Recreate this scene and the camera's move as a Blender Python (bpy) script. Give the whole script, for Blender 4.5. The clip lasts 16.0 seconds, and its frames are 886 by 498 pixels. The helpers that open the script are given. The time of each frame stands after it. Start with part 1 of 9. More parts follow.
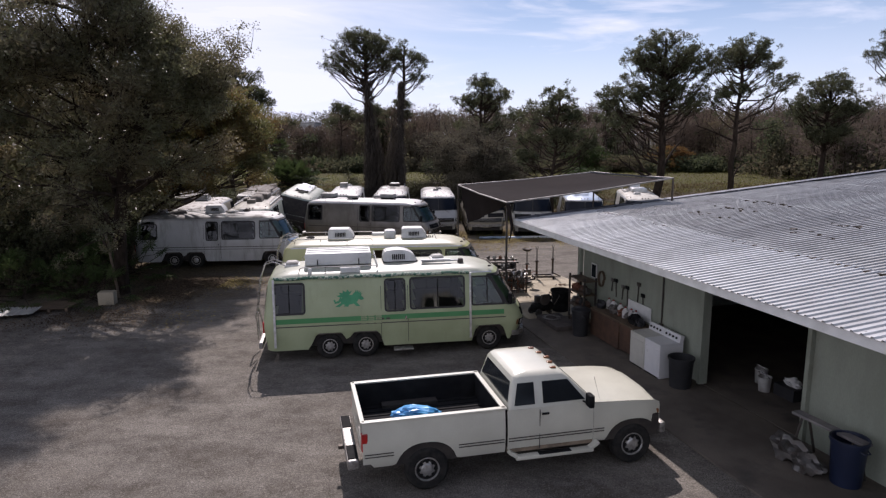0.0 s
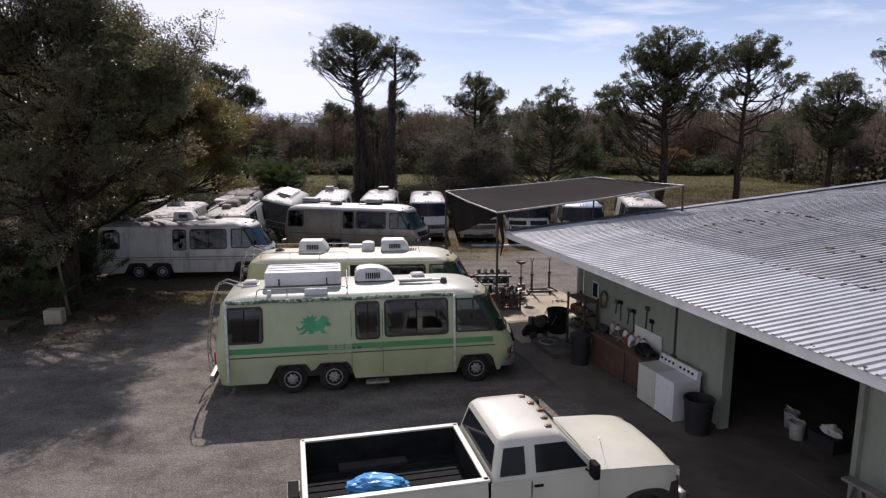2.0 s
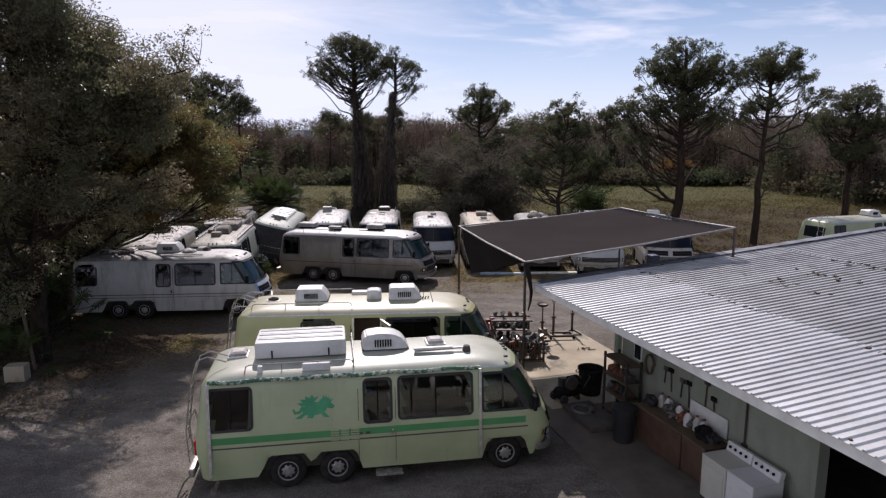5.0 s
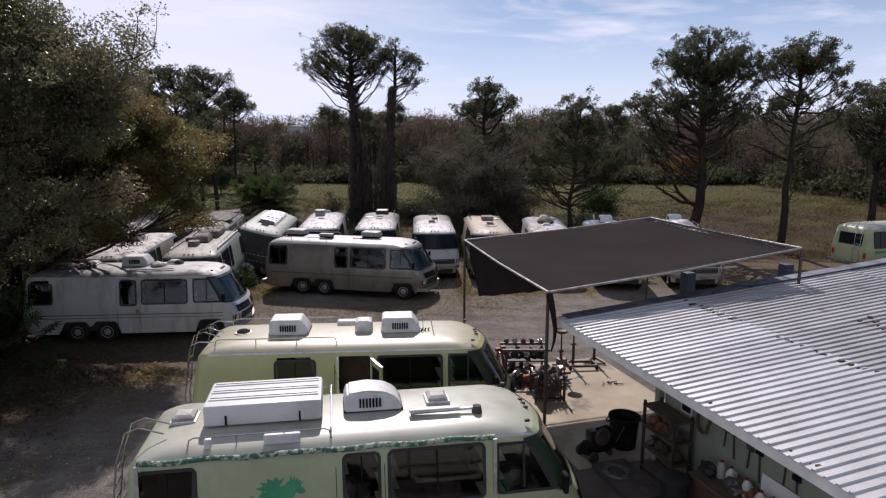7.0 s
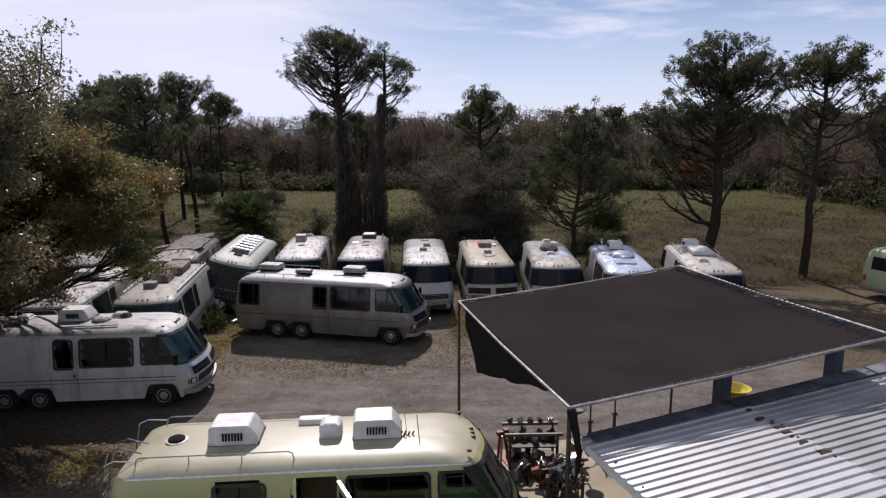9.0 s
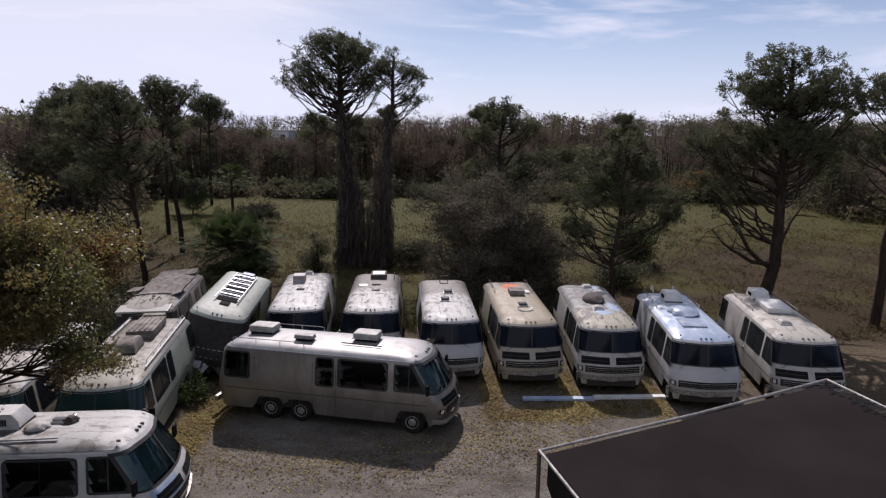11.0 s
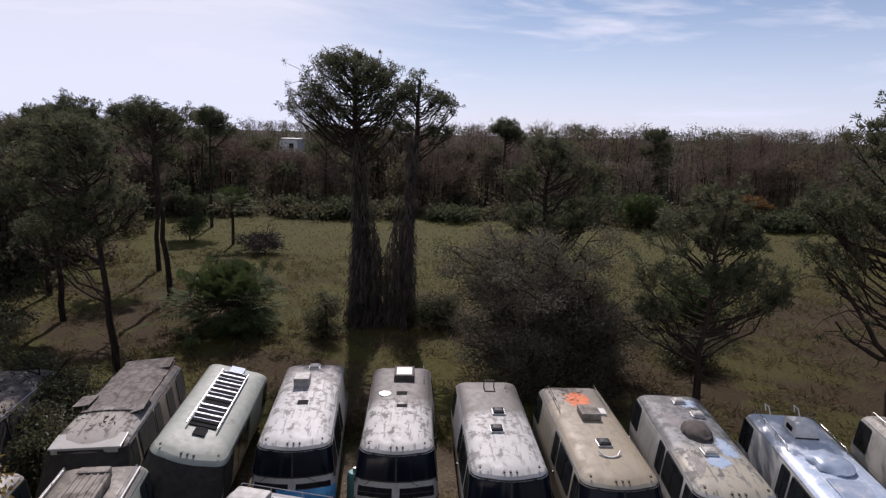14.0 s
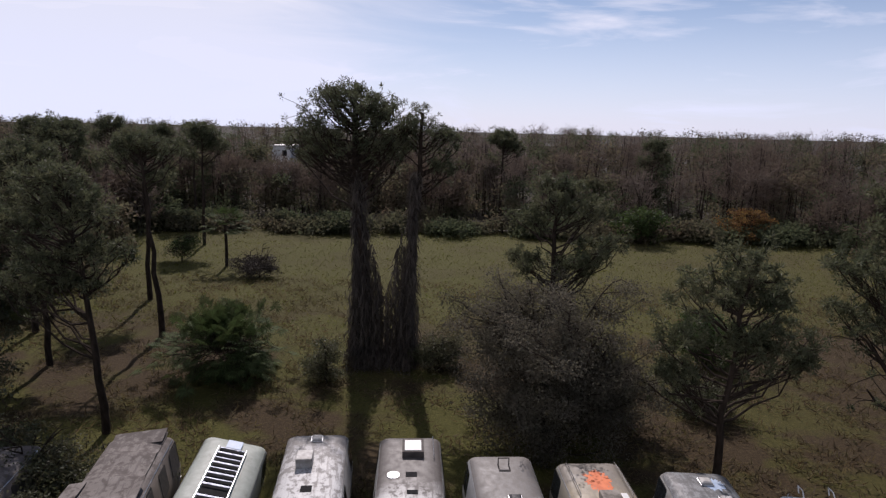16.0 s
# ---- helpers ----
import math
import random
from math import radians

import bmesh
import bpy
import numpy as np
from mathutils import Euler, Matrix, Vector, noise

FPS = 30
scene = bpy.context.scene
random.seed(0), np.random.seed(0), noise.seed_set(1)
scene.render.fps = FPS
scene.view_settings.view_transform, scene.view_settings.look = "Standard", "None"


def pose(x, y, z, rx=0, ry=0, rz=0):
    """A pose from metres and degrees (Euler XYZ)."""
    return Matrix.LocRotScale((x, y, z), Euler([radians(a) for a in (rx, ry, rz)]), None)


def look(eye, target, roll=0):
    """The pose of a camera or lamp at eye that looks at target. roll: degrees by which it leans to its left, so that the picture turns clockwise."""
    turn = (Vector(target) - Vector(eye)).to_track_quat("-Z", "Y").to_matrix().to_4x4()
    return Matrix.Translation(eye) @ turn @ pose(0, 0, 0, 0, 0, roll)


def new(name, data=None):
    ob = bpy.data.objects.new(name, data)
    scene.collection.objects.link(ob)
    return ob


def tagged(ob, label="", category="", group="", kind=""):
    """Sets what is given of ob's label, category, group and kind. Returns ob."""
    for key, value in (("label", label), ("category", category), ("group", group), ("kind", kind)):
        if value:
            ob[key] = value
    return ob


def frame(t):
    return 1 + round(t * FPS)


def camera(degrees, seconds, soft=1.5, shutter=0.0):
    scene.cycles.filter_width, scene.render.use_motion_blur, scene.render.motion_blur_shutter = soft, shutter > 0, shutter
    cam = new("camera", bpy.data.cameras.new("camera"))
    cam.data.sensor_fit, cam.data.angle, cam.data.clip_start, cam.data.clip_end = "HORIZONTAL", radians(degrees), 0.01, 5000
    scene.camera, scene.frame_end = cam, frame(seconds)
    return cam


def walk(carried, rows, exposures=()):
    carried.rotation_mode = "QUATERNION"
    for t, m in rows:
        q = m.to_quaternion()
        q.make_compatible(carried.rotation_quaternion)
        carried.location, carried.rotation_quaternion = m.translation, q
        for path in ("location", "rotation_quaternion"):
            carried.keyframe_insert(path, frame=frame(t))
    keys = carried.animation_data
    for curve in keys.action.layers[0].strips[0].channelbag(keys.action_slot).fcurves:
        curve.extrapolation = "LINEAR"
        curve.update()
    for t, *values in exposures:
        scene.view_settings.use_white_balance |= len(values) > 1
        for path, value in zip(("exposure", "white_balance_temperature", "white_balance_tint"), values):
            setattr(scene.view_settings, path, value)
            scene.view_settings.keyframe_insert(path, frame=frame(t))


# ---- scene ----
cam = camera(69.2, 16.0, soft=1.3)
PATH = [
    (0, (1.502, -5.744, 6.157), (1.413, -3.778, 5.803), -0.3),
    (0.5, (1.704, -5.18, 6.176), (1.616, -3.214, 5.82), -0.3),
    (1, (1.809, -4.64, 6.184), (1.727, -2.674, 5.829), -0.2),
    (1.5, (1.849, -4.004, 6.174), (1.769, -2.037, 5.82), -0.2),
    (2, (1.811, -3.375, 6.167), (1.731, -1.407, 5.816), -0.1),
    (2.5, (1.681, -2.673, 6.312), (1.601, -0.706, 5.963), -0.0),
    (3, (1.555, -2.14, 6.549), (1.477, -0.173, 6.198), -0.0),
    (3.5, (1.444, -1.696, 6.778), (1.368, 0.272, 6.43), 0.0),
    (4, (1.369, -1.501, 6.969), (1.296, 0.467, 6.623), 0.1),
    (4.2, (1.328, -1.433, 6.935), (1.258, 0.537, 6.6), 0.1),
    (6.3, (0.884, 1.234, 7.067), (0.819, 3.202, 6.716), -0.1),
    (6.5, (0.931, 1.566, 7.059), (0.86, 3.533, 6.707), -0.0),
    (7, (0.973, 2.33, 7.083), (0.902, 4.298, 6.732), -0.0),
    (7.5, (1.009, 3.151, 7.276), (0.937, 5.119, 6.924), -0.2),
    (8, (1.053, 3.951, 7.562), (0.984, 5.918, 7.208), -0.1),
    (8.5, (1.082, 4.764, 7.818), (1.017, 6.73, 7.459), -0.3),
    (9, (1.012, 5.828, 8.062), (0.953, 7.794, 7.704), -0.3),
    (9.2, (0.916, 6.298, 8.108), (0.862, 8.264, 7.744), -0.1),
    (11.3, (-0.758, 11.614, 9.325), (-0.783, 13.58, 8.96), 0.9),
    (11.5, (-0.911, 12.08, 9.335), (-0.937, 14.048, 8.98), 1.3),
    (12, (-1.204, 13.343, 9.739), (-1.246, 15.311, 9.384), 1.4),
    (12.5, (-1.422, 14.561, 10.051), (-1.474, 16.527, 9.691), 1.3),
    (13, (-1.734, 15.905, 10.383), (-1.784, 17.871, 10.021), 1.4),
    (13.5, (-1.926, 17.111, 10.716), (-1.981, 19.077, 10.355), 1.4),
    (14, (-2.041, 18.034, 11.28), (-2.1, 19.999, 10.915), 1.4),
    (14.5, (-2.146, 18.739, 11.779), (-2.205, 20.704, 11.412), 1.4),
    (15, (-2.348, 19.304, 12.4), (-2.396, 21.268, 12.027), 1.4),
    (15.5, (-2.519, 19.49, 12.869), (-2.555, 21.454, 12.494), 1.3),
    (16, (-2.758, 19.829, 13.375), (-2.794, 21.793, 12.997), 1.4),
]
EXPOSURES = [(0.0, 0.22, 6440, 22), (4.0, 0.18, 6440, 22), (9.0, 0.02, 6440, 22), (16.0, -0.02, 6440, 22)]
walk(cam, [(t, look(eye, target, roll)) for t, eye, target, roll in PATH], EXPOSURES)

# ---- light ----
SUN_AZ, SUN_EL = 8.0, 45.0          # degrees left of +y, above the horizon
world = bpy.data.worlds.new("sky")
scene.world = world
world.use_nodes = True
wn = world.node_tree
wn.nodes.clear()
w_out = wn.nodes.new("ShaderNodeOutputWorld")
w_bg = wn.nodes.new("ShaderNodeBackground")
w_sky = wn.nodes.new("ShaderNodeTexSky")
w_sky.sky_type = "NISHITA"
w_sky.sun_disc = False
w_sky.sun_elevation = radians(SUN_EL)
w_sky.sun_rotation = radians(-SUN_AZ)
w_sky.dust_density = 0.15
w_sky.ozone_density = 4.0
w_sky.air_density = 1.0
w_bg.inputs["Strength"].default_value = 0.070
# thin cirrus: a stretched noise over the direction of view, thicker to the left
w_co = wn.nodes.new("ShaderNodeTexCoord")
w_map = wn.nodes.new("ShaderNodeMapping")
w_map.inputs["Rotation"].default_value = (0, 0, radians(-28))
w_map.inputs["Scale"].default_value = (2.2, 5.0, 15.0)
w_noise = wn.nodes.new("ShaderNodeTexNoise")
w_noise.inputs["Scale"].default_value = 1.3
w_noise.inputs["Detail"].default_value = 7
w_noise.inputs["Roughness"].default_value = 0.55
w_noise.inputs["Distortion"].default_value = 0.6
w_ramp = wn.nodes.new("ShaderNodeValToRGB")
w_ramp.color_ramp.elements[0].position, w_ramp.color_ramp.elements[1].position = 0.53, 0.74
# the veil also covers unseen sky at the left rear, added as fill light
w_dot = wn.nodes.new("ShaderNodeVectorMath")
w_dot.operation = "DOT_PRODUCT"
w_dot.inputs[1].default_value = (-1.0, -0.2, 0.45)
w_veil = wn.nodes.new("ShaderNodeMapRange")
w_veil.interpolation_type = "SMOOTHSTEP"
w_veil.inputs["From Min"].default_value, w_veil.inputs["From Max"].default_value = 0.05, 0.46
w_veil.inputs["To Min"].default_value, w_veil.inputs["To Max"].default_value = 0.0, 0.92
w_add = wn.nodes.new("ShaderNodeMath")
w_add.operation, w_add.use_clamp = "ADD", True
w_mix = wn.nodes.new("ShaderNodeMixRGB")
w_mix.inputs["Color2"].default_value = (10.9, 11.6, 12.6, 1)
wn.links.new(w_co.outputs["Generated"], w_map.inputs["Vector"])
wn.links.new(w_map.outputs["Vector"], w_noise.inputs["Vector"])
wn.links.new(w_noise.outputs["Fac"], w_ramp.inputs["Fac"])
wn.links.new(w_co.outputs["Generated"], w_dot.inputs[0])
w_ragged = wn.nodes.new("ShaderNodeMath")
w_ragged.operation = "MULTIPLY_ADD"
w_ragged.inputs[1].default_value = 0.55
wn.links.new(w_noise.outputs["Fac"], w_ragged.inputs[0])
wn.links.new(w_dot.outputs["Value"], w_ragged.inputs[2])
wn.links.new(w_ragged.outputs["Value"], w_veil.inputs["Value"])
wn.links.new(w_ramp.outputs["Color"], w_add.inputs[0])
# veil thinned overhead to hold the fill light down
w_low = wn.nodes.new("ShaderNodeMapRange")
w_low.interpolation_type = "SMOOTHSTEP"
w_low.inputs["From Min"].default_value, w_low.inputs["From Max"].default_value = 0.75, 0.24
w_low.inputs["To Min"].default_value = 0.35
w_part = wn.nodes.new("ShaderNodeMath")
w_part.operation = "MULTIPLY"
w_zed = wn.nodes.new("ShaderNodeSeparateXYZ")
wn.links.new(w_co.outputs["Generated"], w_zed.inputs["Vector"])
wn.links.new(w_zed.outputs["Z"], w_low.inputs["Value"])
wn.links.new(w_veil.outputs["Result"], w_part.inputs[0])
wn.links.new(w_low.outputs["Result"], w_part.inputs[1])
wn.links.new(w_part.outputs["Value"], w_add.inputs[1])
wn.links.new(w_add.outputs["Value"], w_mix.inputs["Fac"])
wn.links.new(w_sky.outputs["Color"], w_mix.inputs["Color1"])
w_sep = wn.nodes.new("ShaderNodeSeparateXYZ")
w_haze = wn.nodes.new("ShaderNodeMapRange")
w_haze.interpolation_type = "SMOOTHSTEP"
w_haze.inputs["From Min"].default_value, w_haze.inputs["From Max"].default_value = 0.26, -0.02
w_haze.inputs["To Min"].default_value, w_haze.inputs["To Max"].default_value = 0.0, 0.66
w_hmix = wn.nodes.new("ShaderNodeMixRGB")
w_hmix.inputs["Color2"].default_value = (11.2, 12.5, 15.6, 1)
wn.links.new(w_co.outputs["Generated"], w_sep.inputs["Vector"])
wn.links.new(w_sep.outputs["Z"], w_haze.inputs["Value"])
wn.links.new(w_haze.outputs["Result"], w_hmix.inputs["Fac"])
wn.links.new(w_mix.outputs["Color"], w_hmix.inputs["Color1"])
wn.links.new(w_hmix.outputs["Color"], w_bg.inputs["Color"])
wn.links.new(w_bg.outputs["Background"], w_out.inputs["Surface"])

sun = new("sun", bpy.data.lights.new("sun", "SUN"))
sun.data.energy, sun.data.angle, sun.data.color = 4.6, radians(0.6), (1.0, 0.955, 0.89)
_sd = Vector((-math.sin(radians(SUN_AZ)) * math.cos(radians(SUN_EL)), math.cos(radians(SUN_AZ)) * math.cos(radians(SUN_EL)), math.sin(radians(SUN_EL))))
sun.matrix_world = look(_sd * 50, (0, 0, 0))


# ---- materials ----
def material(name, c1, c2=None, rough=0.6, metal=0.0, scale=6.0, fine=60.0, mix=(0.35, 0.65), bump=0.1, grain=0.15, coat=0.0, stain=None, stain_at=(0.55, 0.7), stain_scale=1.5, spec=0.5, translucent=0.0, stretch=(1, 1, 1), per=None, streak=None):
    """Two tones blended by a coarse noise, a fine grain on top, optional stains of a third tone, and a fine relief."""
    m = bpy.data.materials.new(name)
    m.use_nodes = True
    nt = m.node_tree
    nd, lk = nt.nodes, nt.links
    bsdf = nd["Principled BSDF"]
    co = nd.new("ShaderNodeTexCoord")
    mp = nd.new("ShaderNodeMapping")
    mp.inputs["Scale"].default_value = stretch
    lk.new(co.outputs["Object"], mp.inputs["Vector"])
    n1 = nd.new("ShaderNodeTexNoise")
    n1.inputs["Scale"].default_value, n1.inputs["Detail"].default_value = scale, 6
    n2 = nd.new("ShaderNodeTexNoise")
    n2.inputs["Scale"].default_value, n2.inputs["Detail"].default_value = fine, 3
    for n in (n1, n2):
        lk.new(mp.outputs["Vector"], n.inputs["Vector"])
    ramp = nd.new("ShaderNodeValToRGB")
    ramp.color_ramp.elements[0].position, ramp.color_ramp.elements[1].position = mix
    ramp.color_ramp.elements[0].color = (*c1, 1)
    ramp.color_ramp.elements[1].color = (*(c2 or c1), 1)
    lk.new(n1.outputs["Fac"], ramp.inputs["Fac"])
    col = ramp.outputs["Color"]
    if stain:
        n3 = nd.new("ShaderNodeTexNoise")
        n3.inputs["Scale"].default_value, n3.inputs["Detail"].default_value, n3.inputs["Roughness"].default_value = stain_scale, 9, 0.62
        if streak:
            sm = nd.new("ShaderNodeMapping")
            sm.inputs["Scale"].default_value = streak
            lk.new(co.outputs["Object"], sm.inputs["Vector"])
            lk.new(sm.outputs["Vector"], n3.inputs["Vector"])
        else:
            lk.new(mp.outputs["Vector"], n3.inputs["Vector"])
        r3 = nd.new("ShaderNodeMapRange")
        r3.inputs["From Min"].default_value, r3.inputs["From Max"].default_value = stain_at
        lk.new(n3.outputs["Fac"], r3.inputs["Value"])
        mx = nd.new("ShaderNodeMixRGB")
        mx.inputs["Color2"].default_value = (*stain, 1)
        lk.new(r3.outputs["Result"], mx.inputs["Fac"])
        lk.new(col, mx.inputs["Color1"])
        col = mx.outputs["Color"]
    g = nd.new("ShaderNodeMixRGB")
    g.blend_type = "OVERLAY"
    g.inputs["Fac"].default_value = grain
    lk.new(col, g.inputs["Color1"])
    lk.new(n2.outputs["Fac"], g.inputs["Color2"])
    col = g.outputs["Color"]
    if per:
        src = nd.new("ShaderNodeObjectInfo") if per[0] == "object" else nd.new("ShaderNodeNewGeometry")
        out = src.outputs["Random"] if per[0] == "object" else src.outputs["Random Per Island"]
        mr = nd.new("ShaderNodeMapRange")
        mr.inputs["To Min"].default_value, mr.inputs["To Max"].default_value = per[1], per[2]
        lk.new(out, mr.inputs["Value"])
        hs = nd.new("ShaderNodeHueSaturation")
        lk.new(mr.outputs["Result"], hs.inputs["Value"])
        if len(per) > 3:
            hr = nd.new("ShaderNodeMapRange")
            hr.inputs["To Min"].default_value, hr.inputs["To Max"].default_value = 0.5 - per[3], 0.5 + per[3]
            lk.new(out, hr.inputs["Value"])
            lk.new(hr.outputs["Result"], hs.inputs["Hue"])
        lk.new(col, hs.inputs["Color"])
        col = hs.outputs["Color"]
    lk.new(col, bsdf.inputs["Base Color"])
    bsdf.inputs["Roughness"].default_value = rough
    bsdf.inputs["Metallic"].default_value = metal
    bsdf.inputs["Coat Weight"].default_value = coat
    bsdf.inputs["Specular IOR Level"].default_value = spec
    rr = nd.new("ShaderNodeMapRange")
    rr.inputs["To Min"].default_value, rr.inputs["To Max"].default_value = max(0.02, rough - 0.08), min(1.0, rough + 0.08)
    lk.new(n1.outputs["Fac"], rr.inputs["Value"])
    lk.new(rr.outputs["Result"], bsdf.inputs["Roughness"])
    if bump:
        bp = nd.new("ShaderNodeBump")
        bp.inputs["Strength"].default_value, bp.inputs["Distance"].default_value = bump, 0.02
        lk.new(n2.outputs["Fac"], bp.inputs["Height"])
        lk.new(bp.outputs["Normal"], bsdf.inputs["Normal"])
    if translucent:
        tr = nd.new("ShaderNodeBsdfTranslucent")
        lk.new(col, tr.inputs["Color"])
        ms = nd.new("ShaderNodeMixShader")
        ms.inputs["Fac"].default_value = translucent
        lk.new(bsdf.outputs["BSDF"], ms.inputs[1])
        lk.new(tr.outputs["BSDF"], ms.inputs[2])
        lk.new(ms.outputs["Shader"], nd["Material Output"].inputs["Surface"])
    return m


def glass_dark(name, tint=(0.012, 0.014, 0.016), rough=0.06):
    """Tinted vehicle glass over a dark cabin."""
    return material(name, tint, tuple(v * 1.6 for v in tint), rough, 0, 1.2, 30, bump=0, grain=0.05, spec=0.14)


M = {}
M["glass"] = glass_dark("tinted_glass")
M["dark_screen"] = glass_dark("dark_windshield", (0.006, 0.008, 0.013), 0.09)
M["windshield"] = material("windshield_glass", (0.012, 0.030, 0.029), (0.022, 0.046, 0.045), 0.05, 0, 1.2, 30, bump=0, grain=0.05, spec=0.4)
def clear_glass(name, tint, ior=1.45):
    """Tinted clear glass: see-through, with a mirror sheen that grows at a slant."""
    m = bpy.data.materials.new(name)
    m.use_nodes = True
    nd, lk = m.node_tree.nodes, m.node_tree.links
    nd.remove(nd["Principled BSDF"])
    a, b, mix, fr = nd.new("ShaderNodeBsdfTransparent"), nd.new("ShaderNodeBsdfGlossy"), nd.new("ShaderNodeMixShader"), nd.new("ShaderNodeFresnel")
    a.inputs["Color"].default_value = (*tint, 1)
    b.inputs["Roughness"].default_value, fr.inputs["IOR"].default_value = 0.04, ior
    lk.new(fr.outputs["Fac"], mix.inputs["Fac"])
    lk.new(a.outputs["BSDF"], mix.inputs[1])
    lk.new(b.outputs["BSDF"], mix.inputs[2])
    lk.new(mix.outputs["Shader"], nd["Material Output"].inputs["Surface"])
    return m


M["clear"] = clear_glass("smoked_clear_glass", (0.42, 0.43, 0.45), 1.45)
M["clear_green"] = clear_glass("green_clear_glass", (0.46, 0.58, 0.56), 1.6)
M["cabin"] = material("grey_brown_cabin_lining", (0.16, 0.14, 0.125), (0.09, 0.078, 0.068), 0.9, 0, 4)
M["rubber"] = material("rubber", (0.020, 0.020, 0.020), (0.04, 0.038, 0.036), 0.75)
M["tyre"] = material("tyre", (0.014, 0.014, 0.014), (0.032, 0.030, 0.027), 0.9, 0, 9, spec=0.15)
M["chrome"] = material("chrome", (0.55, 0.55, 0.55), (0.35, 0.34, 0.33), 0.25, 1.0, 9)
M["dull_chrome"] = material("dull_chrome", (0.40, 0.39, 0.37), (0.20, 0.185, 0.17), 0.5, 0.8, 12)
M["alloy"] = material("grey_alloy", (0.46, 0.45, 0.43), (0.28, 0.265, 0.245), 0.35, 0.6, 12)
M["alu"] = material("aluminium", (0.62, 0.63, 0.64), (0.45, 0.45, 0.46), 0.35, 0.9, 10)
M["white_plastic"] = material("white_plastic", (0.62, 0.62, 0.60), (0.50, 0.49, 0.47), 0.45, 0, 5, stain=(0.35, 0.33, 0.29), stain_at=(0.62, 0.8))
M["grey_plastic"] = material("grey_plastic", (0.42, 0.41, 0.39), (0.28, 0.27, 0.25), 0.6, 0, 5, stain=(0.14, 0.12, 0.10), stain_at=(0.55, 0.75))
M["black_plastic"] = material("black_plastic", (0.009, 0.009, 0.010), (0.02, 0.02, 0.02), 0.8, spec=0.06)
M["bin_grey"] = material("dark_grey_plastic", (0.017, 0.018, 0.020), (0.030, 0.030, 0.032), 0.6, 0, 3, spec=0.3)
M["amber"] = material("amber_lens", (0.20, 0.075, 0.02), (0.14, 0.05, 0.015), 0.3, bump=0)
M["red_lens"] = material("red_lens", (0.45, 0.01, 0.01), (0.3, 0.01, 0.01), 0.3, bump=0)
M["lens"] = material("headlamp_glass", (0.75, 0.77, 0.78), (0.6, 0.6, 0.6), 0.12, 0.3, bump=0)
# near-black fill; besides dark parts it paints the shade in hollows
M["dark_void"] = material("near_black_fill", (0.022, 0.019, 0.017), (0.045, 0.038, 0.032), 0.9)


# ---- mesh helpers ----
def part(name, bm, mat, parent=None, label="", smooth=None):
    """Links a bmesh as one mesh object, under a thing or part."""
    me = bpy.data.meshes.new(name)
    bmesh.ops.recalc_face_normals(bm, faces=bm.faces)
    bm.to_mesh(me)
    bm.free()
    me.materials.append(mat)
    if smooth is not None:
        me.shade_smooth()
        me.set_sharp_from_angle(angle=radians(smooth))
    ob = new(name, me)
    if parent:
        ob.parent = parent
    if label:
        tagged(ob, label)
    return ob


def thing(name, m, label, category, group="", kind=""):
    ob = new(name)
    ob.empty_display_size = 0.2
    ob.matrix_world = m
    return tagged(ob, label, category, group, kind)


def add_box(bm, c, s, m=None, bevel=0.0):
    """A box of size s centred on c, turned by m, its edges bevelled."""
    vs = bmesh.ops.create_cube(bm, size=1.0)["verts"]
    bmesh.ops.scale(bm, vec=s, verts=vs)
    if bevel:
        es = list({e for v in vs for e in v.link_edges})
        r = bmesh.ops.bevel(bm, geom=es, offset=bevel, segments=2, affect="EDGES", profile=0.6)
        vs = list({v for f in r["faces"] for v in f.verts} | {v for v in vs if v.is_valid})
        seen = set(vs)
        stack = list(vs)
        while stack:
            v = stack.pop()
            for e in v.link_edges:
                o = e.other_vert(v)
                if o not in seen:
                    seen.add(o)
                    stack.append(o)
        vs = list(seen)
    bmesh.ops.transform(bm, matrix=Matrix.Translation(c) @ (m or Matrix()), verts=vs)
    return vs


def box(c, s, bevel=0.0, m=None):
    bm = bmesh.new()
    add_box(bm, c, s, m, bevel)
    return bm


def add_tube(bm, pts, r, n=8, r2=None, cap=True):
    """A round tube through points, tapering from r to r2."""
    pts = [Vector(p) for p in pts]
    rings = []
    a = None
    for i, p in enumerate(pts):
        d = (pts[min(i + 1, len(pts) - 1)] - pts[max(i - 1, 0)]).normalized()
        if a is None:
            a = d.cross(Vector((0, 0, 1)) if abs(d.z) < 0.9 else Vector((0, 1, 0)))
        a = a - d * a.dot(d)
        a.normalize()
        b = d.cross(a)
        rad = r if r2 is None else r + (r2 - r) * i / (len(pts) - 1)
        rings.append([bm.verts.new(p + rad * (math.cos(2 * math.pi * k / n) * a + math.sin(2 * math.pi * k / n) * b)) for k in range(n)])
    for q, w in zip(rings, rings[1:]):
        for k in range(n):
            bm.faces.new((q[k], q[(k + 1) % n], w[(k + 1) % n], w[k]))
    if cap:
        bm.faces.new(rings[0])
        bm.faces.new(rings[-1])


def tube(pts, r, n=8, r2=None):
    bm = bmesh.new()
    add_tube(bm, pts, r, n, r2)
    return bm


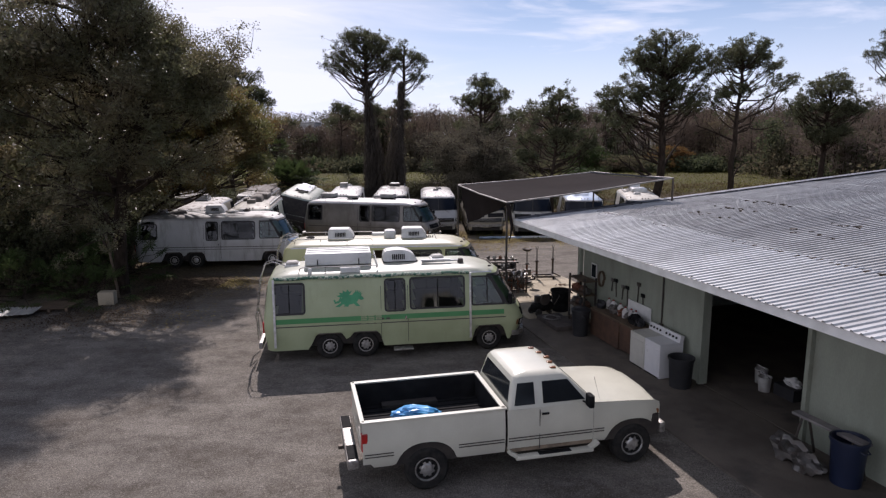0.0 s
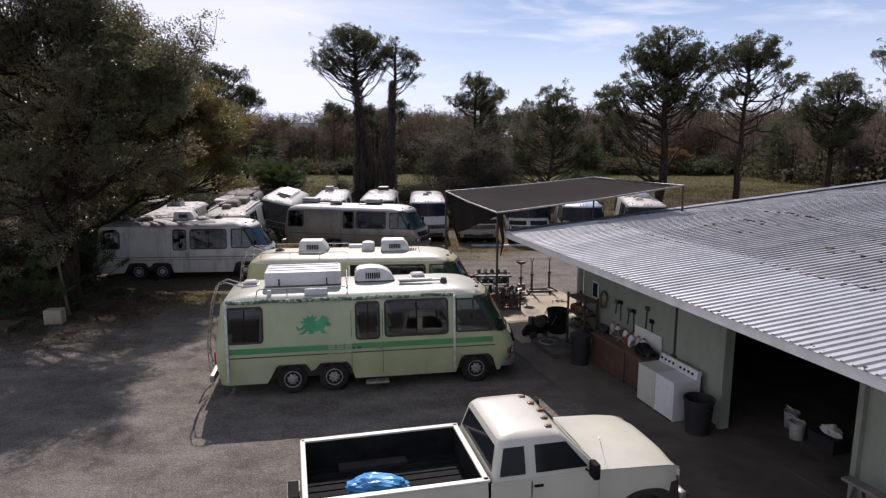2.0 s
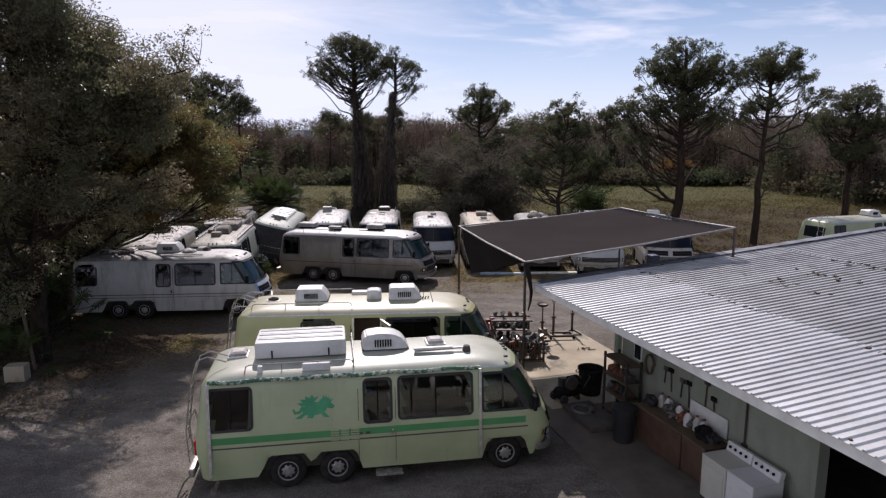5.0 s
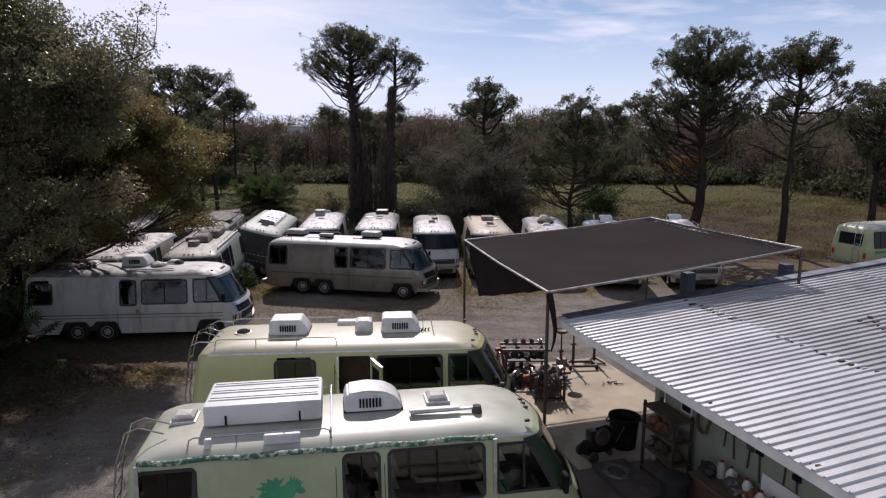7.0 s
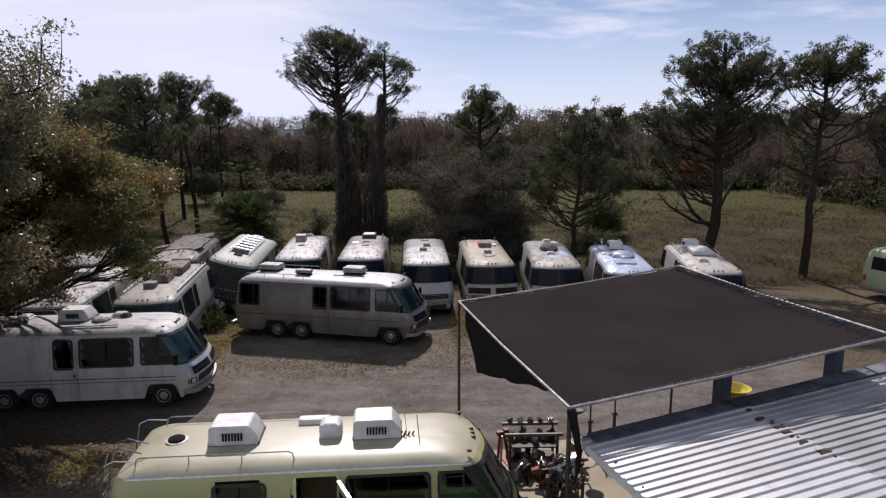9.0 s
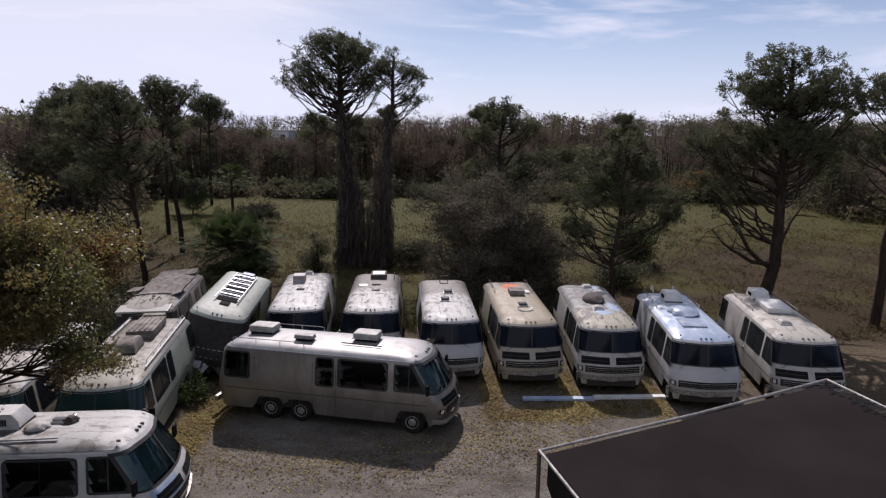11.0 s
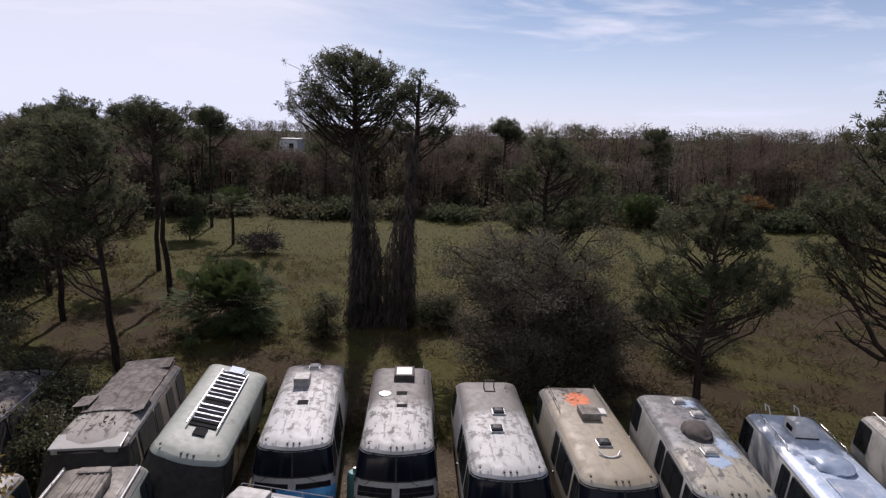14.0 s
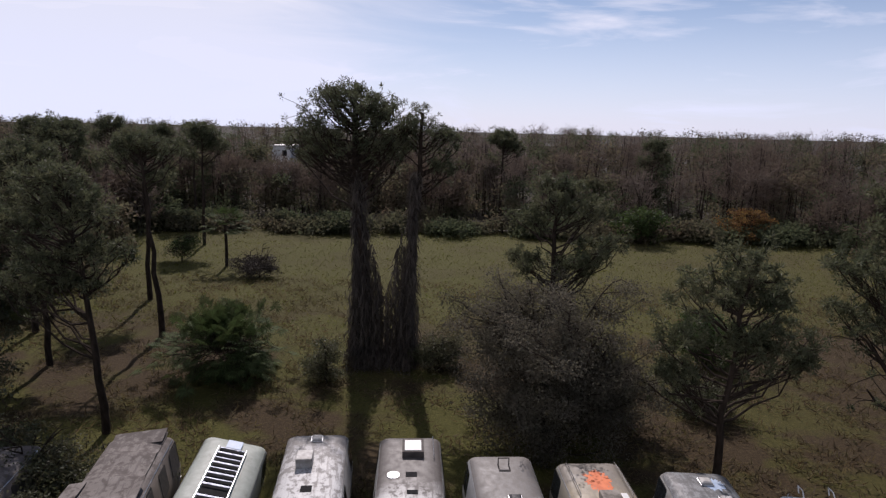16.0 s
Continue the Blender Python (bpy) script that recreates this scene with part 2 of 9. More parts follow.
def add_lathe(bm, prof, n=24, m=None):
    """Turns (radius, height) pairs about z."""
    rings = []
    for r, z in prof:
        ring = [bm.verts.new((r * math.cos(2 * math.pi * k / n), r * math.sin(2 * math.pi * k / n), z)) for k in range(n)]
        rings.append(ring)
    for q, w in zip(rings, rings[1:]):
        for k in range(n):
            bm.faces.new((q[k], q[(k + 1) % n], w[(k + 1) % n], w[k]))
    if prof[0][0] > 1e-5:
        bm.faces.new(rings[0])
    if prof[-1][0] > 1e-5:
        bm.faces.new(rings[-1])
    if m:
        bmesh.ops.transform(bm, matrix=m, verts=[v for q in rings for v in q])


def lathe(prof, n=24, m=None):
    bm = bmesh.new()
    add_lathe(bm, prof, n, m)
    return bm


SLOT = {}


def wheel(parent, x, y, z, side, r=0.37, w=0.22, rim="alloy", slots=8, inner=1.0):
    """A tyre with its rim; side -1: it faces -y."""
    turn = Matrix.Translation((x, y, z)) @ Matrix.Rotation(radians(90 if side < 0 else -90), 4, "X")
    h = w / 2
    q = inner
    prof = [(r * 0.62 * q, -h), (r * 0.86, -h), (r * 0.97, -h * 0.75), (r, -h * 0.3), (r, h * 0.3), (r * 0.97, h * 0.75), (r * 0.88, h), (r * 0.70 * q, h), (r * 0.66 * q, h * 0.8)]
    t = part("tyre", lathe(prof, 28, turn), M["tyre"], parent, smooth=40)
    bm = lathe([(r * 0.665 * q, h * 0.1), (r * 0.665 * q, h * 0.95), (r * 0.62 * q, h * 0.97), (r * 0.57 * q, h * 0.74), (r * 0.34 * q, h * 0.84), (r * 0.28 * q, h * 1.04), (r * 0.12, h * 1.1), (0.0001, h * 1.12)], 24)
    bmesh.ops.transform(bm, matrix=turn, verts=bm.verts)
    rm = part("rim", bm, M[rim], t, "steel rim with round slots", smooth=35)
    key = (round(r, 3), round(w, 3))
    if key not in SLOT:
        bm = lathe([(0.0001, h * 0.90), (r * 0.085, h * 0.90), (r * 0.085, h * 0.6)], 8)
        SLOT[key] = bpy.data.meshes.new("rim_slot")
        bm.to_mesh(SLOT[key])
        bm.free()
        SLOT[key].materials.append(M["black_plastic"])
    if side < 0:
        for k in range(slots):
            a = 2 * math.pi * k / slots
            ob = new("rim_slot", SLOT[key])
            ob.parent = t
            ob.matrix_local = turn @ Matrix.Translation((r * 0.445 * q * math.cos(a), r * 0.445 * q * math.sin(a), 0))
    return t


def lerp(tab, x):
    """Piecewise linear look-up."""
    if x <= tab[0][0]:
        return tab[0][1]
    for (a, p), (b, q) in zip(tab, tab[1:]):
        if x <= b:
            return p + (q - p) * (x - a) / (b - a)
    return tab[-1][1]


# ---- motorhomes ----
HALF_W = [(0.30, 1.13), (0.60, 1.18), (1.00, 1.205), (1.25, 1.20), (2.20, 1.07), (2.305, 1.02), (2.385, 0.92), (2.445, 0.74), (2.48, 0.48), (2.495, 0.2)]
FRONT_X = [(0.30, 3.50), (0.55, 3.66), (0.95, 3.72), (1.20, 3.63), (1.36, 3.50), (2.22, 3.00), (2.305, 2.88), (2.385, 2.70), (2.445, 2.40), (2.48, 1.95), (2.495, 1.3)]
REAR_X = [(0.30, -3.66), (0.90, -3.74), (1.30, -3.72), (2.20, -3.58), (2.305, -3.50), (2.385, -3.36), (2.445, -3.12), (2.48, -2.7), (2.495, -2.2)]
FRONT_R = [(0.30, 0.34), (1.3, 0.36), (2.2, 0.42), (2.35, 0.44), (2.445, 0.40), (2.495, 0.15)]
W1, W2, W3 = -1.97, -0.98, 2.55


NOSE = {"cut": 0.0}                      # how much shorter and higher the nose of the vehicle in work is


def ring_pts(z, ns=62, nc=7, ne=9):
    """The outline of the body at a height, counter-clockwise from the rear right corner."""
    w, xf, xr, rf = lerp(HALF_W, z), lerp(FRONT_X, z) - NOSE["cut"] * min(1.0, max(0.0, (2.25 - z) / 0.85)), lerp(REAR_X, z), lerp(FRONT_R, z)
    rr = min(0.28, w * 0.8)
    rf = min(rf, w * 0.9)
    bow = 0.13 if z < 2.4 else 0.13
    pts = []
    for i in range(ns):
        pts.append((xr + rr + (xf - bow - rf - xr - rr) * i / ns, -w))
    for i in range(nc):
        a = -math.pi / 2 + (math.pi / 2) * i / nc
        pts.append((xf - bow - rf + rf * math.cos(a), -w + rf + rf * math.sin(a)))
    for i in range(ne):
        y = (-w + rf) + 2 * (w - rf) * i / ne
        pts.append((xf - bow + bow * (1 - (y / max(w - rf, 0.01)) ** 2), y))
    for i in range(nc):
        a = (math.pi / 2) * i / nc
        pts.append((xf - bow - rf + rf * math.cos(a), w - rf + rf * math.sin(a)))
    for i in range(ns):
        pts.append((xf - bow - rf - (xf - bow - rf - xr - rr) * i / ns, w))
    for i in range(nc):
        a = math.pi / 2 + (math.pi / 2) * i / nc
        pts.append((xr + rr + rr * math.cos(a), w - rr + rr * math.sin(a)))
    for i in range(ne):
        pts.append((xr, (w - rr) - 2 * (w - rr) * i / ne))
    for i in range(nc):
        a = math.pi + (math.pi / 2) * i / nc
        pts.append((xr + rr + rr * math.cos(a), -w + rr + rr * math.sin(a)))
    return pts


def rings_mesh(zs, low=None, cap=False, out=0.0):
    bm = bmesh.new()
    rings = []
    for i, z in enumerate(zs):
        ring = []
        for x, y in ring_pts(z):
            zz = z
            if i == 0 and low:
                zz = low(x, y)
            ring.append(bm.verts.new((x, y, zz)))
        rings.append(ring)
    for q, w in zip(rings, rings[1:]):
        n = len(q)
        for k in range(n):
            bm.faces.new((q[k], q[(k + 1) % n], w[(k + 1) % n], w[k]))
    if cap:
        bm.faces.new(rings[-1])
    return bm


def sill_z(x, y):
    """The lower edge of the body, with the wheel arches."""
    z = 0.32
    if x > 3.2:
        z = 0.44
    if abs(y) > 1.0:
        for c in (W1, W2, W3):
            d = abs(x - c)
            if d < 0.495:
                z = max(z, 0.36 + 0.47 * (1 - (d / 0.495) ** 2.6) ** 0.5)
    return z


def side_y(z):
    return lerp(HALF_W, z)


def side_panel(x0, x1, z0, z1, side, out, r=0.06, rake=0.0, thick=0.0):
    """A panel with rounded corners that lies on the body's side; rake leans its front edge."""
    pts = []
    for cx, cz, a0 in ((x1 - r, z0 + r, -90), (x1 - r, z1 - r, 0), (x0 + r, z1 - r, 90), (x0 + r, z0 + r, 180)):
        for k in range(5):
            a = radians(a0 + 90 * k / 4)
            x, z = cx + r * math.cos(a), cz + r * math.sin(a)
            if rake and x > (x0 + x1) / 2:
                x -= rake * (z - z0) / (z1 - z0)
            pts.append((x, z))
    bm = bmesh.new()
    f = bm.faces.new([bm.verts.new((x, side * (side_y(z) + out), z)) for x, z in pts])
    g = bmesh.ops.extrude_face_region(bm, geom=[f])
    bmesh.ops.translate(bm, vec=(0, -side * 0.02, 0), verts=[v for v in g["geom"] if isinstance(v, bmesh.types.BMVert)])
    return bm


def side_ring(x0, x1, z0, z1, side, out, w=0.035, r=0.09, rake=0.0):
    """A window seal: a flat band round an opening in the body's side."""
    def loop(a0, a1, b0, b1, rr):
        pts = []
        for cx, cz, s0 in ((a1 - rr, b0 + rr, -90), (a1 - rr, b1 - rr, 0), (a0 + rr, b1 - rr, 90), (a0 + rr, b0 + rr, 180)):
            for k in range(5):
                a = radians(s0 + 90 * k / 4)
                x, z = cx + rr * math.cos(a), cz + rr * math.sin(a)
                if rake and x > (x0 + x1) / 2:
                    x -= rake * (z - z0) / (z1 - z0)
                pts.append((x, z))
        return pts
    bm = bmesh.new()
    q = [bm.verts.new((x, side * (side_y(z) + out), z)) for x, z in loop(x0, x1, z0, z1, r)]
    p = [bm.verts.new((x, side * (side_y(z) + out), z)) for x, z in loop(x0 + w, x1 - w, z0 + w, z1 - w, max(0.02, r - w))]
    for k in range(len(q)):
        j = (k + 1) % len(q)
        bm.faces.new((q[k], q[j], p[j], p[k]))
    g = bmesh.ops.extrude_face_region(bm, geom=list(bm.faces))
    bmesh.ops.translate(bm, vec=(0, -side * 0.03, 0), verts=[v for v in g["geom"] if isinstance(v, bmesh.types.BMVert)])
    return bm


def side_strip(x0, x1, z0, z1, side, out=0.004, n=30):
    """A painted stripe along the side, laid on as a thin film."""
    bm = bmesh.new()
    rows = []
    for i in range(n + 1):
        x = x0 + (x1 - x0) * i / n
        rows.append([bm.verts.new((x, side * (side_y(z) + out), z)) for z in np.linspace(z0, z1, 8 if z1 - z0 > 0.5 else 3)])
    for a, b in zip(rows, rows[1:]):
        for k in range(len(a) - 1):
            bm.faces.new((a[k], b[k], b[k + 1], a[k + 1]))
    return bm


def front_patch(z0, z1, s0, s1, out, nz=8, ns=22):
    """A sheet on the body's front between two heights, s from -1 (right) to 1 (left) round the front."""
    bm = bmesh.new()
    rows = []
    for i in range(nz + 1):
        z = z0 + (z1 - z0) * i / nz
        pts = ring_pts(z)[62:62 + 7 + 9 + 7 + 1]
        row = []
        for j in range(ns + 1):
            s = s0 + (s1 - s0) * j / ns
            u = (s + 1) / 2 * (len(pts) - 1)
            k = min(int(u), len(pts) - 2)
            a, b = Vector((*pts[k], z)), Vector((*pts[k + 1], z))
            p = a.lerp(b, u - k)
            t = b - a
            nrm = Vector((t.y, -t.x, 0)).normalized()
            row.append(bm.verts.new(p + (nrm + Vector((0, 0, 0.4))).normalized() * out))
        rows.append(row)
    for a, b in zip(rows, rows[1:]):
        for k in range(ns):
            bm.faces.new((a[k], a[k + 1], b[k + 1], b[k]))
    return bm


def roof_z(x, y):
    """Height of the roof's skin over a point of the plan."""
    lo, hi = 2.2, 2.495
    for i in range(40):
        zz = hi - (hi - lo) * i / 39
        if abs(y) <= lerp(HALF_W, zz) and lerp(REAR_X, zz) <= x <= lerp(FRONT_X, zz):
            return zz
    return lo


def ac_unit(parent, x, y=0.0, kind="box", mat="white_plastic", yaw=0):
    """A roof air conditioner: a low base, a shroud with sloped ends and a louvred end."""
    z = roof_z(x, y)
    m = Matrix.Translation((x, y, z)) @ Matrix.Rotation(radians(yaw), 4, "Z")
    bm = bmesh.new()
    L, Wd, Hh = (0.90, 0.70, 0.34) if kind == "box" else (0.98, 0.66, 0.36)
    prof = [(-L / 2, 0), (-L / 2 + 0.01, Hh * 0.88), (-L / 2 + 0.06, Hh), (L * 0.30, Hh), (L / 2 - 0.03, Hh * 0.45), (L / 2, 0)] if kind == "box" else \
        [(-L / 2, 0), (-L / 2, Hh * 0.6), (-L / 2 + 0.07, Hh * 0.9), (-L * 0.1, Hh), (L * 0.2, Hh * 0.9), (L * 0.4, Hh * 0.6), (L / 2, Hh * 0.15), (L / 2, 0)]
    a = [bm.verts.new((px, -Wd / 2 + 0.05 * (pz > 0.1), pz)) for px, pz in prof]
    b = [bm.verts.new((px, Wd / 2 - 0.05 * (pz > 0.1), pz)) for px, pz in prof]
    bm.faces.new(a)
    bm.faces.new(list(reversed(b)))
    for k in range(len(prof)):
        k2 = (k + 1) % len(prof)
        bm.faces.new((a[k], b[k], b[k2], a[k2]))
    bmesh.ops.bevel(bm, geom=list(bm.edges), offset=0.012 if kind == "box" else 0.03, segments=2, affect="EDGES")
    bmesh.ops.transform(bm, matrix=m, verts=bm.verts)
    s = part("air_conditioner", bm, M[mat], parent, "white roof air conditioner with louvred side" if mat == "white_plastic" else "weathered grey roof air conditioner", smooth=35)
    bm = bmesh.new()
    for k in range(7):
        add_box(bm, (-L / 2 + 0.27 + 0.055 * k, -Wd / 2 + 0.012, Hh * 0.45), (0.03, 0.03, Hh * 0.42), bevel=0)
    bmesh.ops.transform(bm, matrix=m, verts=bm.verts)
    part("louvre", bm, M["black_plastic"], s)
    part("base", box((0, 0, 0.012), (L * 1.02, Wd * 0.96, 0.06), 0.0, None), M["rubber"], s).matrix_local = m
    return s


def pillow_unit(parent, x, y, L, W, H, mat="white_plastic", label="low rounded roof unit on a dark base"):
    """A low rounded roof unit that stands on a dark gasket."""
    z = roof_z(x, y)
    u = part("roof_unit", box((x, y, z + 0.09 + H / 2), (L, W, H), min(H, W) * 0.42), M[mat], parent, label, smooth=50)
    part("base", box((x, y, z + 0.04), (L * 0.86, W * 0.86, 0.14), 0.01), M["black_plastic"], u)
    part("lip", box((x, y, z + 0.10), (L * 1.03, W * 1.03, 0.035), 0.012), M["grey_plastic"], u)
    return u


def roof_vent(parent, x, y, mat="grey_plastic", size=0.36, open_lid=False):
    z = roof_z(x, y)
    f = part("roof_vent", box((x, y, z + 0.02), (size * 1.15, size * 1.15, 0.07), 0.012), M["alu"], parent, "square roof vent")
    bm = bmesh.new()
    add_lathe(bm, [(size * 0.70, 0.0), (size * 0.66, 0.05), (size * 0.45, 0.085), (0.0001, 0.10)], 4, Matrix.Translation((x, y, z + 0.05)) @ Matrix.Rotation(radians(45), 4, "Z"))
    if open_lid:
        bmesh.ops.rotate(bm, cent=(x - size / 2, y, z + 0.06), matrix=Matrix.Rotation(radians(-55), 3, "Y"), verts=bm.verts)
    part("lid", bm, M[mat], f, "domed vent lid")


def roof_rail(parent, x0, x1, y, h=0.16, mat="chrome"):
    """A luggage rail: a bent tube on short posts."""
    z = roof_z((x0 + x1) / 2, y)
    pts = [(x0, y, z), (x0 + 0.03, y, z + h * 0.8), (x0 + 0.10, y, z + h), (x1 - 0.10, y, z + h), (x1 - 0.03, y, z + h * 0.8), (x1, y, z)]
    r = part("roof_rail", tube(pts, 0.013, 6), M[mat], parent, "bent tube luggage rail")
    n = max(2, int((x1 - x0) / 0.7))
    for k in range(1, n):
        x = x0 + (x1 - x0) * k / n
        part("rail_post", tube([(x, y, z - 0.02), (x, y, z + h)], 0.011, 6), M[mat], r)


def motorhome(m, label, paint, roof_paint, stripes=(), group="parked motorhomes", wins="std", acs=(), vents=(), rails=(), ladder=False, rims="alloy", grille=True, lights=True, mirrors=True, burnt=False, screen="windshield", name="motorhome", hollow=False, doorway=None, nose=0.0):
    """A 1970s front-drive motorhome: rounded body, wrap-round windscreen, six wheels. x ahead, -y the entry side."""
    mh = thing(name, m, label, "motorhome", group)
    NOSE["cut"] = nose
    up = nose * 0.55
    sets = {"std": [(-3.42, -2.62, 1.36, 2.17), (-0.42, 0.12, 1.33, 2.19), (0.28, 1.80, 1.36, 2.20)],
            "b": [(-1.85, -0.98, 1.36, 2.12), (0.42, 1.86, 1.38, 2.17)],
            "w": [(-3.40, -2.66, 1.40, 2.08), (-0.42, 0.10, 1.32, 2.15), (0.30, 1.80, 1.36, 2.15)]}
    bm = rings_mesh([0.36, 0.78, 0.95, 1.10, 1.25, 1.36, 1.6, 1.9, 2.2, 2.30], sill_z)
    if hollow:
        gone = []
        for f in bm.faces:
            c = f.calc_center_median()
            if doorway and c.y < -0.9 and doorway[0] < c.x < doorway[1] and 0.6 < c.z < 2.2:
                gone.append(f)
                continue
            if not 1.36 < c.z < 2.2:
                continue
            if abs(c.y) > side_y(c.z) - 0.06:
                holes = [(x0 + 0.06, x1 - 0.06) for x0, x1, z0, z1 in sets[wins]] + [(2.10, 2.90 - 0.44 * (c.z - 1.45) / 0.72)]
                if any(a < c.x < b for a, b in holes):
                    gone.append(f)
            elif c.x > 2.6 and abs(c.y) < 0.93:
                gone.append(f)
        bmesh.ops.delete(bm, geom=gone, context="FACES")
    part("body", bm, paint, mh, smooth=32)
    if hollow:
        part("cabin_floor", box((0, 0, 0.74), (6.7, 2.2, 0.04)), M["cabin"], mh, "brown cabin floor")
        part("dashboard", box((3.05, 0, 1.18), (0.5, 2.0, 0.22), 0.05), M["cabin"], mh, "dark dashboard")
        for y in (-0.55, 0.55):
            st = part("cab_seat", box((2.05, y, 1.08), (0.50, 0.52, 0.16), 0.05), M["cabin"], mh, "brown cab seat")
            part("seat_back", box((1.80, y, 1.45), (0.14, 0.50, 0.70), 0.05), M["cabin"], st)
    part("roof", rings_mesh([2.30, 2.33, 2.36, 2.39, 2.42, 2.445, 2.463, 2.477, 2.488, 2.495], cap=True), roof_paint, mh, "weathered rounded fibreglass roof", smooth=40)
    # solid boxes whose near-black colour paints the shade below and in the arches
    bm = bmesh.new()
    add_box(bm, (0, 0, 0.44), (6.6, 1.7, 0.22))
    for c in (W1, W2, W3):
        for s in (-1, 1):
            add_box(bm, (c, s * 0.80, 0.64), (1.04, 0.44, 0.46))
    part("underbody", bm, M["dark_void"], mh, "chassis and wheel well boxes, near black for the shade there")
    for c in (W1, W2, W3):
        for s in (-1, 1):
            wheel(mh, c, s * 0.985, 0.36, s, 0.365, 0.21, rims, inner=0.86)
    # trim between body and roof
    for s in (-1, 1):
        part("drip_rail", side_strip(-3.3, 2.6, 2.285, 2.312, s, 0.018), M["alu"], mh, "thin metal drip rail")
    for x0, x1, z0, z1, mat, lab in stripes:
        for s in (-1, 1):
            part("stripe", side_strip(x0, x1, z0, z1, s), mat, mh, lab)
    # side windows
    for s in (-1, 1):
        for x0, x1, z0, z1 in sets[wins]:
            if hollow:
                fr = part("window_frame", side_ring(x0 - 0.03, x1 + 0.03, z0 - 0.03, z1 + 0.03, s, 0.010, 0.05, 0.10), M["rubber"], mh, "black rubber window frame")
            else:
                fr = part("window_frame", side_panel(x0 - 0.03, x1 + 0.03, z0 - 0.03, z1 + 0.03, s, 0.006, 0.09), M["rubber"], mh, "black rubber window frame")
            part("pane", side_panel(x0, x1, z0, z1, s, 0.012 if not hollow else 0.004, 0.07), M["clear"] if hollow else M["glass"], fr)
            xm = (x0 + x1) / 2
            part("mullion", box((xm, s * (side_y((z0 + z1) / 2) + 0.010), (z0 + z1) / 2), (0.022, 0.02, z1 - z0 - 0.04), 0, Matrix.Rotation(-s * -0.137, 4, "X")), M["black_plastic"], fr)
            if x1 - x0 > 1.2:
                part("mullion", box((x0 + 0.04, s * (side_y(1.42) + 0.009), 1.42), (0.02, 0.02, 0.02)), M["dull_chrome"], fr)
        if hollow:
            cab = part("cab_window", side_ring(2.00, 3.00, 1.36, 2.20, s, 0.010, 0.05, 0.08, 0.46), M["rubber"], mh, "raked cab side window")
        else:
            cab = part("cab_window", side_panel(2.00, 3.00, 1.42, 2.20, s, 0.008, 0.07, 0.46), M["rubber"], mh, "raked cab side window")
        part("pane", side_panel(2.03, 2.95, 1.40, 2.17, s, 0.014 if not hollow else 0.004, 0.05, 0.44), M["clear_green"] if hollow else M["glass"], cab)
        part("mullion", box((2.46, s * (side_y(1.80) + 0.012), 1.80), (0.03, 0.02, 0.70), 0, Matrix.Rotation(s * 0.137, 4, "X")), M["rubber"], cab)
    if not burnt:
        if hollow:
            ws = part("windshield", front_patch(1.34, 1.39, -0.97, 0.97, 0.012, 1), M["rubber"], mh, "wrap-round windscreen in a black seal", smooth=50)
            part("seal", front_patch(2.17, 2.24, -0.97, 0.97, 0.012, 1), M["rubber"], ws, smooth=50)
            for u in (-0.95, 0.95):
                part("seal", front_patch(1.36, 2.22, u - 0.05, u + 0.05, 0.013, 6, 2), M["rubber"], ws, smooth=50)
            part("pane", front_patch(1.37, 2.20, -0.95, 0.95, 0.006), M["clear_green"], ws, smooth=50)
        else:
            ws = part("windshield", front_patch(1.36 + up, 2.24, -0.97, 0.97, 0.008), M["rubber"], mh, "wrap-round windscreen in a black seal", smooth=50)
            part("pane", front_patch(1.40 + up, 2.20, -0.94, 0.94, 0.016), M[screen], ws, smooth=50)
        part("pillar", front_patch(1.38 + up, 2.22, -0.015, 0.015, 0.022, 6, 2), M["rubber"], ws)
        for s in (-0.45, 0.35):
            wp = [ring_pts(1.40)[62 + int((s + 1) / 2 * 23)], ring_pts(1.62)[62 + int((s * 0.6 + 1) / 2 * 23)]]
            part("wiper", tube([(wp[0][0] + 0.03, wp[0][1], 1.40), (wp[1][0] + 0.035, wp[1][1], 1.62)], 0.008, 5), M["black_plastic"], ws)
    # entry door seams and handle
    for x in (-0.55, 0.20):
        part("door_seam", side_strip(x, x + 0.012, 0.42, 2.25, -1, 0.002, 1), M["rubber"], mh)
    part("door_handle", box((0.14, -side_y(1.12) - 0.02, 1.12), (0.05, 0.04, 0.10), 0.01), M["chrome"], mh, "chrome door handle")
    if grille:
        for s0, s1 in () if grille == "plain" else ((-0.66, -0.05), (0.05, 0.66)):
            g = part("grille", front_patch(1.00 + up, 1.22 + up, s0, s1, 0.012, 3, 8), M["black_plastic"], mh, "black radiator opening", smooth=50)
            part("mesh_bar", front_patch(1.10 + up, 1.112 + up, s0 + 0.03, s1 - 0.03, 0.018, 1, 8), M["dark_steel"], g)
        lo = 0.68 + up if grille == "plain" else 0.70 + up
        g = part("grille", front_patch(lo, lo + 0.23, -0.50, 0.50, 0.014, 3, 10), M["black_plastic"], mh, "wide black radiator grille", smooth=50)
        for k in range(3):
            part("grille_bar", front_patch(lo + 0.035 + 0.065 * k, lo + 0.050 + 0.065 * k, -0.46, 0.46, 0.024, 1, 10), M["dull_chrome"], g)
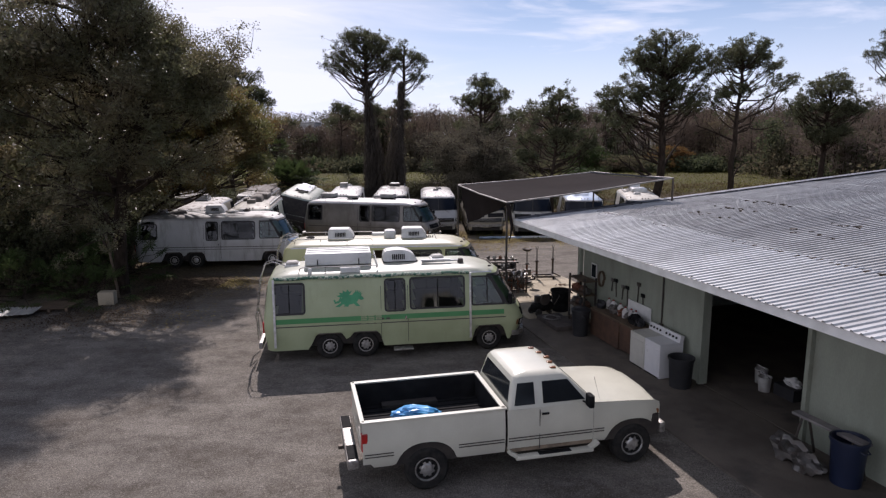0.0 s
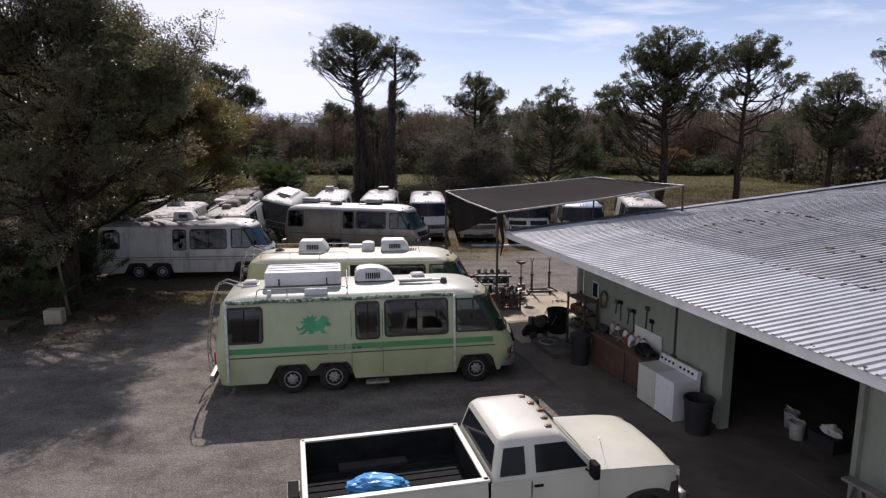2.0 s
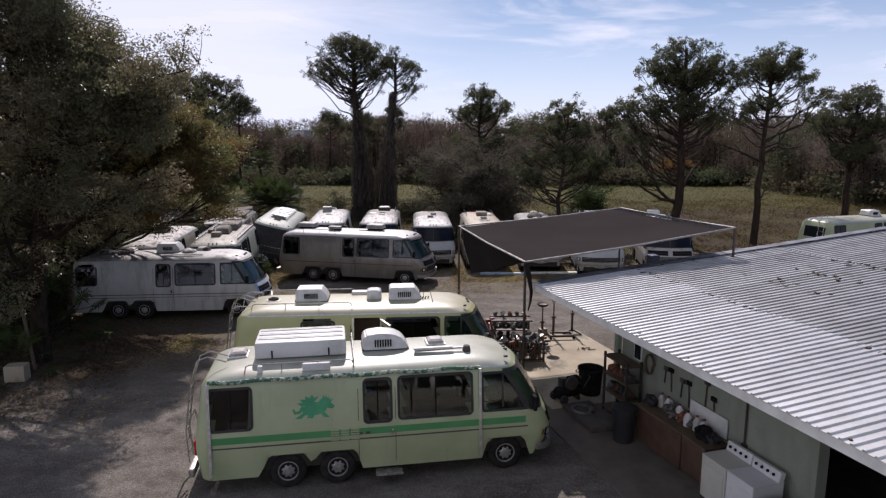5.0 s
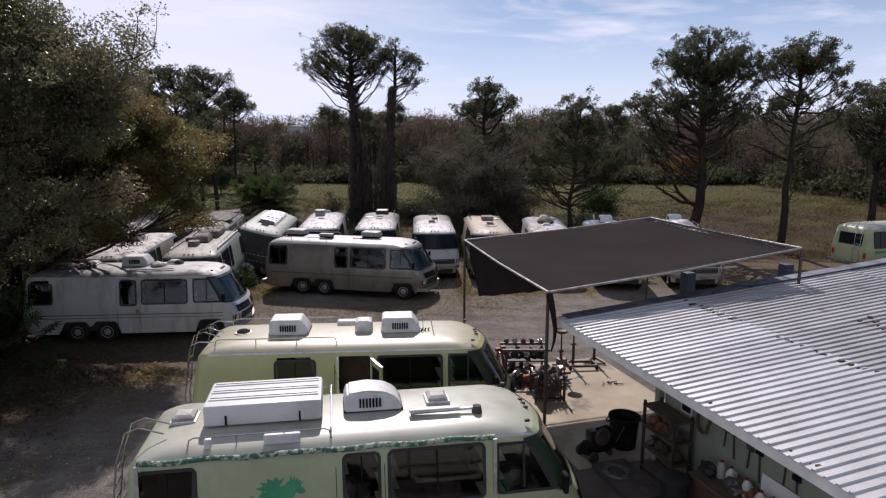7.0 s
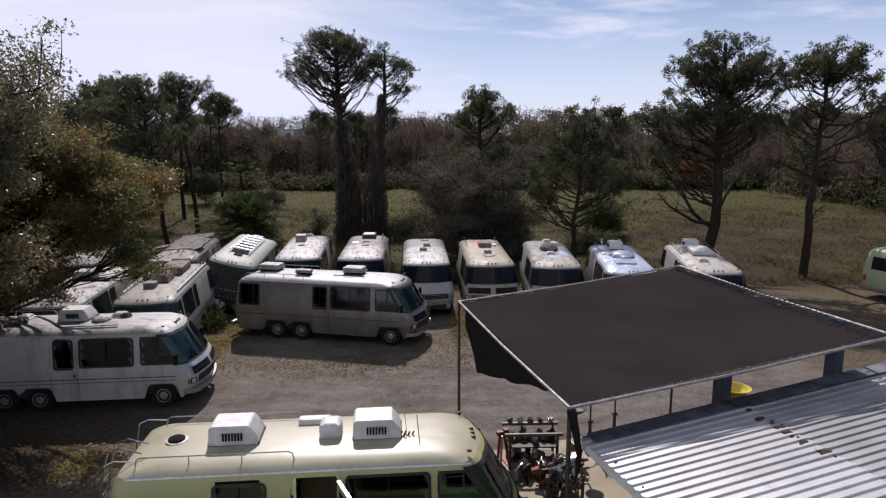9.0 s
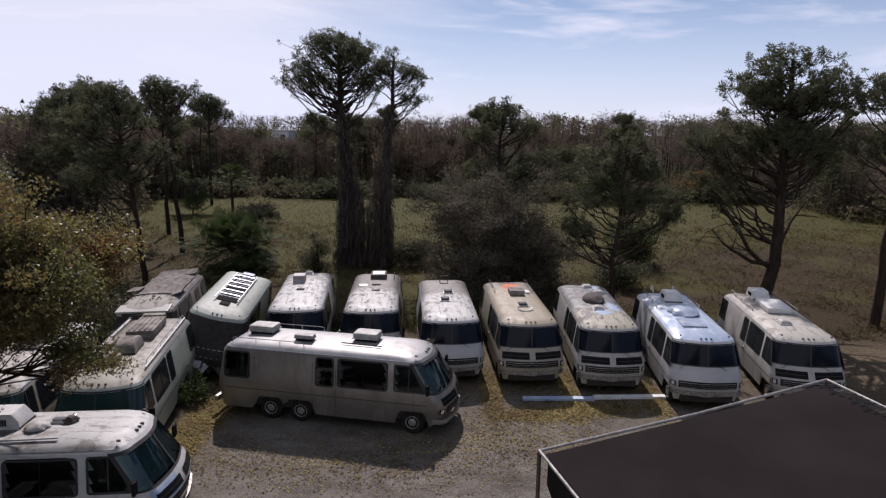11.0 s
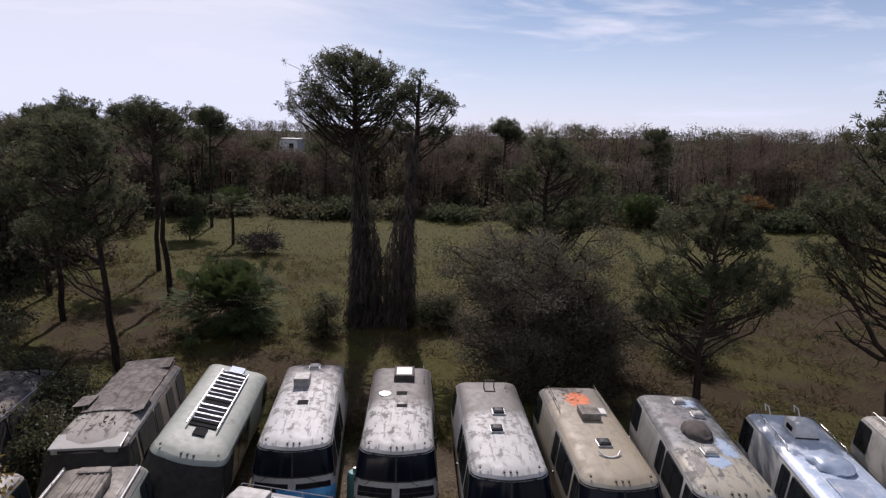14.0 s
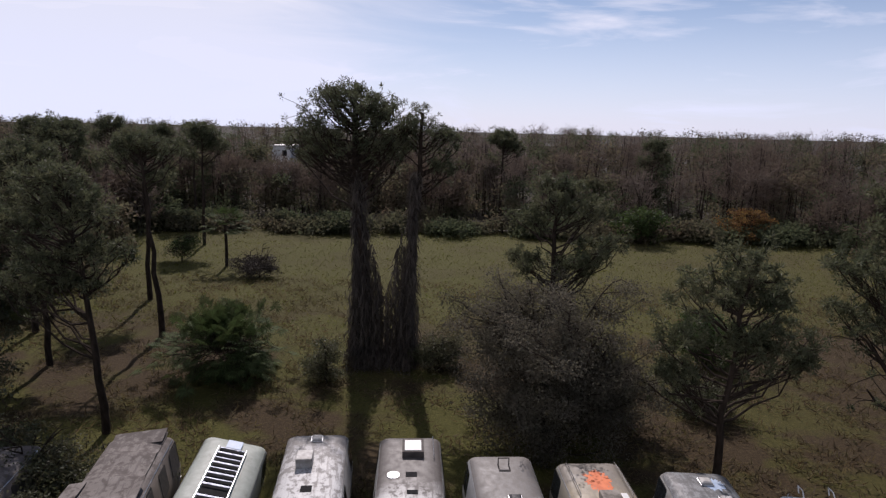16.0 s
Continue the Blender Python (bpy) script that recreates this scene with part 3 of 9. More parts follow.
        for s in (-1, 1):
            u = s * 0.70
            hl = part("headlight", front_patch(lo + 0.02, lo + 0.20, u - 0.11, u + 0.11, 0.012, 3, 4), M["black_plastic"], mh, "square headlight in a dark bezel", smooth=60)
            part("lens", front_patch(lo + 0.045, lo + 0.175, u - 0.055, u + 0.055, 0.022, 3, 3), M["lens"], hl, "clouded headlamp glass", smooth=60)
            part("turn_signal", front_patch(lo + 0.04, lo + 0.18, s * 0.86 - 0.03, s * 0.86 + 0.03, 0.015, 1, 3), M["amber"], mh, "amber turn signal")
    bm = bmesh.new()
    pts = []
    for s in np.linspace(-1.0, 1.0, 15):
        x, y = ring_pts(0.55)[62 + int(round((s + 1) / 2 * 23))]
        pts.append((x + 0.08 - 0.2 * up, y * 1.02, 0.50 + up))
    bm2 = bmesh.new()
    for a, b in zip(pts, pts[1:]):
        va = [bm2.verts.new(Vector(p) + Vector(o)) for p in (a, b) for o in ((0, 0, -0.07), (0, 0, 0.07))]
        bm2.faces.new((va[0], va[2], va[3], va[1]))
    bm.free()
    bmesh.ops.remove_doubles(bm2, verts=bm2.verts, dist=0.001)
    g = bmesh.ops.extrude_face_region(bm2, geom=list(bm2.faces))
    bmesh.ops.translate(bm2, vec=(-0.08, 0, 0), verts=[v for v in g["geom"] if isinstance(v, bmesh.types.BMVert)])
    if burnt:
        bm2.free()
    else:
        part("front_bumper", bm2, M["dull_chrome"], mh, "chrome front bumper", smooth=30)
    part("rear_bumper", box((-3.82, 0, 0.50), (0.12, 2.25, 0.18), 0.03), M["dull_chrome"], mh, "rear bumper")
    # rear window and lamps
    part("rear_window", box((-3.65, 0, 1.72), (0.06, 1.35, 0.62), 0.02, Matrix.Rotation(radians(8), 4, "Y")), M["glass"], mh, "dark rear window")
    for s in (-1, 1):
        part("tail_light", box((-3.74, s * 0.92, 0.95), (0.05, 0.14, 0.30), 0.015), M["red_lens"], mh, "red tail light")
    if lights:
        for k in range(5):
            y = (-0.80, -0.17, 0.0, 0.17, 0.80)[k]
            x = 2.76 if abs(y) < 0.5 else 2.60
            z = roof_z(x, y)
            part("clearance_light", box((x, y, z + 0.015), (0.085, 0.05, 0.05), 0.012), M["dark_steel"], mh, "small dark clearance light")
    if mirrors:
        for s in (-1, 1):
            a = part("mirror_arm", tube([(3.02, s * 1.12, 1.42), (3.07, s * 1.34, 1.46), (3.07, s * 1.36, 1.60)], 0.014, 6), M["black_plastic"], mh, "black mirror arm")
            part("mirror", box((3.08, s * 1.37, 1.58), (0.08, 0.20, 0.32), 0.03), M["black_plastic"], a, "black door mirror")
    for a in acs:
        ac_unit(mh, *a)
    for v in vents:
        roof_vent(mh, *v)
    for r in rails:
        roof_rail(mh, *r)
    if ladder:
        for y in (-0.75, -0.40):
            part("ladder_rail", tube([(-3.92, y, 0.55), (-3.95, y, 1.2), (-3.80, y, 2.25), (-3.66, y, 2.66), (-3.45, y, 2.74), (-3.1, y, 2.62)], 0.014, 6), M["chrome"], mh, "bent tube roof ladder")
        for k in range(6):
            z = 0.7 + 0.28 * k
            part("rung", tube([(-3.95 + max(0, z - 1.2) * 0.14, -0.75, z), (-3.95 + max(0, z - 1.2) * 0.14, -0.40, z)], 0.012, 6), M["chrome"], mh)
    return mh


# ---- ground ----
def ground_material():
    m = bpy.data.materials.new("yard_and_field")
    m.use_nodes = True
    nt = m.node_tree
    nd, lk = nt.nodes, nt.links
    bsdf = nd["Principled BSDF"]
    co = nd.new("ShaderNodeTexCoord")
    sep = nd.new("ShaderNodeSeparateXYZ")
    lk.new(co.outputs["Object"], sep.inputs["Vector"])

    def noise_tex(scale, detail=6, rough=0.6):
        n = nd.new("ShaderNodeTexNoise")
        n.inputs["Scale"].default_value, n.inputs["Detail"].default_value, n.inputs["Roughness"].default_value = scale, detail, rough
        lk.new(co.outputs["Object"], n.inputs["Vector"])
        return n.outputs["Fac"]

    def ramp(fac, stops):
        r = nd.new("ShaderNodeValToRGB")
        while len(r.color_ramp.elements) < len(stops):
            r.color_ramp.elements.new(0.5)
        for e, (p, c) in zip(r.color_ramp.elements, stops):
            e.position, e.color = p, (*c, 1)
        lk.new(fac, r.inputs["Fac"])
        return r.outputs["Color"]

    def mathn(op, a, b):
        n = nd.new("ShaderNodeMath")
        n.operation = op
        for i, v in enumerate((a, b)):
            if isinstance(v, (int, float)):
                n.inputs[i].default_value = v
            else:
                lk.new(v, n.inputs[i])
        return n.outputs["Value"]

    def step(v, a, b):
        n = nd.new("ShaderNodeMapRange")
        n.interpolation_type = "SMOOTHSTEP"
        n.inputs["From Min"].default_value, n.inputs["From Max"].default_value = a, b
        lk.new(v, n.inputs["Value"])
        return n.outputs["Result"]

    def blend(fac, a, b, mode="MIX"):
        n = nd.new("ShaderNodeMixRGB")
        n.blend_type = mode
        if isinstance(fac, (int, float)):
            n.inputs["Fac"].default_value = fac
        else:
            lk.new(fac, n.inputs["Fac"])
        lk.new(a, n.inputs["Color1"])
        lk.new(b, n.inputs["Color2"])
        return n.outputs["Color"]

    big, mid, fine, tiny = noise_tex(0.12), noise_tex(0.7), noise_tex(7.0, 8, 0.7), noise_tex(38.0, 4, 0.7)
    gravel = ramp(mid, [(0.3, (0.0697, 0.0607, 0.0525)), (0.5, (0.1148, 0.1017, 0.0869)), (0.72, (0.1763, 0.1574, 0.1337))])
    vor = nd.new("ShaderNodeTexVoronoi")
    vor.inputs["Scale"].default_value = 44
    lk.new(co.outputs["Object"], vor.inputs["Vector"])
    stone = ramp(vor.outputs["Color"], [(0.0, (0.028, 0.024, 0.020)), (0.5, (0.098, 0.086, 0.072)), (0.8, (0.19, 0.17, 0.145)), (1.0, (0.42, 0.385, 0.335))])
    gravel = blend(0.42, gravel, stone)
    gravel = blend(mathn("MULTIPLY", step(noise_tex(2.3, 8, 0.7), 0.40, 0.66), 0.55), gravel, ramp(tiny, [(0.3, (0.115, 0.103, 0.092)), (0.7, (0.250, 0.228, 0.202))]))
    gravel = blend(mathn("MULTIPLY", step(noise_tex(1.1, 8, 0.68), 0.54, 0.70), 0.5), gravel, ramp(fine, [(0.3, (0.040, 0.035, 0.031)), (0.7, (0.085, 0.075, 0.066))]))
    # wheel tracks: worn pale bands and dark damp ones along the yard, broken up by noise
    wv = nd.new("ShaderNodeTexNoise")
    wm = nd.new("ShaderNodeMapping")
    wm.inputs["Rotation"].default_value, wm.inputs["Scale"].default_value = (0, 0, radians(-14)), (0.42, 0.95, 1.0)
    lk.new(co.outputs["Object"], wm.inputs["Vector"])
    lk.new(wm.outputs["Vector"], wv.inputs["Vector"])
    wv.inputs["Scale"].default_value, wv.inputs["Detail"].default_value, wv.inputs["Roughness"].default_value = 1.0, 8, 0.65
    pale = ramp(tiny, [(0.3, (0.1312, 0.1189, 0.1025)), (0.7, (0.2952, 0.2706, 0.2378))])
    damp = ramp(fine, [(0.3, (0.0410, 0.0328, 0.0262)), (0.7, (0.0943, 0.0787, 0.0640))])
    gravel = blend(mathn("MULTIPLY", step(wv.outputs["Fac"], 0.44, 0.68), 0.62), gravel, pale)
    gravel = blend(mathn("MULTIPLY", step(wv.outputs["Fac"], 0.47, 0.30), 0.6), gravel, damp)
    gravel = blend(mathn("MULTIPLY", step(fine, 0.60, 0.74), 0.45), gravel, damp)
    litter_and_shade = ramp(fine, [(0.3, (0.0396, 0.0288, 0.0187)), (0.55, (0.1080, 0.0828, 0.0504)), (0.75, (0.2160, 0.1800, 0.1224))])
    mossy = ramp(fine, [(0.3, (0.0324, 0.0360, 0.0130)), (0.6, (0.0936, 0.0828, 0.0324)), (0.8, (0.1584, 0.1296, 0.0648))])
    # leaves and thin grass under the trees and between the parked rows
    lit_mask = mathn("MULTIPLY", step(mathn("ADD", mathn("MULTIPLY", sep.outputs["X"], -1.0), mathn("MULTIPLY", mid, 7.0)), 9.0, 14.0), step(sep.outputs["Y"], 15.0, 19.0))
    yard = blend(lit_mask, gravel, litter_and_shade)
    row_mask = mathn("MULTIPLY", step(mathn("ADD", sep.outputs["Y"], mathn("MULTIPLY", mid, 5.0)), 31.0, 36.5), 0.75)
    yard = blend(row_mask, yard, litter_and_shade)
    # beyond the canopy the same tone paints dark dirt and pine and canopy shade
    row_mask = mathn("MULTIPLY", mathn("MULTIPLY", step(sep.outputs["X"], 11.5, 15.0), step(sep.outputs["Y"], 23.0, 26.0)), 0.9)
    yard = blend(row_mask, yard, litter_and_shade)
    grass = ramp(fine, [(0.30, (0.024, 0.024, 0.005)), (0.5, (0.054, 0.052, 0.011)), (0.72, (0.082, 0.074, 0.019))])
    rough_grass = ramp(fine, [(0.3, (0.017, 0.011, 0.006)), (0.5, (0.039, 0.026, 0.012)), (0.75, (0.070, 0.047, 0.023))])
    rg = mathn("ADD", step(big, 0.46, 0.56), mathn("MULTIPLY", step(sep.outputs["X"], 4, 22), 0.5))
    rg = mathn("MULTIPLY", rg, mathn("SUBTRACT", 1.0, mathn("MULTIPLY", step(mathn("ADD", sep.outputs["Y"], mathn("MULTIPLY", mid, 14)), 62.0, 76.0), 0.75)))
    field = blend(rg, grass, rough_grass)
    field = blend(mathn("MULTIPLY", step(fine, 0.55, 0.75), 0.5), field, mossy)
    f_mask = step(mathn("ADD", sep.outputs["Y"], mathn("MULTIPLY", mid, 4.0)), 39.5, 42.5)
    col = blend(f_mask, yard, field)
    # near-black beyond y 105, so no pale ground shows behind the woods
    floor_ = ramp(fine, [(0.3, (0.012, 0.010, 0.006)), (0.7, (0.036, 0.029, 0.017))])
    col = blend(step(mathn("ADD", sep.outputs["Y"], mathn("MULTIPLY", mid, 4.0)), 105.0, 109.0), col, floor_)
    col = blend(0.75, col, tiny, "OVERLAY")
    lk.new(col, bsdf.inputs["Base Color"])
    bsdf.inputs["Roughness"].default_value = 0.95
    bsdf.inputs["Specular IOR Level"].default_value = 0.15
    hgt = mathn("ADD", mathn("MULTIPLY", vor.outputs["Distance"], 0.5), mathn("ADD", fine, tiny))
    bp = nd.new("ShaderNodeBump")
    bp.inputs["Strength"].default_value, bp.inputs["Distance"].default_value = 0.7, 0.035
    lk.new(hgt, bp.inputs["Height"])
    lk.new(bp.outputs["Normal"], bsdf.inputs["Normal"])
    return m


def build_ground():
    xs = sorted(set([-900, -500, -250] + list(np.linspace(-120, 120, 121)) + [250, 500, 900]))
    ys = sorted(set([-900, -400, -150, -60] + list(np.linspace(-30, 130, 101)) + [180, 300, 600, 1500]))
    bm = bmesh.new()
    grid = []
    for y in ys:
        row = []
        for x in xs:
            z = 0.0
            if y > 38:
                z = 0.10 * noise.noise(Vector((x * 0.13, y * 0.13, 0))) * min(1, (y - 38) / 8)
            elif abs(x) < 120:
                z = 0.012 * noise.noise(Vector((x * 0.4, y * 0.4, 3)))
            row.append(bm.verts.new((x, y, z - 0.012)))
        grid.append(row)
    for a, b in zip(grid, grid[1:]):
        for k in range(len(xs) - 1):
            bm.faces.new((a[k], a[k + 1], b[k + 1], b[k]))
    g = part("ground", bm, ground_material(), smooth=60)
    tagged(g, "gravel yard running into a rough grass field", "ground", kind="structure")


build_ground()

# ---- workshop ----
E0 = Vector((2.90, 15.15, 0))            # below the corner of the eave
UA = radians(-71.5)                      # the eave's direction
BU = Matrix.Translation(E0) @ Matrix.Rotation(UA, 4, "Z")    # x along the eave, y into the building
EAVE_Z, SLOPE, LEN, DEEP, OVER = 3.36, math.tan(radians(4.7)), 27.0, 17.0, 2.3
M["wall_sheet"] = material("painted_wall_sheet", (0.30, 0.325, 0.265), (0.24, 0.26, 0.21), 0.55, 0.0, 2.0, 40, stain=(0.20, 0.20, 0.16), stain_at=(0.58, 0.78), stretch=(1, 1, 0.35))
M["roof_sheet"] = material("galvanised_sheet", (0.57, 0.57, 0.56), (0.43, 0.43, 0.422), 0.45, 0.45, 1.4, 30, stain=(0.28, 0.275, 0.26), stain_at=(0.56, 0.74), stain_scale=0.9, per=("object", 0.85, 1.08))
M["roof_old"] = material("weathered_sheet", (0.385, 0.385, 0.38), (0.265, 0.265, 0.262), 0.55, 0.4, 1.2, 30, stain=(0.13, 0.12, 0.105), stain_at=(0.54, 0.68), stain_scale=0.8, per=("object", 0.8, 1.1))
M["white_trim"] = material("white_fascia", (0.72, 0.72, 0.70), (0.58, 0.58, 0.56), 0.5, 0, 3, stain=(0.3, 0.28, 0.25), stain_at=(0.62, 0.8))
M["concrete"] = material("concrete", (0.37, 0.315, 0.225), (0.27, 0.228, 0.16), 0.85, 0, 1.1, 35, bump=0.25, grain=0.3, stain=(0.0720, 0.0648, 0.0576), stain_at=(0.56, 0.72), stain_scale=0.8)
# same concrete as the slab, stained, with eave and indoor shade in its colour
M["shaded_concrete"] = material("oily_shaded_concrete", (0.13, 0.108, 0.086), (0.080, 0.066, 0.053), 0.85, 0, 1.1, 35, bump=0.25, grain=0.3, stain=(0.045, 0.04, 0.035), stain_at=(0.54, 0.70), stain_scale=0.8)
M["flashing"] = material("weathered_flashing", (0.17, 0.18, 0.21), (0.085, 0.09, 0.105), 0.6, 0.3, 2.5, 30, stain=(0.035, 0.03, 0.028), stain_at=(0.50, 0.66), stain_scale=2.2)
M["wood"] = material("bare_wood", (0.13, 0.090, 0.055), (0.075, 0.052, 0.034), 0.75, 0, 3, 50, stretch=(1, 8, 8))
M["ply"] = material("red_brown_board", (0.105, 0.056, 0.034), (0.060, 0.034, 0.023), 0.65, 0, 3, 50)


def in_building(ob, m=None):
    ob.matrix_world = BU @ (m or Matrix())
    return ob


def build_workshop():
    """Long side wall with a wide door, far gable wall, back walls, floor and a low sheet roof with ribs."""
    t = 0.15
    y0 = OVER                      # wall line behind the eave
    top = EAVE_Z + SLOPE * OVER - 0.06
    door0, door1, dh = 6.62, 9.78, 2.75
    bm = bmesh.new()
    add_box(bm, ((0.5 + door0) / 2, y0 + t / 2, top / 2), (door0 - 0.5, t, top))
    add_box(bm, ((door1 + LEN) / 2, y0 + t / 2, top / 2), (LEN - door1, t, top))
    add_box(bm, ((door0 + door1) / 2, y0 + t / 2, (dh + top) / 2), (door1 - door0, t, top - dh))
    w = in_building(part("wall_west", bm, M["wall_sheet"]))
    tagged(w, "pale green painted sheet wall with a wide doorway", "wall", kind="structure")
    ridge = EAVE_Z + SLOPE * DEEP
    bm = bmesh.new()
    for x in (0.5 + t / 2, LEN - t / 2):
        vs = [bm.verts.new((x + dx, y, z)) for dx in (-t / 2, t / 2) for y, z in ((y0 + t, 0), (DEEP * 2 - 1, 0), (DEEP * 2 - 1, top), (DEEP, ridge - 0.1), (y0 + t, top))]
        bm.faces.new(vs[:5])
        bm.faces.new(vs[5:])
        for i in range(5):
            j = (i + 1) % 5
            bm.faces.new((vs[i], vs[j], vs[5 + j], vs[5 + i]))
    g = in_building(part("wall_gable", bm, M["wall_sheet"]))
    tagged(g, "pale sheet gable walls", "wall", kind="structure")
    b = in_building(part("wall_east", box((LEN / 2, DEEP * 2 - 1 + t / 2, top / 2), (LEN, t, top)), M["wall_sheet"]))
    tagged(b, "pale sheet rear wall", "wall", kind="structure")
    # floor colour carries the darkness of the interior
    fl = in_building(part("floor", box((LEN / 2 + 0.25, 17.65, 0.0), (LEN - 0.7, 30.65, 0.06)), M["shaded_concrete"]))
    tagged(fl, "stained concrete workshop floor, darkened for indoor shade", "floor", kind="structure")
    # concrete apron before the wall
    bm = bmesh.new()
    add_box(bm, (4.5, -0.55, 0.0), (19.0, 3.0, 0.05))
    add_box(bm, (-6.0, 1.5, 0.0), (2.0 + 0.0, 5.0, 0.048))
    ap = in_building(part("pavement", box((9.0, 1.15, 0.0), (17.6, 2.3, 0.06), 0.01), M["shaded_concrete"]))
    bm.free()
    tagged(ap, "worn concrete apron along the workshop, darkened for eave shade", "pavement", kind="structure")
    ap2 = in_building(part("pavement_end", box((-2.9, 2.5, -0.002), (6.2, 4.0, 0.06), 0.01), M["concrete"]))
    tagged(ap2, "light concrete slab beyond the eave's end", "pavement", kind="structure")
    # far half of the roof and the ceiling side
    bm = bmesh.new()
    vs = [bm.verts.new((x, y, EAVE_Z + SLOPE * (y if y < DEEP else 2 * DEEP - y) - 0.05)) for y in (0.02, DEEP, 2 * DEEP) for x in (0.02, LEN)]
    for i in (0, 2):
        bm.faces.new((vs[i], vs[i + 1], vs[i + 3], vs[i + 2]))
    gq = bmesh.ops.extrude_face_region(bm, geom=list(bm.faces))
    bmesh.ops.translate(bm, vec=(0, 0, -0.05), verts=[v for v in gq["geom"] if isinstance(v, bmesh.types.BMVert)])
    # indoor shade is put into the ceiling's near-black colour
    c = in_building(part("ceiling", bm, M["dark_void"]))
    tagged(c, "underside of the sheet roof, near black for indoor shade", "ceiling", kind="structure")
    f = in_building(part("fascia", box((LEN / 2, -0.02, EAVE_Z - 0.06), (LEN, 0.04, 0.16), 0.006), M["white_trim"]))
    tagged(f, "white painted eave board", "trim", kind="structure")
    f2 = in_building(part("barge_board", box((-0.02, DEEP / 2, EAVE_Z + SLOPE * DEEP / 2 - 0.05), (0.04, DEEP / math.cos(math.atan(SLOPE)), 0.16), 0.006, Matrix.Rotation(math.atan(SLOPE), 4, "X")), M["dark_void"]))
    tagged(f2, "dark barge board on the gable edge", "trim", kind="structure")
    fm = Matrix.Rotation(math.atan(SLOPE), 4, "X")
    fl2 = in_building(part("flashing", box((0.13, DEEP / 2, EAVE_Z + SLOPE * DEEP / 2 + 0.075), (0.30, DEEP / math.cos(math.atan(SLOPE)) - 0.1, 0.012), 0.003, fm), M["flashing"]))
    tagged(fl2, "dull blue-grey flashing along the gable edge", "trim", kind="structure")
    # door frame
    for x in (door0, door1):
        tagged(in_building(part("door_jamb", box((x, y0 + 0.02, dh / 2), (0.10, 0.24, dh), 0.01), M["wall_sheet"])), "pale steel door jamb", "trim", kind="structure")


build_workshop()


def build_roof_sheets():
    """Ribbed sheets in two courses up the slope, each sheet a piece of its own."""
    root = thing("roof", BU, "ribbed metal sheet roof with rusty overlap seam", "roof", kind="structure")
    wd, pitch = 0.96, 0.16

    def sheet(depth):
        bm = bmesh.new()
        prof = []
        for k in range(6):
            x = k * pitch
            prof += [(x, 0.0), (x + 0.098, 0.0), (x + 0.110, 0.026), (x + 0.146, 0.026)]
        prof.append((wd, 0.0))
        a = [bm.verts.new((x, 0, z)) for x, z in prof]
        b = [bm.verts.new((x, depth, z)) for x, z in prof]
        c = [bm.verts.new((x, 0, z - 0.006)) for x, z in prof]
        for i in range(len(prof) - 1):
            bm.faces.new((a[i], a[i + 1], b[i + 1], b[i]))
            bm.faces.new((c[i], c[i + 1], a[i + 1], a[i]))
        me = bpy.data.meshes.new("roof_sheet")
        bmesh.ops.recalc_face_normals(bm, faces=bm.faces)
        bm.to_mesh(me)
        bm.free()
        return me

    tilt = math.atan(SLOPE)
    rows = ((-0.07, 2.93, 0.012, "roof_sheet"), (2.72, 4.5, -0.002, "roof_old"), (7.1, 4.6, -0.018, "roof_old"), (11.6, 5.5, -0.034, "roof_old"))
    for y, d, lift, mat in rows:
        me = sheet(d)
        me.materials.append(M[mat])
        for k in range(int(LEN / wd) + 1):
            ob = new("roof_sheet", me)
            ob.parent = root
            ob.matrix_local = Matrix.Translation((k * wd, y, EAVE_Z + SLOPE * y + lift + 0.02)) @ Matrix.Rotation(tilt + random.uniform(-0.001, 0.001), 4, "X")


# ---- shade canopy ----
M["shade_cloth"] = material("shade_cloth", (0.016, 0.0125, 0.0125), (0.022, 0.018, 0.0175), 1.0, 0, 0.8, 90, bump=0.05, grain=0.25, spec=0.05)
M["galv_pipe"] = material("galvanised_pipe", (0.30, 0.29, 0.28), (0.18, 0.17, 0.16), 0.6, 0.5, 8)
M["dark_steel"] = material("dark_steel", (0.05, 0.05, 0.05), (0.09, 0.07, 0.055), 0.6, 0.5, 8)
M["cord"] = material("cord", (0.11, 0.11, 0.115), (0.05, 0.05, 0.055), 0.85, spec=0.1)
SH = [Vector((2.64, 15.0, 3.95)), Vector((0.94, 20.72, 4.07)), Vector((6.92, 23.1, 4.45)), Vector((8.33, 16.45, 4.63))]


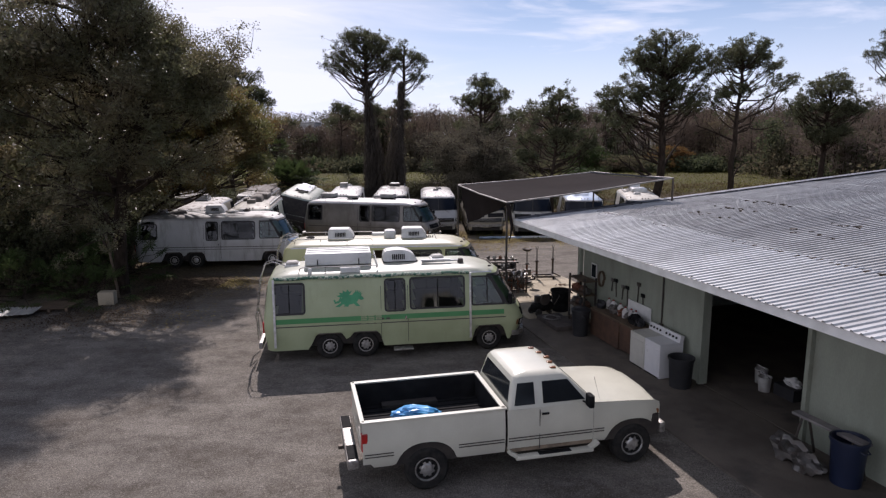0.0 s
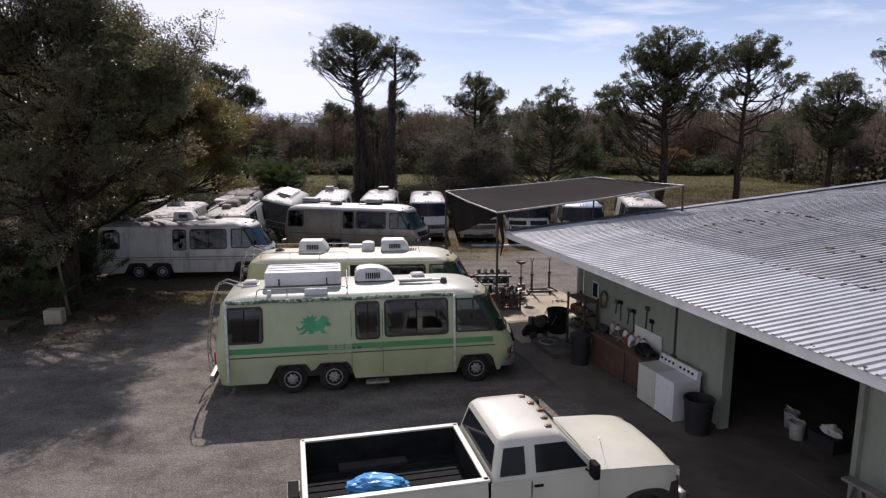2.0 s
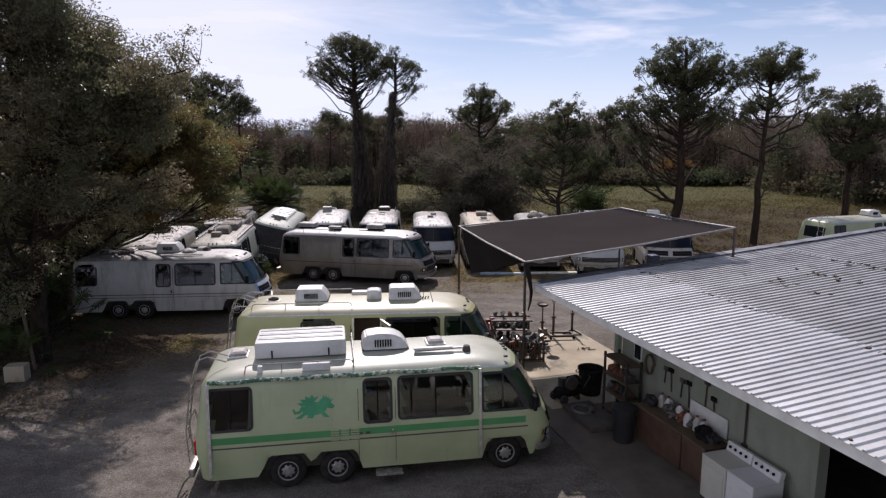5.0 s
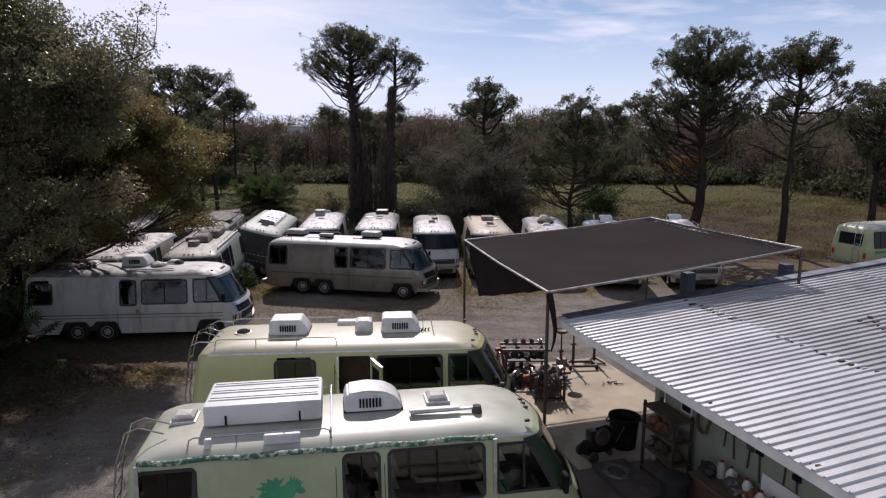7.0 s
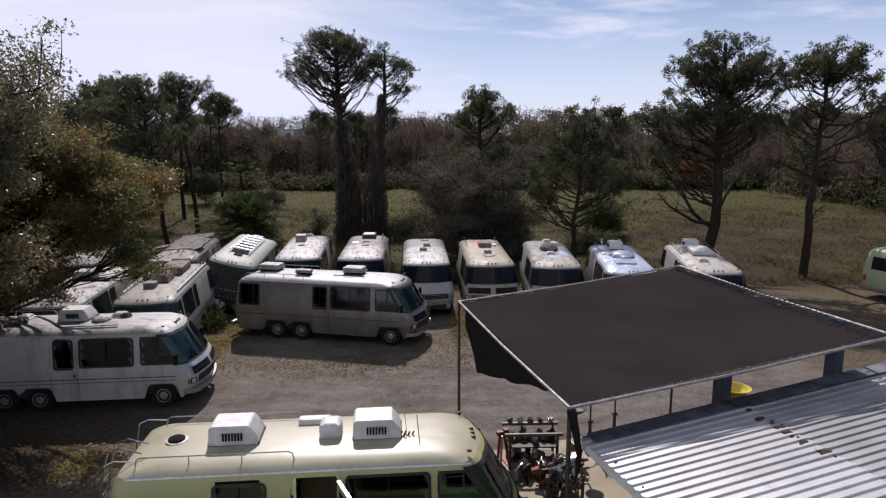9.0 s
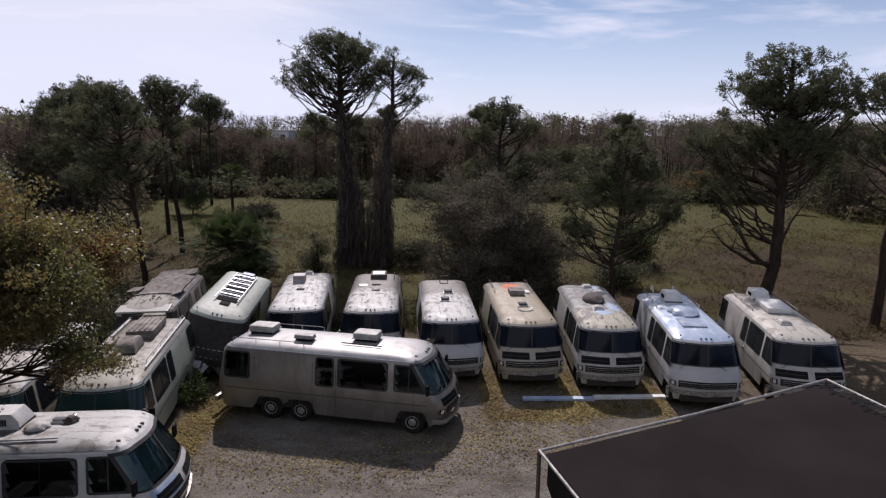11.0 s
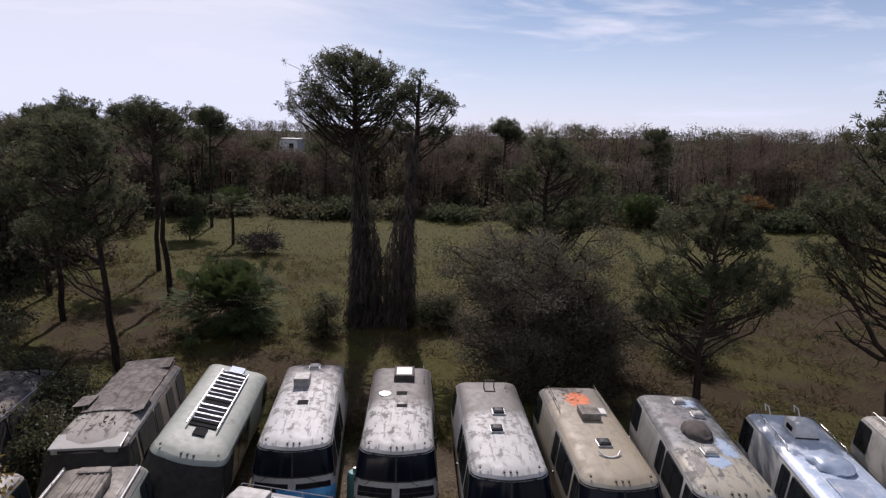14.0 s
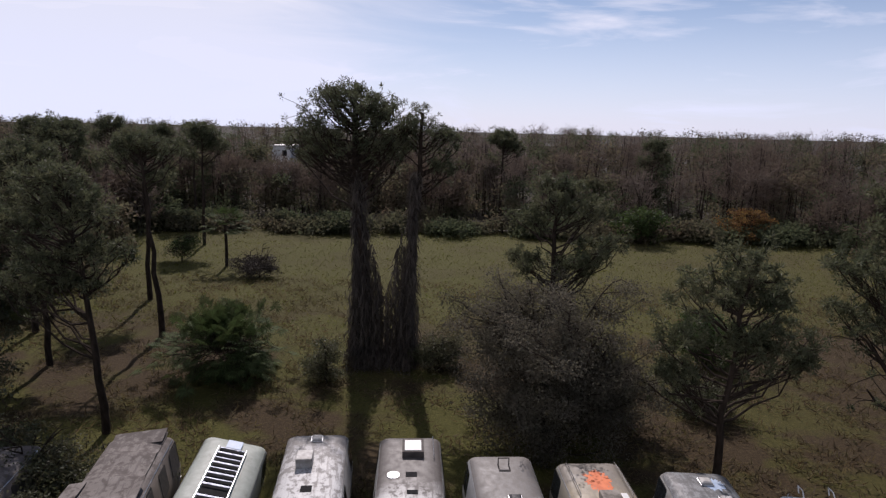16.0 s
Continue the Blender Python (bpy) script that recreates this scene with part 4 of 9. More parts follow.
def build_canopy():
    can = thing("shade_canopy", Matrix(), "black shade cloth laced to a pipe frame on posts", "canopy")
    n = 22
    bm = bmesh.new()
    ins = 0.05
    grid = []
    for i in range(n + 1):
        row = []
        for j in range(n + 1):
            u, v = ins * 0.2 + (1 - ins * 0.9) * i / n, ins * 0.25 + (1 - ins * 0.6) * j / n
            p = (SH[0] * (1 - u) + SH[3] * u) * (1 - v) + (SH[1] * (1 - u) + SH[2] * u) * v
            p = p + Vector((0, 0, -0.22 * math.sin(math.pi * u) * math.sin(math.pi * v) - 0.02 + 0.012 * noise.noise(p * 0.6)))
            row.append(bm.verts.new(p))
        grid.append(row)
    for a, b in zip(grid, grid[1:]):
        for k in range(n):
            bm.faces.new((a[k], a[k + 1], b[k + 1], b[k]))
    gq = bmesh.ops.extrude_face_region(bm, geom=list(bm.faces))
    bmesh.ops.translate(bm, vec=(0, 0, -0.008), verts=[v for v in gq["geom"] if isinstance(v, bmesh.types.BMVert)])
    part("cloth", bm, M["shade_cloth"], can, "black woven shade cloth", smooth=60)
    for a, b in zip(SH, SH[1:] + SH[:1]):
        part("frame_pipe", tube([a, (a + b) / 2 + Vector((0, 0, -0.04)), b], 0.027, 8), M["galv_pipe"], can, "galvanised frame pipe")
    # lacing between cloth and pipe on two sides
    for (i0, i1, m_) in ((3, 2, 46), (0, 3, 74)):
        a, b = SH[i0], SH[i1]
        mid = sum(SH, Vector()) / 4
        inw = (mid - (a + b) / 2)
        inw.z = 0
        inw.normalize()
        bm = bmesh.new()
        for k in range(m_):
            p = a.lerp(b, k / m_)
            q = a.lerp(b, (k + 0.5) / m_) + inw * (0.36 if i0 == 3 else 0.12) * (0.8 + 0.4 * ((k * 7) % 5) / 4) + Vector((0, 0, -0.03))
            r = a.lerp(b, (k + 1) / m_)
            add_tube(bm, [p, q], 0.008, 4)
            add_tube(bm, [q, r], 0.008, 4)
        part("lacing", bm, M["cord"], can, "zigzag cord lacing")
    for k, p in enumerate(SH):
        part("post", tube([(p.x, p.y, 0), (p.x, p.y, p.z)], 0.035, 8), M["dark_steel"], can, "steel post")
    # cloth hanging from the edge toward the yard
    bm = bmesh.new()
    a, b = SH[1] + Vector((0.05, 0, -0.03)), SH[0].lerp(SH[1], 0.04) + Vector((0.05, 0, -0.03))
    rows = []
    for i in range(25):
        u = i / 24
        top = a.lerp(b, u)
        drop = max(0.02, 1.68 * (1 - u / 0.98)) * min(1.0, 0.35 + u * 5)
        row = []
        for j in range(7):
            p = top + Vector((0.10 + 0.25 * u * j / 6 + 0.05 * math.sin(i * 0.9) * j / 6, 0.05 * math.sin(i * 1.3 + 1) * j / 6, -drop * j / 6))
            row.append(bm.verts.new(p))
        rows.append(row)
    for p, q in zip(rows, rows[1:]):
        for j in range(6):
            bm.faces.new((p[j], q[j], q[j + 1], p[j + 1]))
    gq = bmesh.ops.extrude_face_region(bm, geom=list(bm.faces))
    bmesh.ops.translate(bm, vec=(0.006, 0, 0), verts=[v for v in gq["geom"] if isinstance(v, bmesh.types.BMVert)])
    part("side_curtain", bm, M["shade_cloth"], can, "black cloth curtain hanging from the frame", smooth=60)


def hanging_cloth():
    pts = [(2.66, 15.0, 3.92), (2.74, 14.94, 3.55), (2.80, 14.97, 3.2), (2.78, 14.93, 2.95), (2.73, 14.95, 2.72)]
    ob = part("hanging_cloth", tube(pts, 0.075, 7, 0.015), M["shade_cloth"], smooth=60)
    tagged(ob, "twisted end of black cloth hanging from the canopy corner", "cloth")


build_canopy()
hanging_cloth()


# ---- trees ----
M["bark"] = material("bark", (0.050, 0.037, 0.028), (0.022, 0.016, 0.012), 0.95, 0, 7, 40, bump=0.8, spec=0.08, stretch=(1, 1, 0.3))
M["pine_needles"] = material("pine_needles", (0.058, 0.068, 0.038), (0.104, 0.106, 0.058), 0.6, 0, 0.6, 20, bump=0, spec=0.15, translucent=0.45, per=("island", 0.75, 1.3, 0.02))
M["oak_leaf"] = material("oak_leaf", (0.120, 0.122, 0.062), (0.165, 0.136, 0.076), 0.36, 0, 0.45, 20, (0.40, 0.62), bump=0, spec=0.5, translucent=0.5, per=("island", 0.7, 1.3, 0.02))
M["autumn_leaf"] = material("autumn_leaf", (0.120, 0.124, 0.046), (0.180, 0.112, 0.042), 0.42, 0, 0.55, 20, (0.42, 0.62), bump=0, spec=0.4, translucent=0.6, per=("island", 0.7, 1.3, 0.02))
M["grey_leaf"] = material("grey_twig_leaf", (0.074, 0.068, 0.050), (0.120, 0.106, 0.078), 0.8, 0, 0.5, 20, bump=0, spec=0.2, translucent=0.45, per=("island", 0.65, 1.4, 0.02))
M["rust_leaf"] = material("rust_leaf", (0.120, 0.066, 0.026), (0.170, 0.098, 0.036), 0.8, 0, 0.5, 20, bump=0, spec=0.15, translucent=0.45, per=("island", 0.65, 1.4, 0.02))
M["green_leaf"] = material("green_leaf", (0.030, 0.050, 0.013), (0.056, 0.080, 0.024), 0.6, 0, 0.5, 20, bump=0, spec=0.25, translucent=0.45, per=("island", 0.65, 1.4, 0.02))
M["vine"] = material("dead_vine", (0.052, 0.042, 0.034), (0.088, 0.071, 0.056), 0.9, 0, 0.6, 20, bump=0, translucent=0.1, per=("island", 0.5, 1.4, 0.01))
# woodland tones hold distance haze: lighter and greyer than the leaves themselves
M["wood_leaf"] = material("woodland_leaf_hazed", (0.066, 0.078, 0.042), (0.112, 0.090, 0.060), 0.85, 0, 0.09, 3, (0.42, 0.62), bump=0, spec=0.1, translucent=0.5, per=("island", 0.85, 1.18, 0.02))
M["wood_twig"] = material("woodland_twig_hazed", (0.135, 0.108, 0.090), (0.105, 0.078, 0.060), 0.9, 0, 0.06, 3, (0.40, 0.60), bump=0, spec=0.1, translucent=0.35, per=("island", 0.75, 1.25, 0.01))
M["under_leaf"] = material("undergrowth_leaf", (0.058, 0.066, 0.034), (0.100, 0.092, 0.050), 0.6, 0, 0.5, 20, bump=0, spec=0.3, translucent=0.45, per=("island", 0.65, 1.4, 0.025))
rng = np.random.default_rng(7)


def blades(points, length, width, up=0.0, seed=0, droop=None):
    """Vertices and faces of one small leaf at every point."""
    g = np.random.default_rng(seed)
    n = len(points)
    d = g.normal(size=(n, 3))
    d[:, 2] = d[:, 2] * (1 - abs(up)) + up
    if droop is not None:
        d = d + droop
    d /= np.linalg.norm(d, axis=1, keepdims=True)
    e = np.cross(d, g.normal(size=(n, 3)))
    e /= np.linalg.norm(e, axis=1, keepdims=True) + 1e-9
    L = length * g.uniform(0.6, 1.4, (n, 1))
    W = width * g.uniform(0.6, 1.4, (n, 1))
    p = np.asarray(points)
    v = np.stack([p + d * L * 0.12 - e * W * 0.5, p + d * L, p + d * L * 0.25 + e * W * 0.6], axis=1).reshape(-1, 3)
    return v, np.arange(3 * n).reshape(n, 3)


def np_mesh(name, v, f, mat, parent=None, label=""):
    me = bpy.data.meshes.new(name)
    me.from_pydata(np.round(v, 4).tolist(), [], f.tolist())
    me.materials.append(mat)
    ob = new(name, me)
    if parent:
        ob.parent = parent
    if label:
        tagged(ob, label)
    return ob


def wander(p, d, length, steps, bend, g, lift=0.0):
    """A crooked line of points."""
    pts = [np.array(p, float)]
    d = np.array(d, float)
    for k in range(steps):
        d = d + g.normal(size=3) * bend + np.array((0, 0, lift))
        d /= np.linalg.norm(d)
        pts.append(pts[-1] + d * length / steps)
    return pts


def pine(x, y, lobes, seed=1, lean=(0, 0), dens=1.0, label="tall slash pine with a bare trunk and tufted crown", r0=0.22, fine=1.0, forks=(), open_=0.5):
    """Bare trunk, crooked limbs that rise and fan into the lobes of the crown, round tufts of needles on the outer twigs.
    lobes: (dx, dy, z, radius, half height) from the foot; forks: heavy bare limbs (z, yaw, length, rise)."""
    g = np.random.default_rng(seed)
    t = thing("pine_tree", Matrix.Translation((x, y, 0)), label, "tree")
    h = max(l[2] + l[4] for l in lobes) - 0.6
    main = max(lobes, key=lambda l: l[2] + l[4])
    lean = (main[0], main[1]) if lean == (0, 0) else lean
    trunk = [np.array((lean[0] * (k / 9) ** 1.6 + 0.07 * g.normal() * (k > 0), lean[1] * (k / 9) ** 1.6, h * k / 9 - 0.1 * (k == 0))) for k in range(10)]
    bm = bmesh.new()
    add_tube(bm, trunk, r0, 9, r0 * 0.25)

    def on_trunk(z):
        u = min(max(z / h, 0.05), 0.98) * 9
        i = min(int(u), 8)
        return trunk[i] + (trunk[i + 1] - trunk[i]) * (u - i)

    heads = []
    for dx, dy, z, r, hz in lobes:
        c = np.array((dx, dy, z))
        n = max(7, int(6.5 * r * r))
        for k in range(n):
            # an aim point on the shell of the lobe, few of them inside
            a, w = 2.4 * k + g.uniform(-0.4, 0.4), g.uniform(-0.6, 1.0)
            q = math.sqrt(max(0.0, 1 - w * w)) ** 0.8
            aim = c + np.array((math.cos(a) * q * r, math.sin(a) * q * r, w * hz)) * (0.88 - (1 - open_) * g.random() ** 2.2)
            out = float(np.linalg.norm(aim[:2] - on_trunk(aim[2])[:2]))
            foot = on_trunk(max(min(aim[2] - out * g.uniform(0.45, 1.15), h * 0.96), h * 0.30))
            # the limb leaves nearly level, then turns up
            line = []
            for j in range(6):
                u = j / 5
                b = foot + (aim - foot) * u
                b[2] = foot[2] + (aim[2] - foot[2]) * (0.45 * u + 0.55 * u * u)
                line.append(b + g.normal(size=3) * 0.045 * out * (0 < j < 5))
            add_tube(bm, line, 0.028 + 0.012 * out, 5, 0.015)
            heads.append((aim, 1.0))
            for q2 in range(7):
                s_ = line[3 + q2 % 3]
                tip = s_ + (aim - s_) * g.uniform(0.2, 0.9) + g.normal(size=3) * np.array((0.34, 0.34, 0.24)) * (0.7 + 0.14 * r) + np.array((0, 0, 0.06))
                add_tube(bm, [s_, (s_ + tip) / 2 + g.normal(size=3) * 0.05, tip], 0.016, 4, 0.008, cap=False)
                heads.append((tip, g.uniform(0.7, 1.0)))
    for z, yaw, L, rise in forks:
        a = radians(yaw)
        ln = wander(on_trunk(z), (math.cos(a), math.sin(a), rise), L, 7, 0.16, g, 0.03)
        add_tube(bm, ln, r0 * 0.36, 7, 0.03)
        for k in range(6):
            tw = wander(ln[2 + k % 5], (math.cos(a) + g.normal() * 0.7, math.sin(a) + g.normal() * 0.7, g.uniform(-0.3, 0.8)), L * 0.35, 4, 0.25, g)
            add_tube(bm, tw, 0.03, 4, 0.010, cap=False)
            if g.random() < 0.45:
                heads.append((tw[-1], 0.8))
    part("trunk", bm, M["bark"], t, smooth=60)
    c = np.array([q[0] for q in heads])
    s_ = np.array([q[1] for q in heads])
    m_ = int(44 * dens)
    d = g.normal(size=(len(c) * m_, 3))
    d[:, 2] += 0.35
    d /= np.linalg.norm(d, axis=1, keepdims=True)
    rad = np.repeat(s_ * g.uniform(0.22, 0.36, len(c)), m_)[:, None] * fine
    p = np.repeat(c, m_, axis=0) + d * rad * g.uniform(0.05, 0.6, (len(d), 1))
    e = np.cross(d, g.normal(size=d.shape))
    e /= np.linalg.norm(e, axis=1, keepdims=True)
    L = rad * g.uniform(0.45, 0.8, (len(d), 1))
    W = 0.026 * fine * g.uniform(0.7, 1.4, (len(d), 1))
    v = np.stack([p - e * W, p + d * L, p + d * L * 0.3 + e * W], axis=1).reshape(-1, 3)
    np_mesh("crown", v, np.arange(len(v)).reshape(-1, 3), M["pine_needles"], t)
    return t


def broadleaf(x, y, h, spread, seed, mat="oak_leaf", leaf=0.16, count=26000, low=0.16, name="tree", label="broad tree with small dull green leaves", r0=0.28, trunks=1, gap=0.55, limbs=15, boughs=(), airy=None):
    """A forked tree: limbs that divide twice, leaves in loose clumps round their ends."""
    g = np.random.default_rng(seed)
    t = thing(name, Matrix.Translation((x, y, 0)), label, "tree" if h > 4 else "bush")
    bm = bmesh.new()
    ends = []
    for q in range(trunks):
        off = g.normal(size=2) * 0.35 * (trunks > 1)
        tr = wander((off[0], off[1], -0.1), (g.normal() * 0.08 + off[0] * 0.3, g.normal() * 0.08 + off[1] * 0.3, 1), h * 0.62, 6, 0.07, g, 0.05)
        add_tube(bm, tr, r0, 9, r0 * 0.45)
        for k in range(int(limbs / trunks) + 3):
            u = low + (1 - low) * g.random() ** 0.8
            i = min(int(u * 6), 5)
            p = tr[i] * (1 - (u * 6 - i)) + tr[i + 1] * (u * 6 - i)
            a = g.uniform(0, 2 * math.pi)
            up = g.uniform(0.05, 1.0) * (0.3 + 1.3 * u)
            L = spread * g.uniform(0.55, 1.0)
            ln = wander(p, (math.cos(a), math.sin(a), up), L, 5, 0.18, g, 0.04)
            add_tube(bm, ln, r0 * 0.32, 6, 0.025)
            ends.append(ln[-1])
            for j in range(6):
                s = ln[1 + j % 5]
                b = a + g.normal() * 0.9
                l2 = wander(s, (math.cos(b), math.sin(b), g.uniform(-0.25, 0.9)), spread * 0.42 * g.uniform(0.6, 1.2), 3, 0.25, g)
                add_tube(bm, l2, 0.03, 4, 0.008, cap=False)
                ends += [l2[-1], l2[-2]]
    for dx, dy, z, r in boughs:
        c = np.array((dx, dy, z))
        foot = np.array((0.1, 0.0, max(2.0, z - 0.45 * math.hypot(dx, dy))))
        ln = [foot + (c - foot) * k / 5 + g.normal(size=3) * 0.14 * (0 < k < 5) for k in range(6)]
        add_tube(bm, ln, r0 * 0.35, 6, 0.03)
        for k in range(int(16 * r * r)):
            q = g.normal(size=3)
            q = c + q / np.linalg.norm(q) * r * g.uniform(0.4, 1.0) * np.array((1, 1, 0.75))
            s_ = ln[int(g.integers(3, 6))]
            add_tube(bm, [s_, (s_ + q) / 2 + g.normal(size=3) * 0.1, q], 0.02, 4, 0.008, cap=False)
            ends += [q, (s_ + q) / 2 * 0.4 + q * 0.6]
    if airy:
        for e in [e for e in ends if e[2] > airy[0] - 1.0]:
            for j in range(3):
                d = np.array((g.normal() * 0.5, g.normal() * 0.5, g.uniform(0.3, 1.0)))
                q = e + d * g.uniform(0.4, 1.0)
                add_tube(bm, [e, (e + q) / 2 + g.normal(size=3) * 0.06, q], 0.014, 3, 0.005, cap=False)
                ends.append(q)
    part("trunk", bm, M["bark"], t, smooth=60)
    ends = np.array([e for e in ends if e[2] > h * low * 0.3])
    over = ends[:, 2] > h - 0.5
    ends[over, 2] = h - 0.5 - np.abs(g.normal(size=over.sum())) * 0.7
    per = max(8, int(count / len(ends)))
    pts = []
    for c in ends:
        m_ = int(per * g.uniform(0.3, 1.7))
        d = g.normal(size=(m_, 3))
        d /= np.linalg.norm(d, axis=1, keepdims=True)
        pts.append(c + d * g.random((m_, 1)) ** 0.42 * np.array((gap, gap, gap * 0.62)) * (1.2 if airy else 1.55) * g.uniform(0.6, 1.2))
    p = np.concatenate(pts)
    p = p[p[:, 2] > 0.12]
    if airy:
        p = p[g.random(len(p)) > airy[2] * np.clip((p[:, 2] - airy[0]) / (airy[1] - airy[0]), 0, 1)]
    v, f = blades(p, leaf, leaf * 0.5, 0.0, seed + 5, droop=np.array((0, 0, -0.25)))
    np_mesh("crown", v, f, M[mat], t)
    return t


def frond_palm(x, y, h, n, length, seed, name="palm", label="fan palm with drooping green fronds", stem=0.0, mat="palm_leaf", dome=0.0):
    """Fan leaves on arching stalks, each a ring of folded blades."""
    g = np.random.default_rng(seed)
    t = thing(name, Matrix.Translation((x, y, 0)), label, "palm")
    bm = bmesh.new()
    if stem:
        add_tube(bm, [(0, 0, -0.1), (0.05, 0, stem * 0.5), (0, 0.03, stem)], 0.16, 8, 0.13)
    vs, fs = [], []
    for k in range(n):
        a = g.uniform(0, 2 * math.pi)
        el = g.uniform(-0.3, 1.35)
        d = np.array((math.cos(a) * math.cos(el), math.sin(a) * math.cos(el), math.sin(el)))
        base = np.array((0, 0, stem if stem else 0.2)) + g.normal(size=3) * (0.25 if not stem else 0.08)
        L = length * g.uniform(0.6, 1.1)
        if dome:
            base = np.array((g.normal() * 0.8, g.normal() * 0.8, dome * g.uniform(0.55, 1.05)))
            el = g.uniform(-0.9, 1.45)
            d = np.array((math.cos(a) * math.cos(el), math.sin(a) * math.cos(el), math.sin(el)))
        tip = base + d * L + np.array((0, 0, -0.12 * L))
        tip[2] = max(tip[2], 0.15)
        add_tube(bm, [base, base + d * L * 0.5 + np.array((0, 0, 0.04 * L)), tip], 0.016, 4, 0.008, cap=False)
        side = np.cross(d, (0, 0, 1.0))
        side /= np.linalg.norm(side) + 1e-6
        up = np.cross(side, d)
        for j in range(15):
            b = -2.2 + 4.4 * j / 14
            q = d * math.cos(b) + side * math.sin(b) + up * 0.15
            q /= np.linalg.norm(q)
            ll = length * 0.34 * g.uniform(0.8, 1.1) * (1 - 0.12 * abs(b))
            mid, end = tip + q * ll * 0.6, tip + q * ll + np.array((0, 0, -0.25 * ll))
            w = np.cross(q, up) * 0.030 * length / 1.6
            i0 = len(vs)
            vs += [tip, mid - w, end, mid + w]
            fs.append([i0, i0 + 1, i0 + 2, i0 + 3])
    tagged(part("stalk", bm, M["bark"], t, "leaf stalks"), kind="stuff")
    np_mesh("fronds", np.array(vs), np.array(fs), M[mat], t)
    return t


M["palm_leaf"] = material("palm_leaf", (0.036, 0.054, 0.018), (0.062, 0.082, 0.030), 0.7, 0, 0.8, 20, bump=0, spec=0.08, translucent=0.3, per=("island", 0.7, 1.4, 0.015))


def plant_trees():
    # the grove on the yard's west side
    for i, (x, y, h, s, c, lf) in enumerate([(-12.3, 18.4, 13.4, 4.1, 330000, 0.088), (-15.6, 24.5, 12.5, 4.0, 70000, 0.14), (-18.6, 30.8, 8.5, 3.0, 36000, 0.14), (-18.5, 17.0, 14.5, 5.2, 36000, 0.2), (-20.0, 27.0, 12.5, 4.8, 30000, 0.18), (-22.5, 35.0, 9.5, 4.2, 20000, 0.18), (-24.0, 20.0, 13.0, 5.0, 24000, 0.2)]):
        broadleaf(x, y, h, s, 11 + i, "oak_leaf", lf, c, low=0.18, limbs=30, gap=0.36 if i == 0 else 0.46, boughs=((3.2, -0.2, 8.7, 1.2), (4.3, -0.3, 7.2, 1.1), (4.3, -0.5, 5.8, 0.9), (2.0, 0.6, 9.7, 1.2), (1.2, -0.6, 10.8, 1.2), (3.2, 0.4, 7.4, 1.3), (0.2, -0.8, 11.4, 1.4), (-2.0, -1.0, 11.2, 1.4), (-3.8, -0.8, 9.6, 1.5), (1.6, -1.6, 9.8, 1.6), (-1.0, -2.2, 8.6, 1.7), (2.4, -1.6, 7.0, 1.5), (-3.4, -2.0, 7.0, 1.7), (3.0, -1.4, 5.2, 1.3), (0.6, -2.4, 5.4, 1.4), (2.4, -0.3, 11.9, 1.1), (0.8, -0.8, 12.2, 1.3), (3.4, -1.0, 8.0, 1.1)) if i == 0 else (), airy=(8.4, 11.4, 0.50) if i == 0 else None)
    broadleaf(-15.2, 25.8, 8.9, 1.4, 19, "autumn_leaf", 0.088, 150000, low=0.45, limbs=6, gap=0.36, r0=0.20, label="leaning oak with yellow green and rust autumn leaves", boughs=((6.5, -3.7, 7.2, 0.9), (5.6, -3.4, 7.6, 0.8), (7.0, -3.9, 6.1, 0.9), (6.3, -3.0, 5.6, 1.1), (7.1, -2.6, 4.9, 0.9), (5.2, -2.4, 6.4, 1.2), (6.4, -1.2, 6.2, 1.0), (6.8, -1.6, 4.3, 0.8), (5.2, -1.2, 5.2, 1.1), (2.2, -1.6, 4.4, 1.2), (3.6, -1.4, 4.6, 1.1), (0.8, -1.8, 4.8, 1.2), (2.6, -1.2, 6.0, 1.3), (4.2, -2.4, 5.0, 1.0), (3.7, -2.8, 4.5, 1.2), (5.2, -4.1, 4.7, 1.0), (4.8, -3.0, 4.0, 0.9), (2.8, -2.4, 4.0, 1.0)), airy=(6.5, 8.5, 0.4))
    for i, (x, y, h, s) in enumerate([(-16.5, 19.5, 3.2, 1.8), (-19.5, 21.5, 3.6, 2.0), (-15.8, 22.0, 2.6, 1.3), (-21.5, 24.5, 4.0, 2.2), (-18.2, 31.5, 3.4, 2.0), (-17.0, 39.5, 3.0, 1.8), (-20.5, 41.0, 4.4, 2.6), (-24.5, 38.0, 5.0, 3.0), (-14.5, 35.8, 2.9, 1.3), (-17.6, 37.0, 3.4, 1.9), (-14.2, 39.6, 2.4, 1.6), (-19.0, 34.6, 3.2, 1.8)]):
        broadleaf(x, y, h, s, 61 + i, "under_leaf", 0.14, 12000, low=0.04, trunks=3, r0=0.06, name="shrub", label="dense dark undergrowth shrub", gap=0.4)
    for i, (x, y, L) in enumerate([(-12.7, 17.2, 1.5), (-14.0, 17.6, 1.6), (-15.6, 17.0, 1.7), (-13.4, 21.0, 1.9), (-14.2, 19.9, 1.6), (-16.8, 16.0, 1.5)]):
        frond_palm(x, y, 1.5, 26, L, 81 + i, name="palmetto", label="low palmetto with stiff fan leaves")
    # twin pines, hung with dead vines
    old = "tall old pine wrapped in dead vines"
    pine(-7.8, 54.4, [(-0.7, 0, 13.2, 3.2, 2.3), (-2.9, 0.2, 12.3, 1.8, 1.4), (1.4, -0.3, 12.9, 1.9, 1.8), (-0.4, 0.3, 14.2, 1.9, 1.2)], 21, (-0.5, 0), 0.62, old, 0.40, 0.95, open_=0.8)
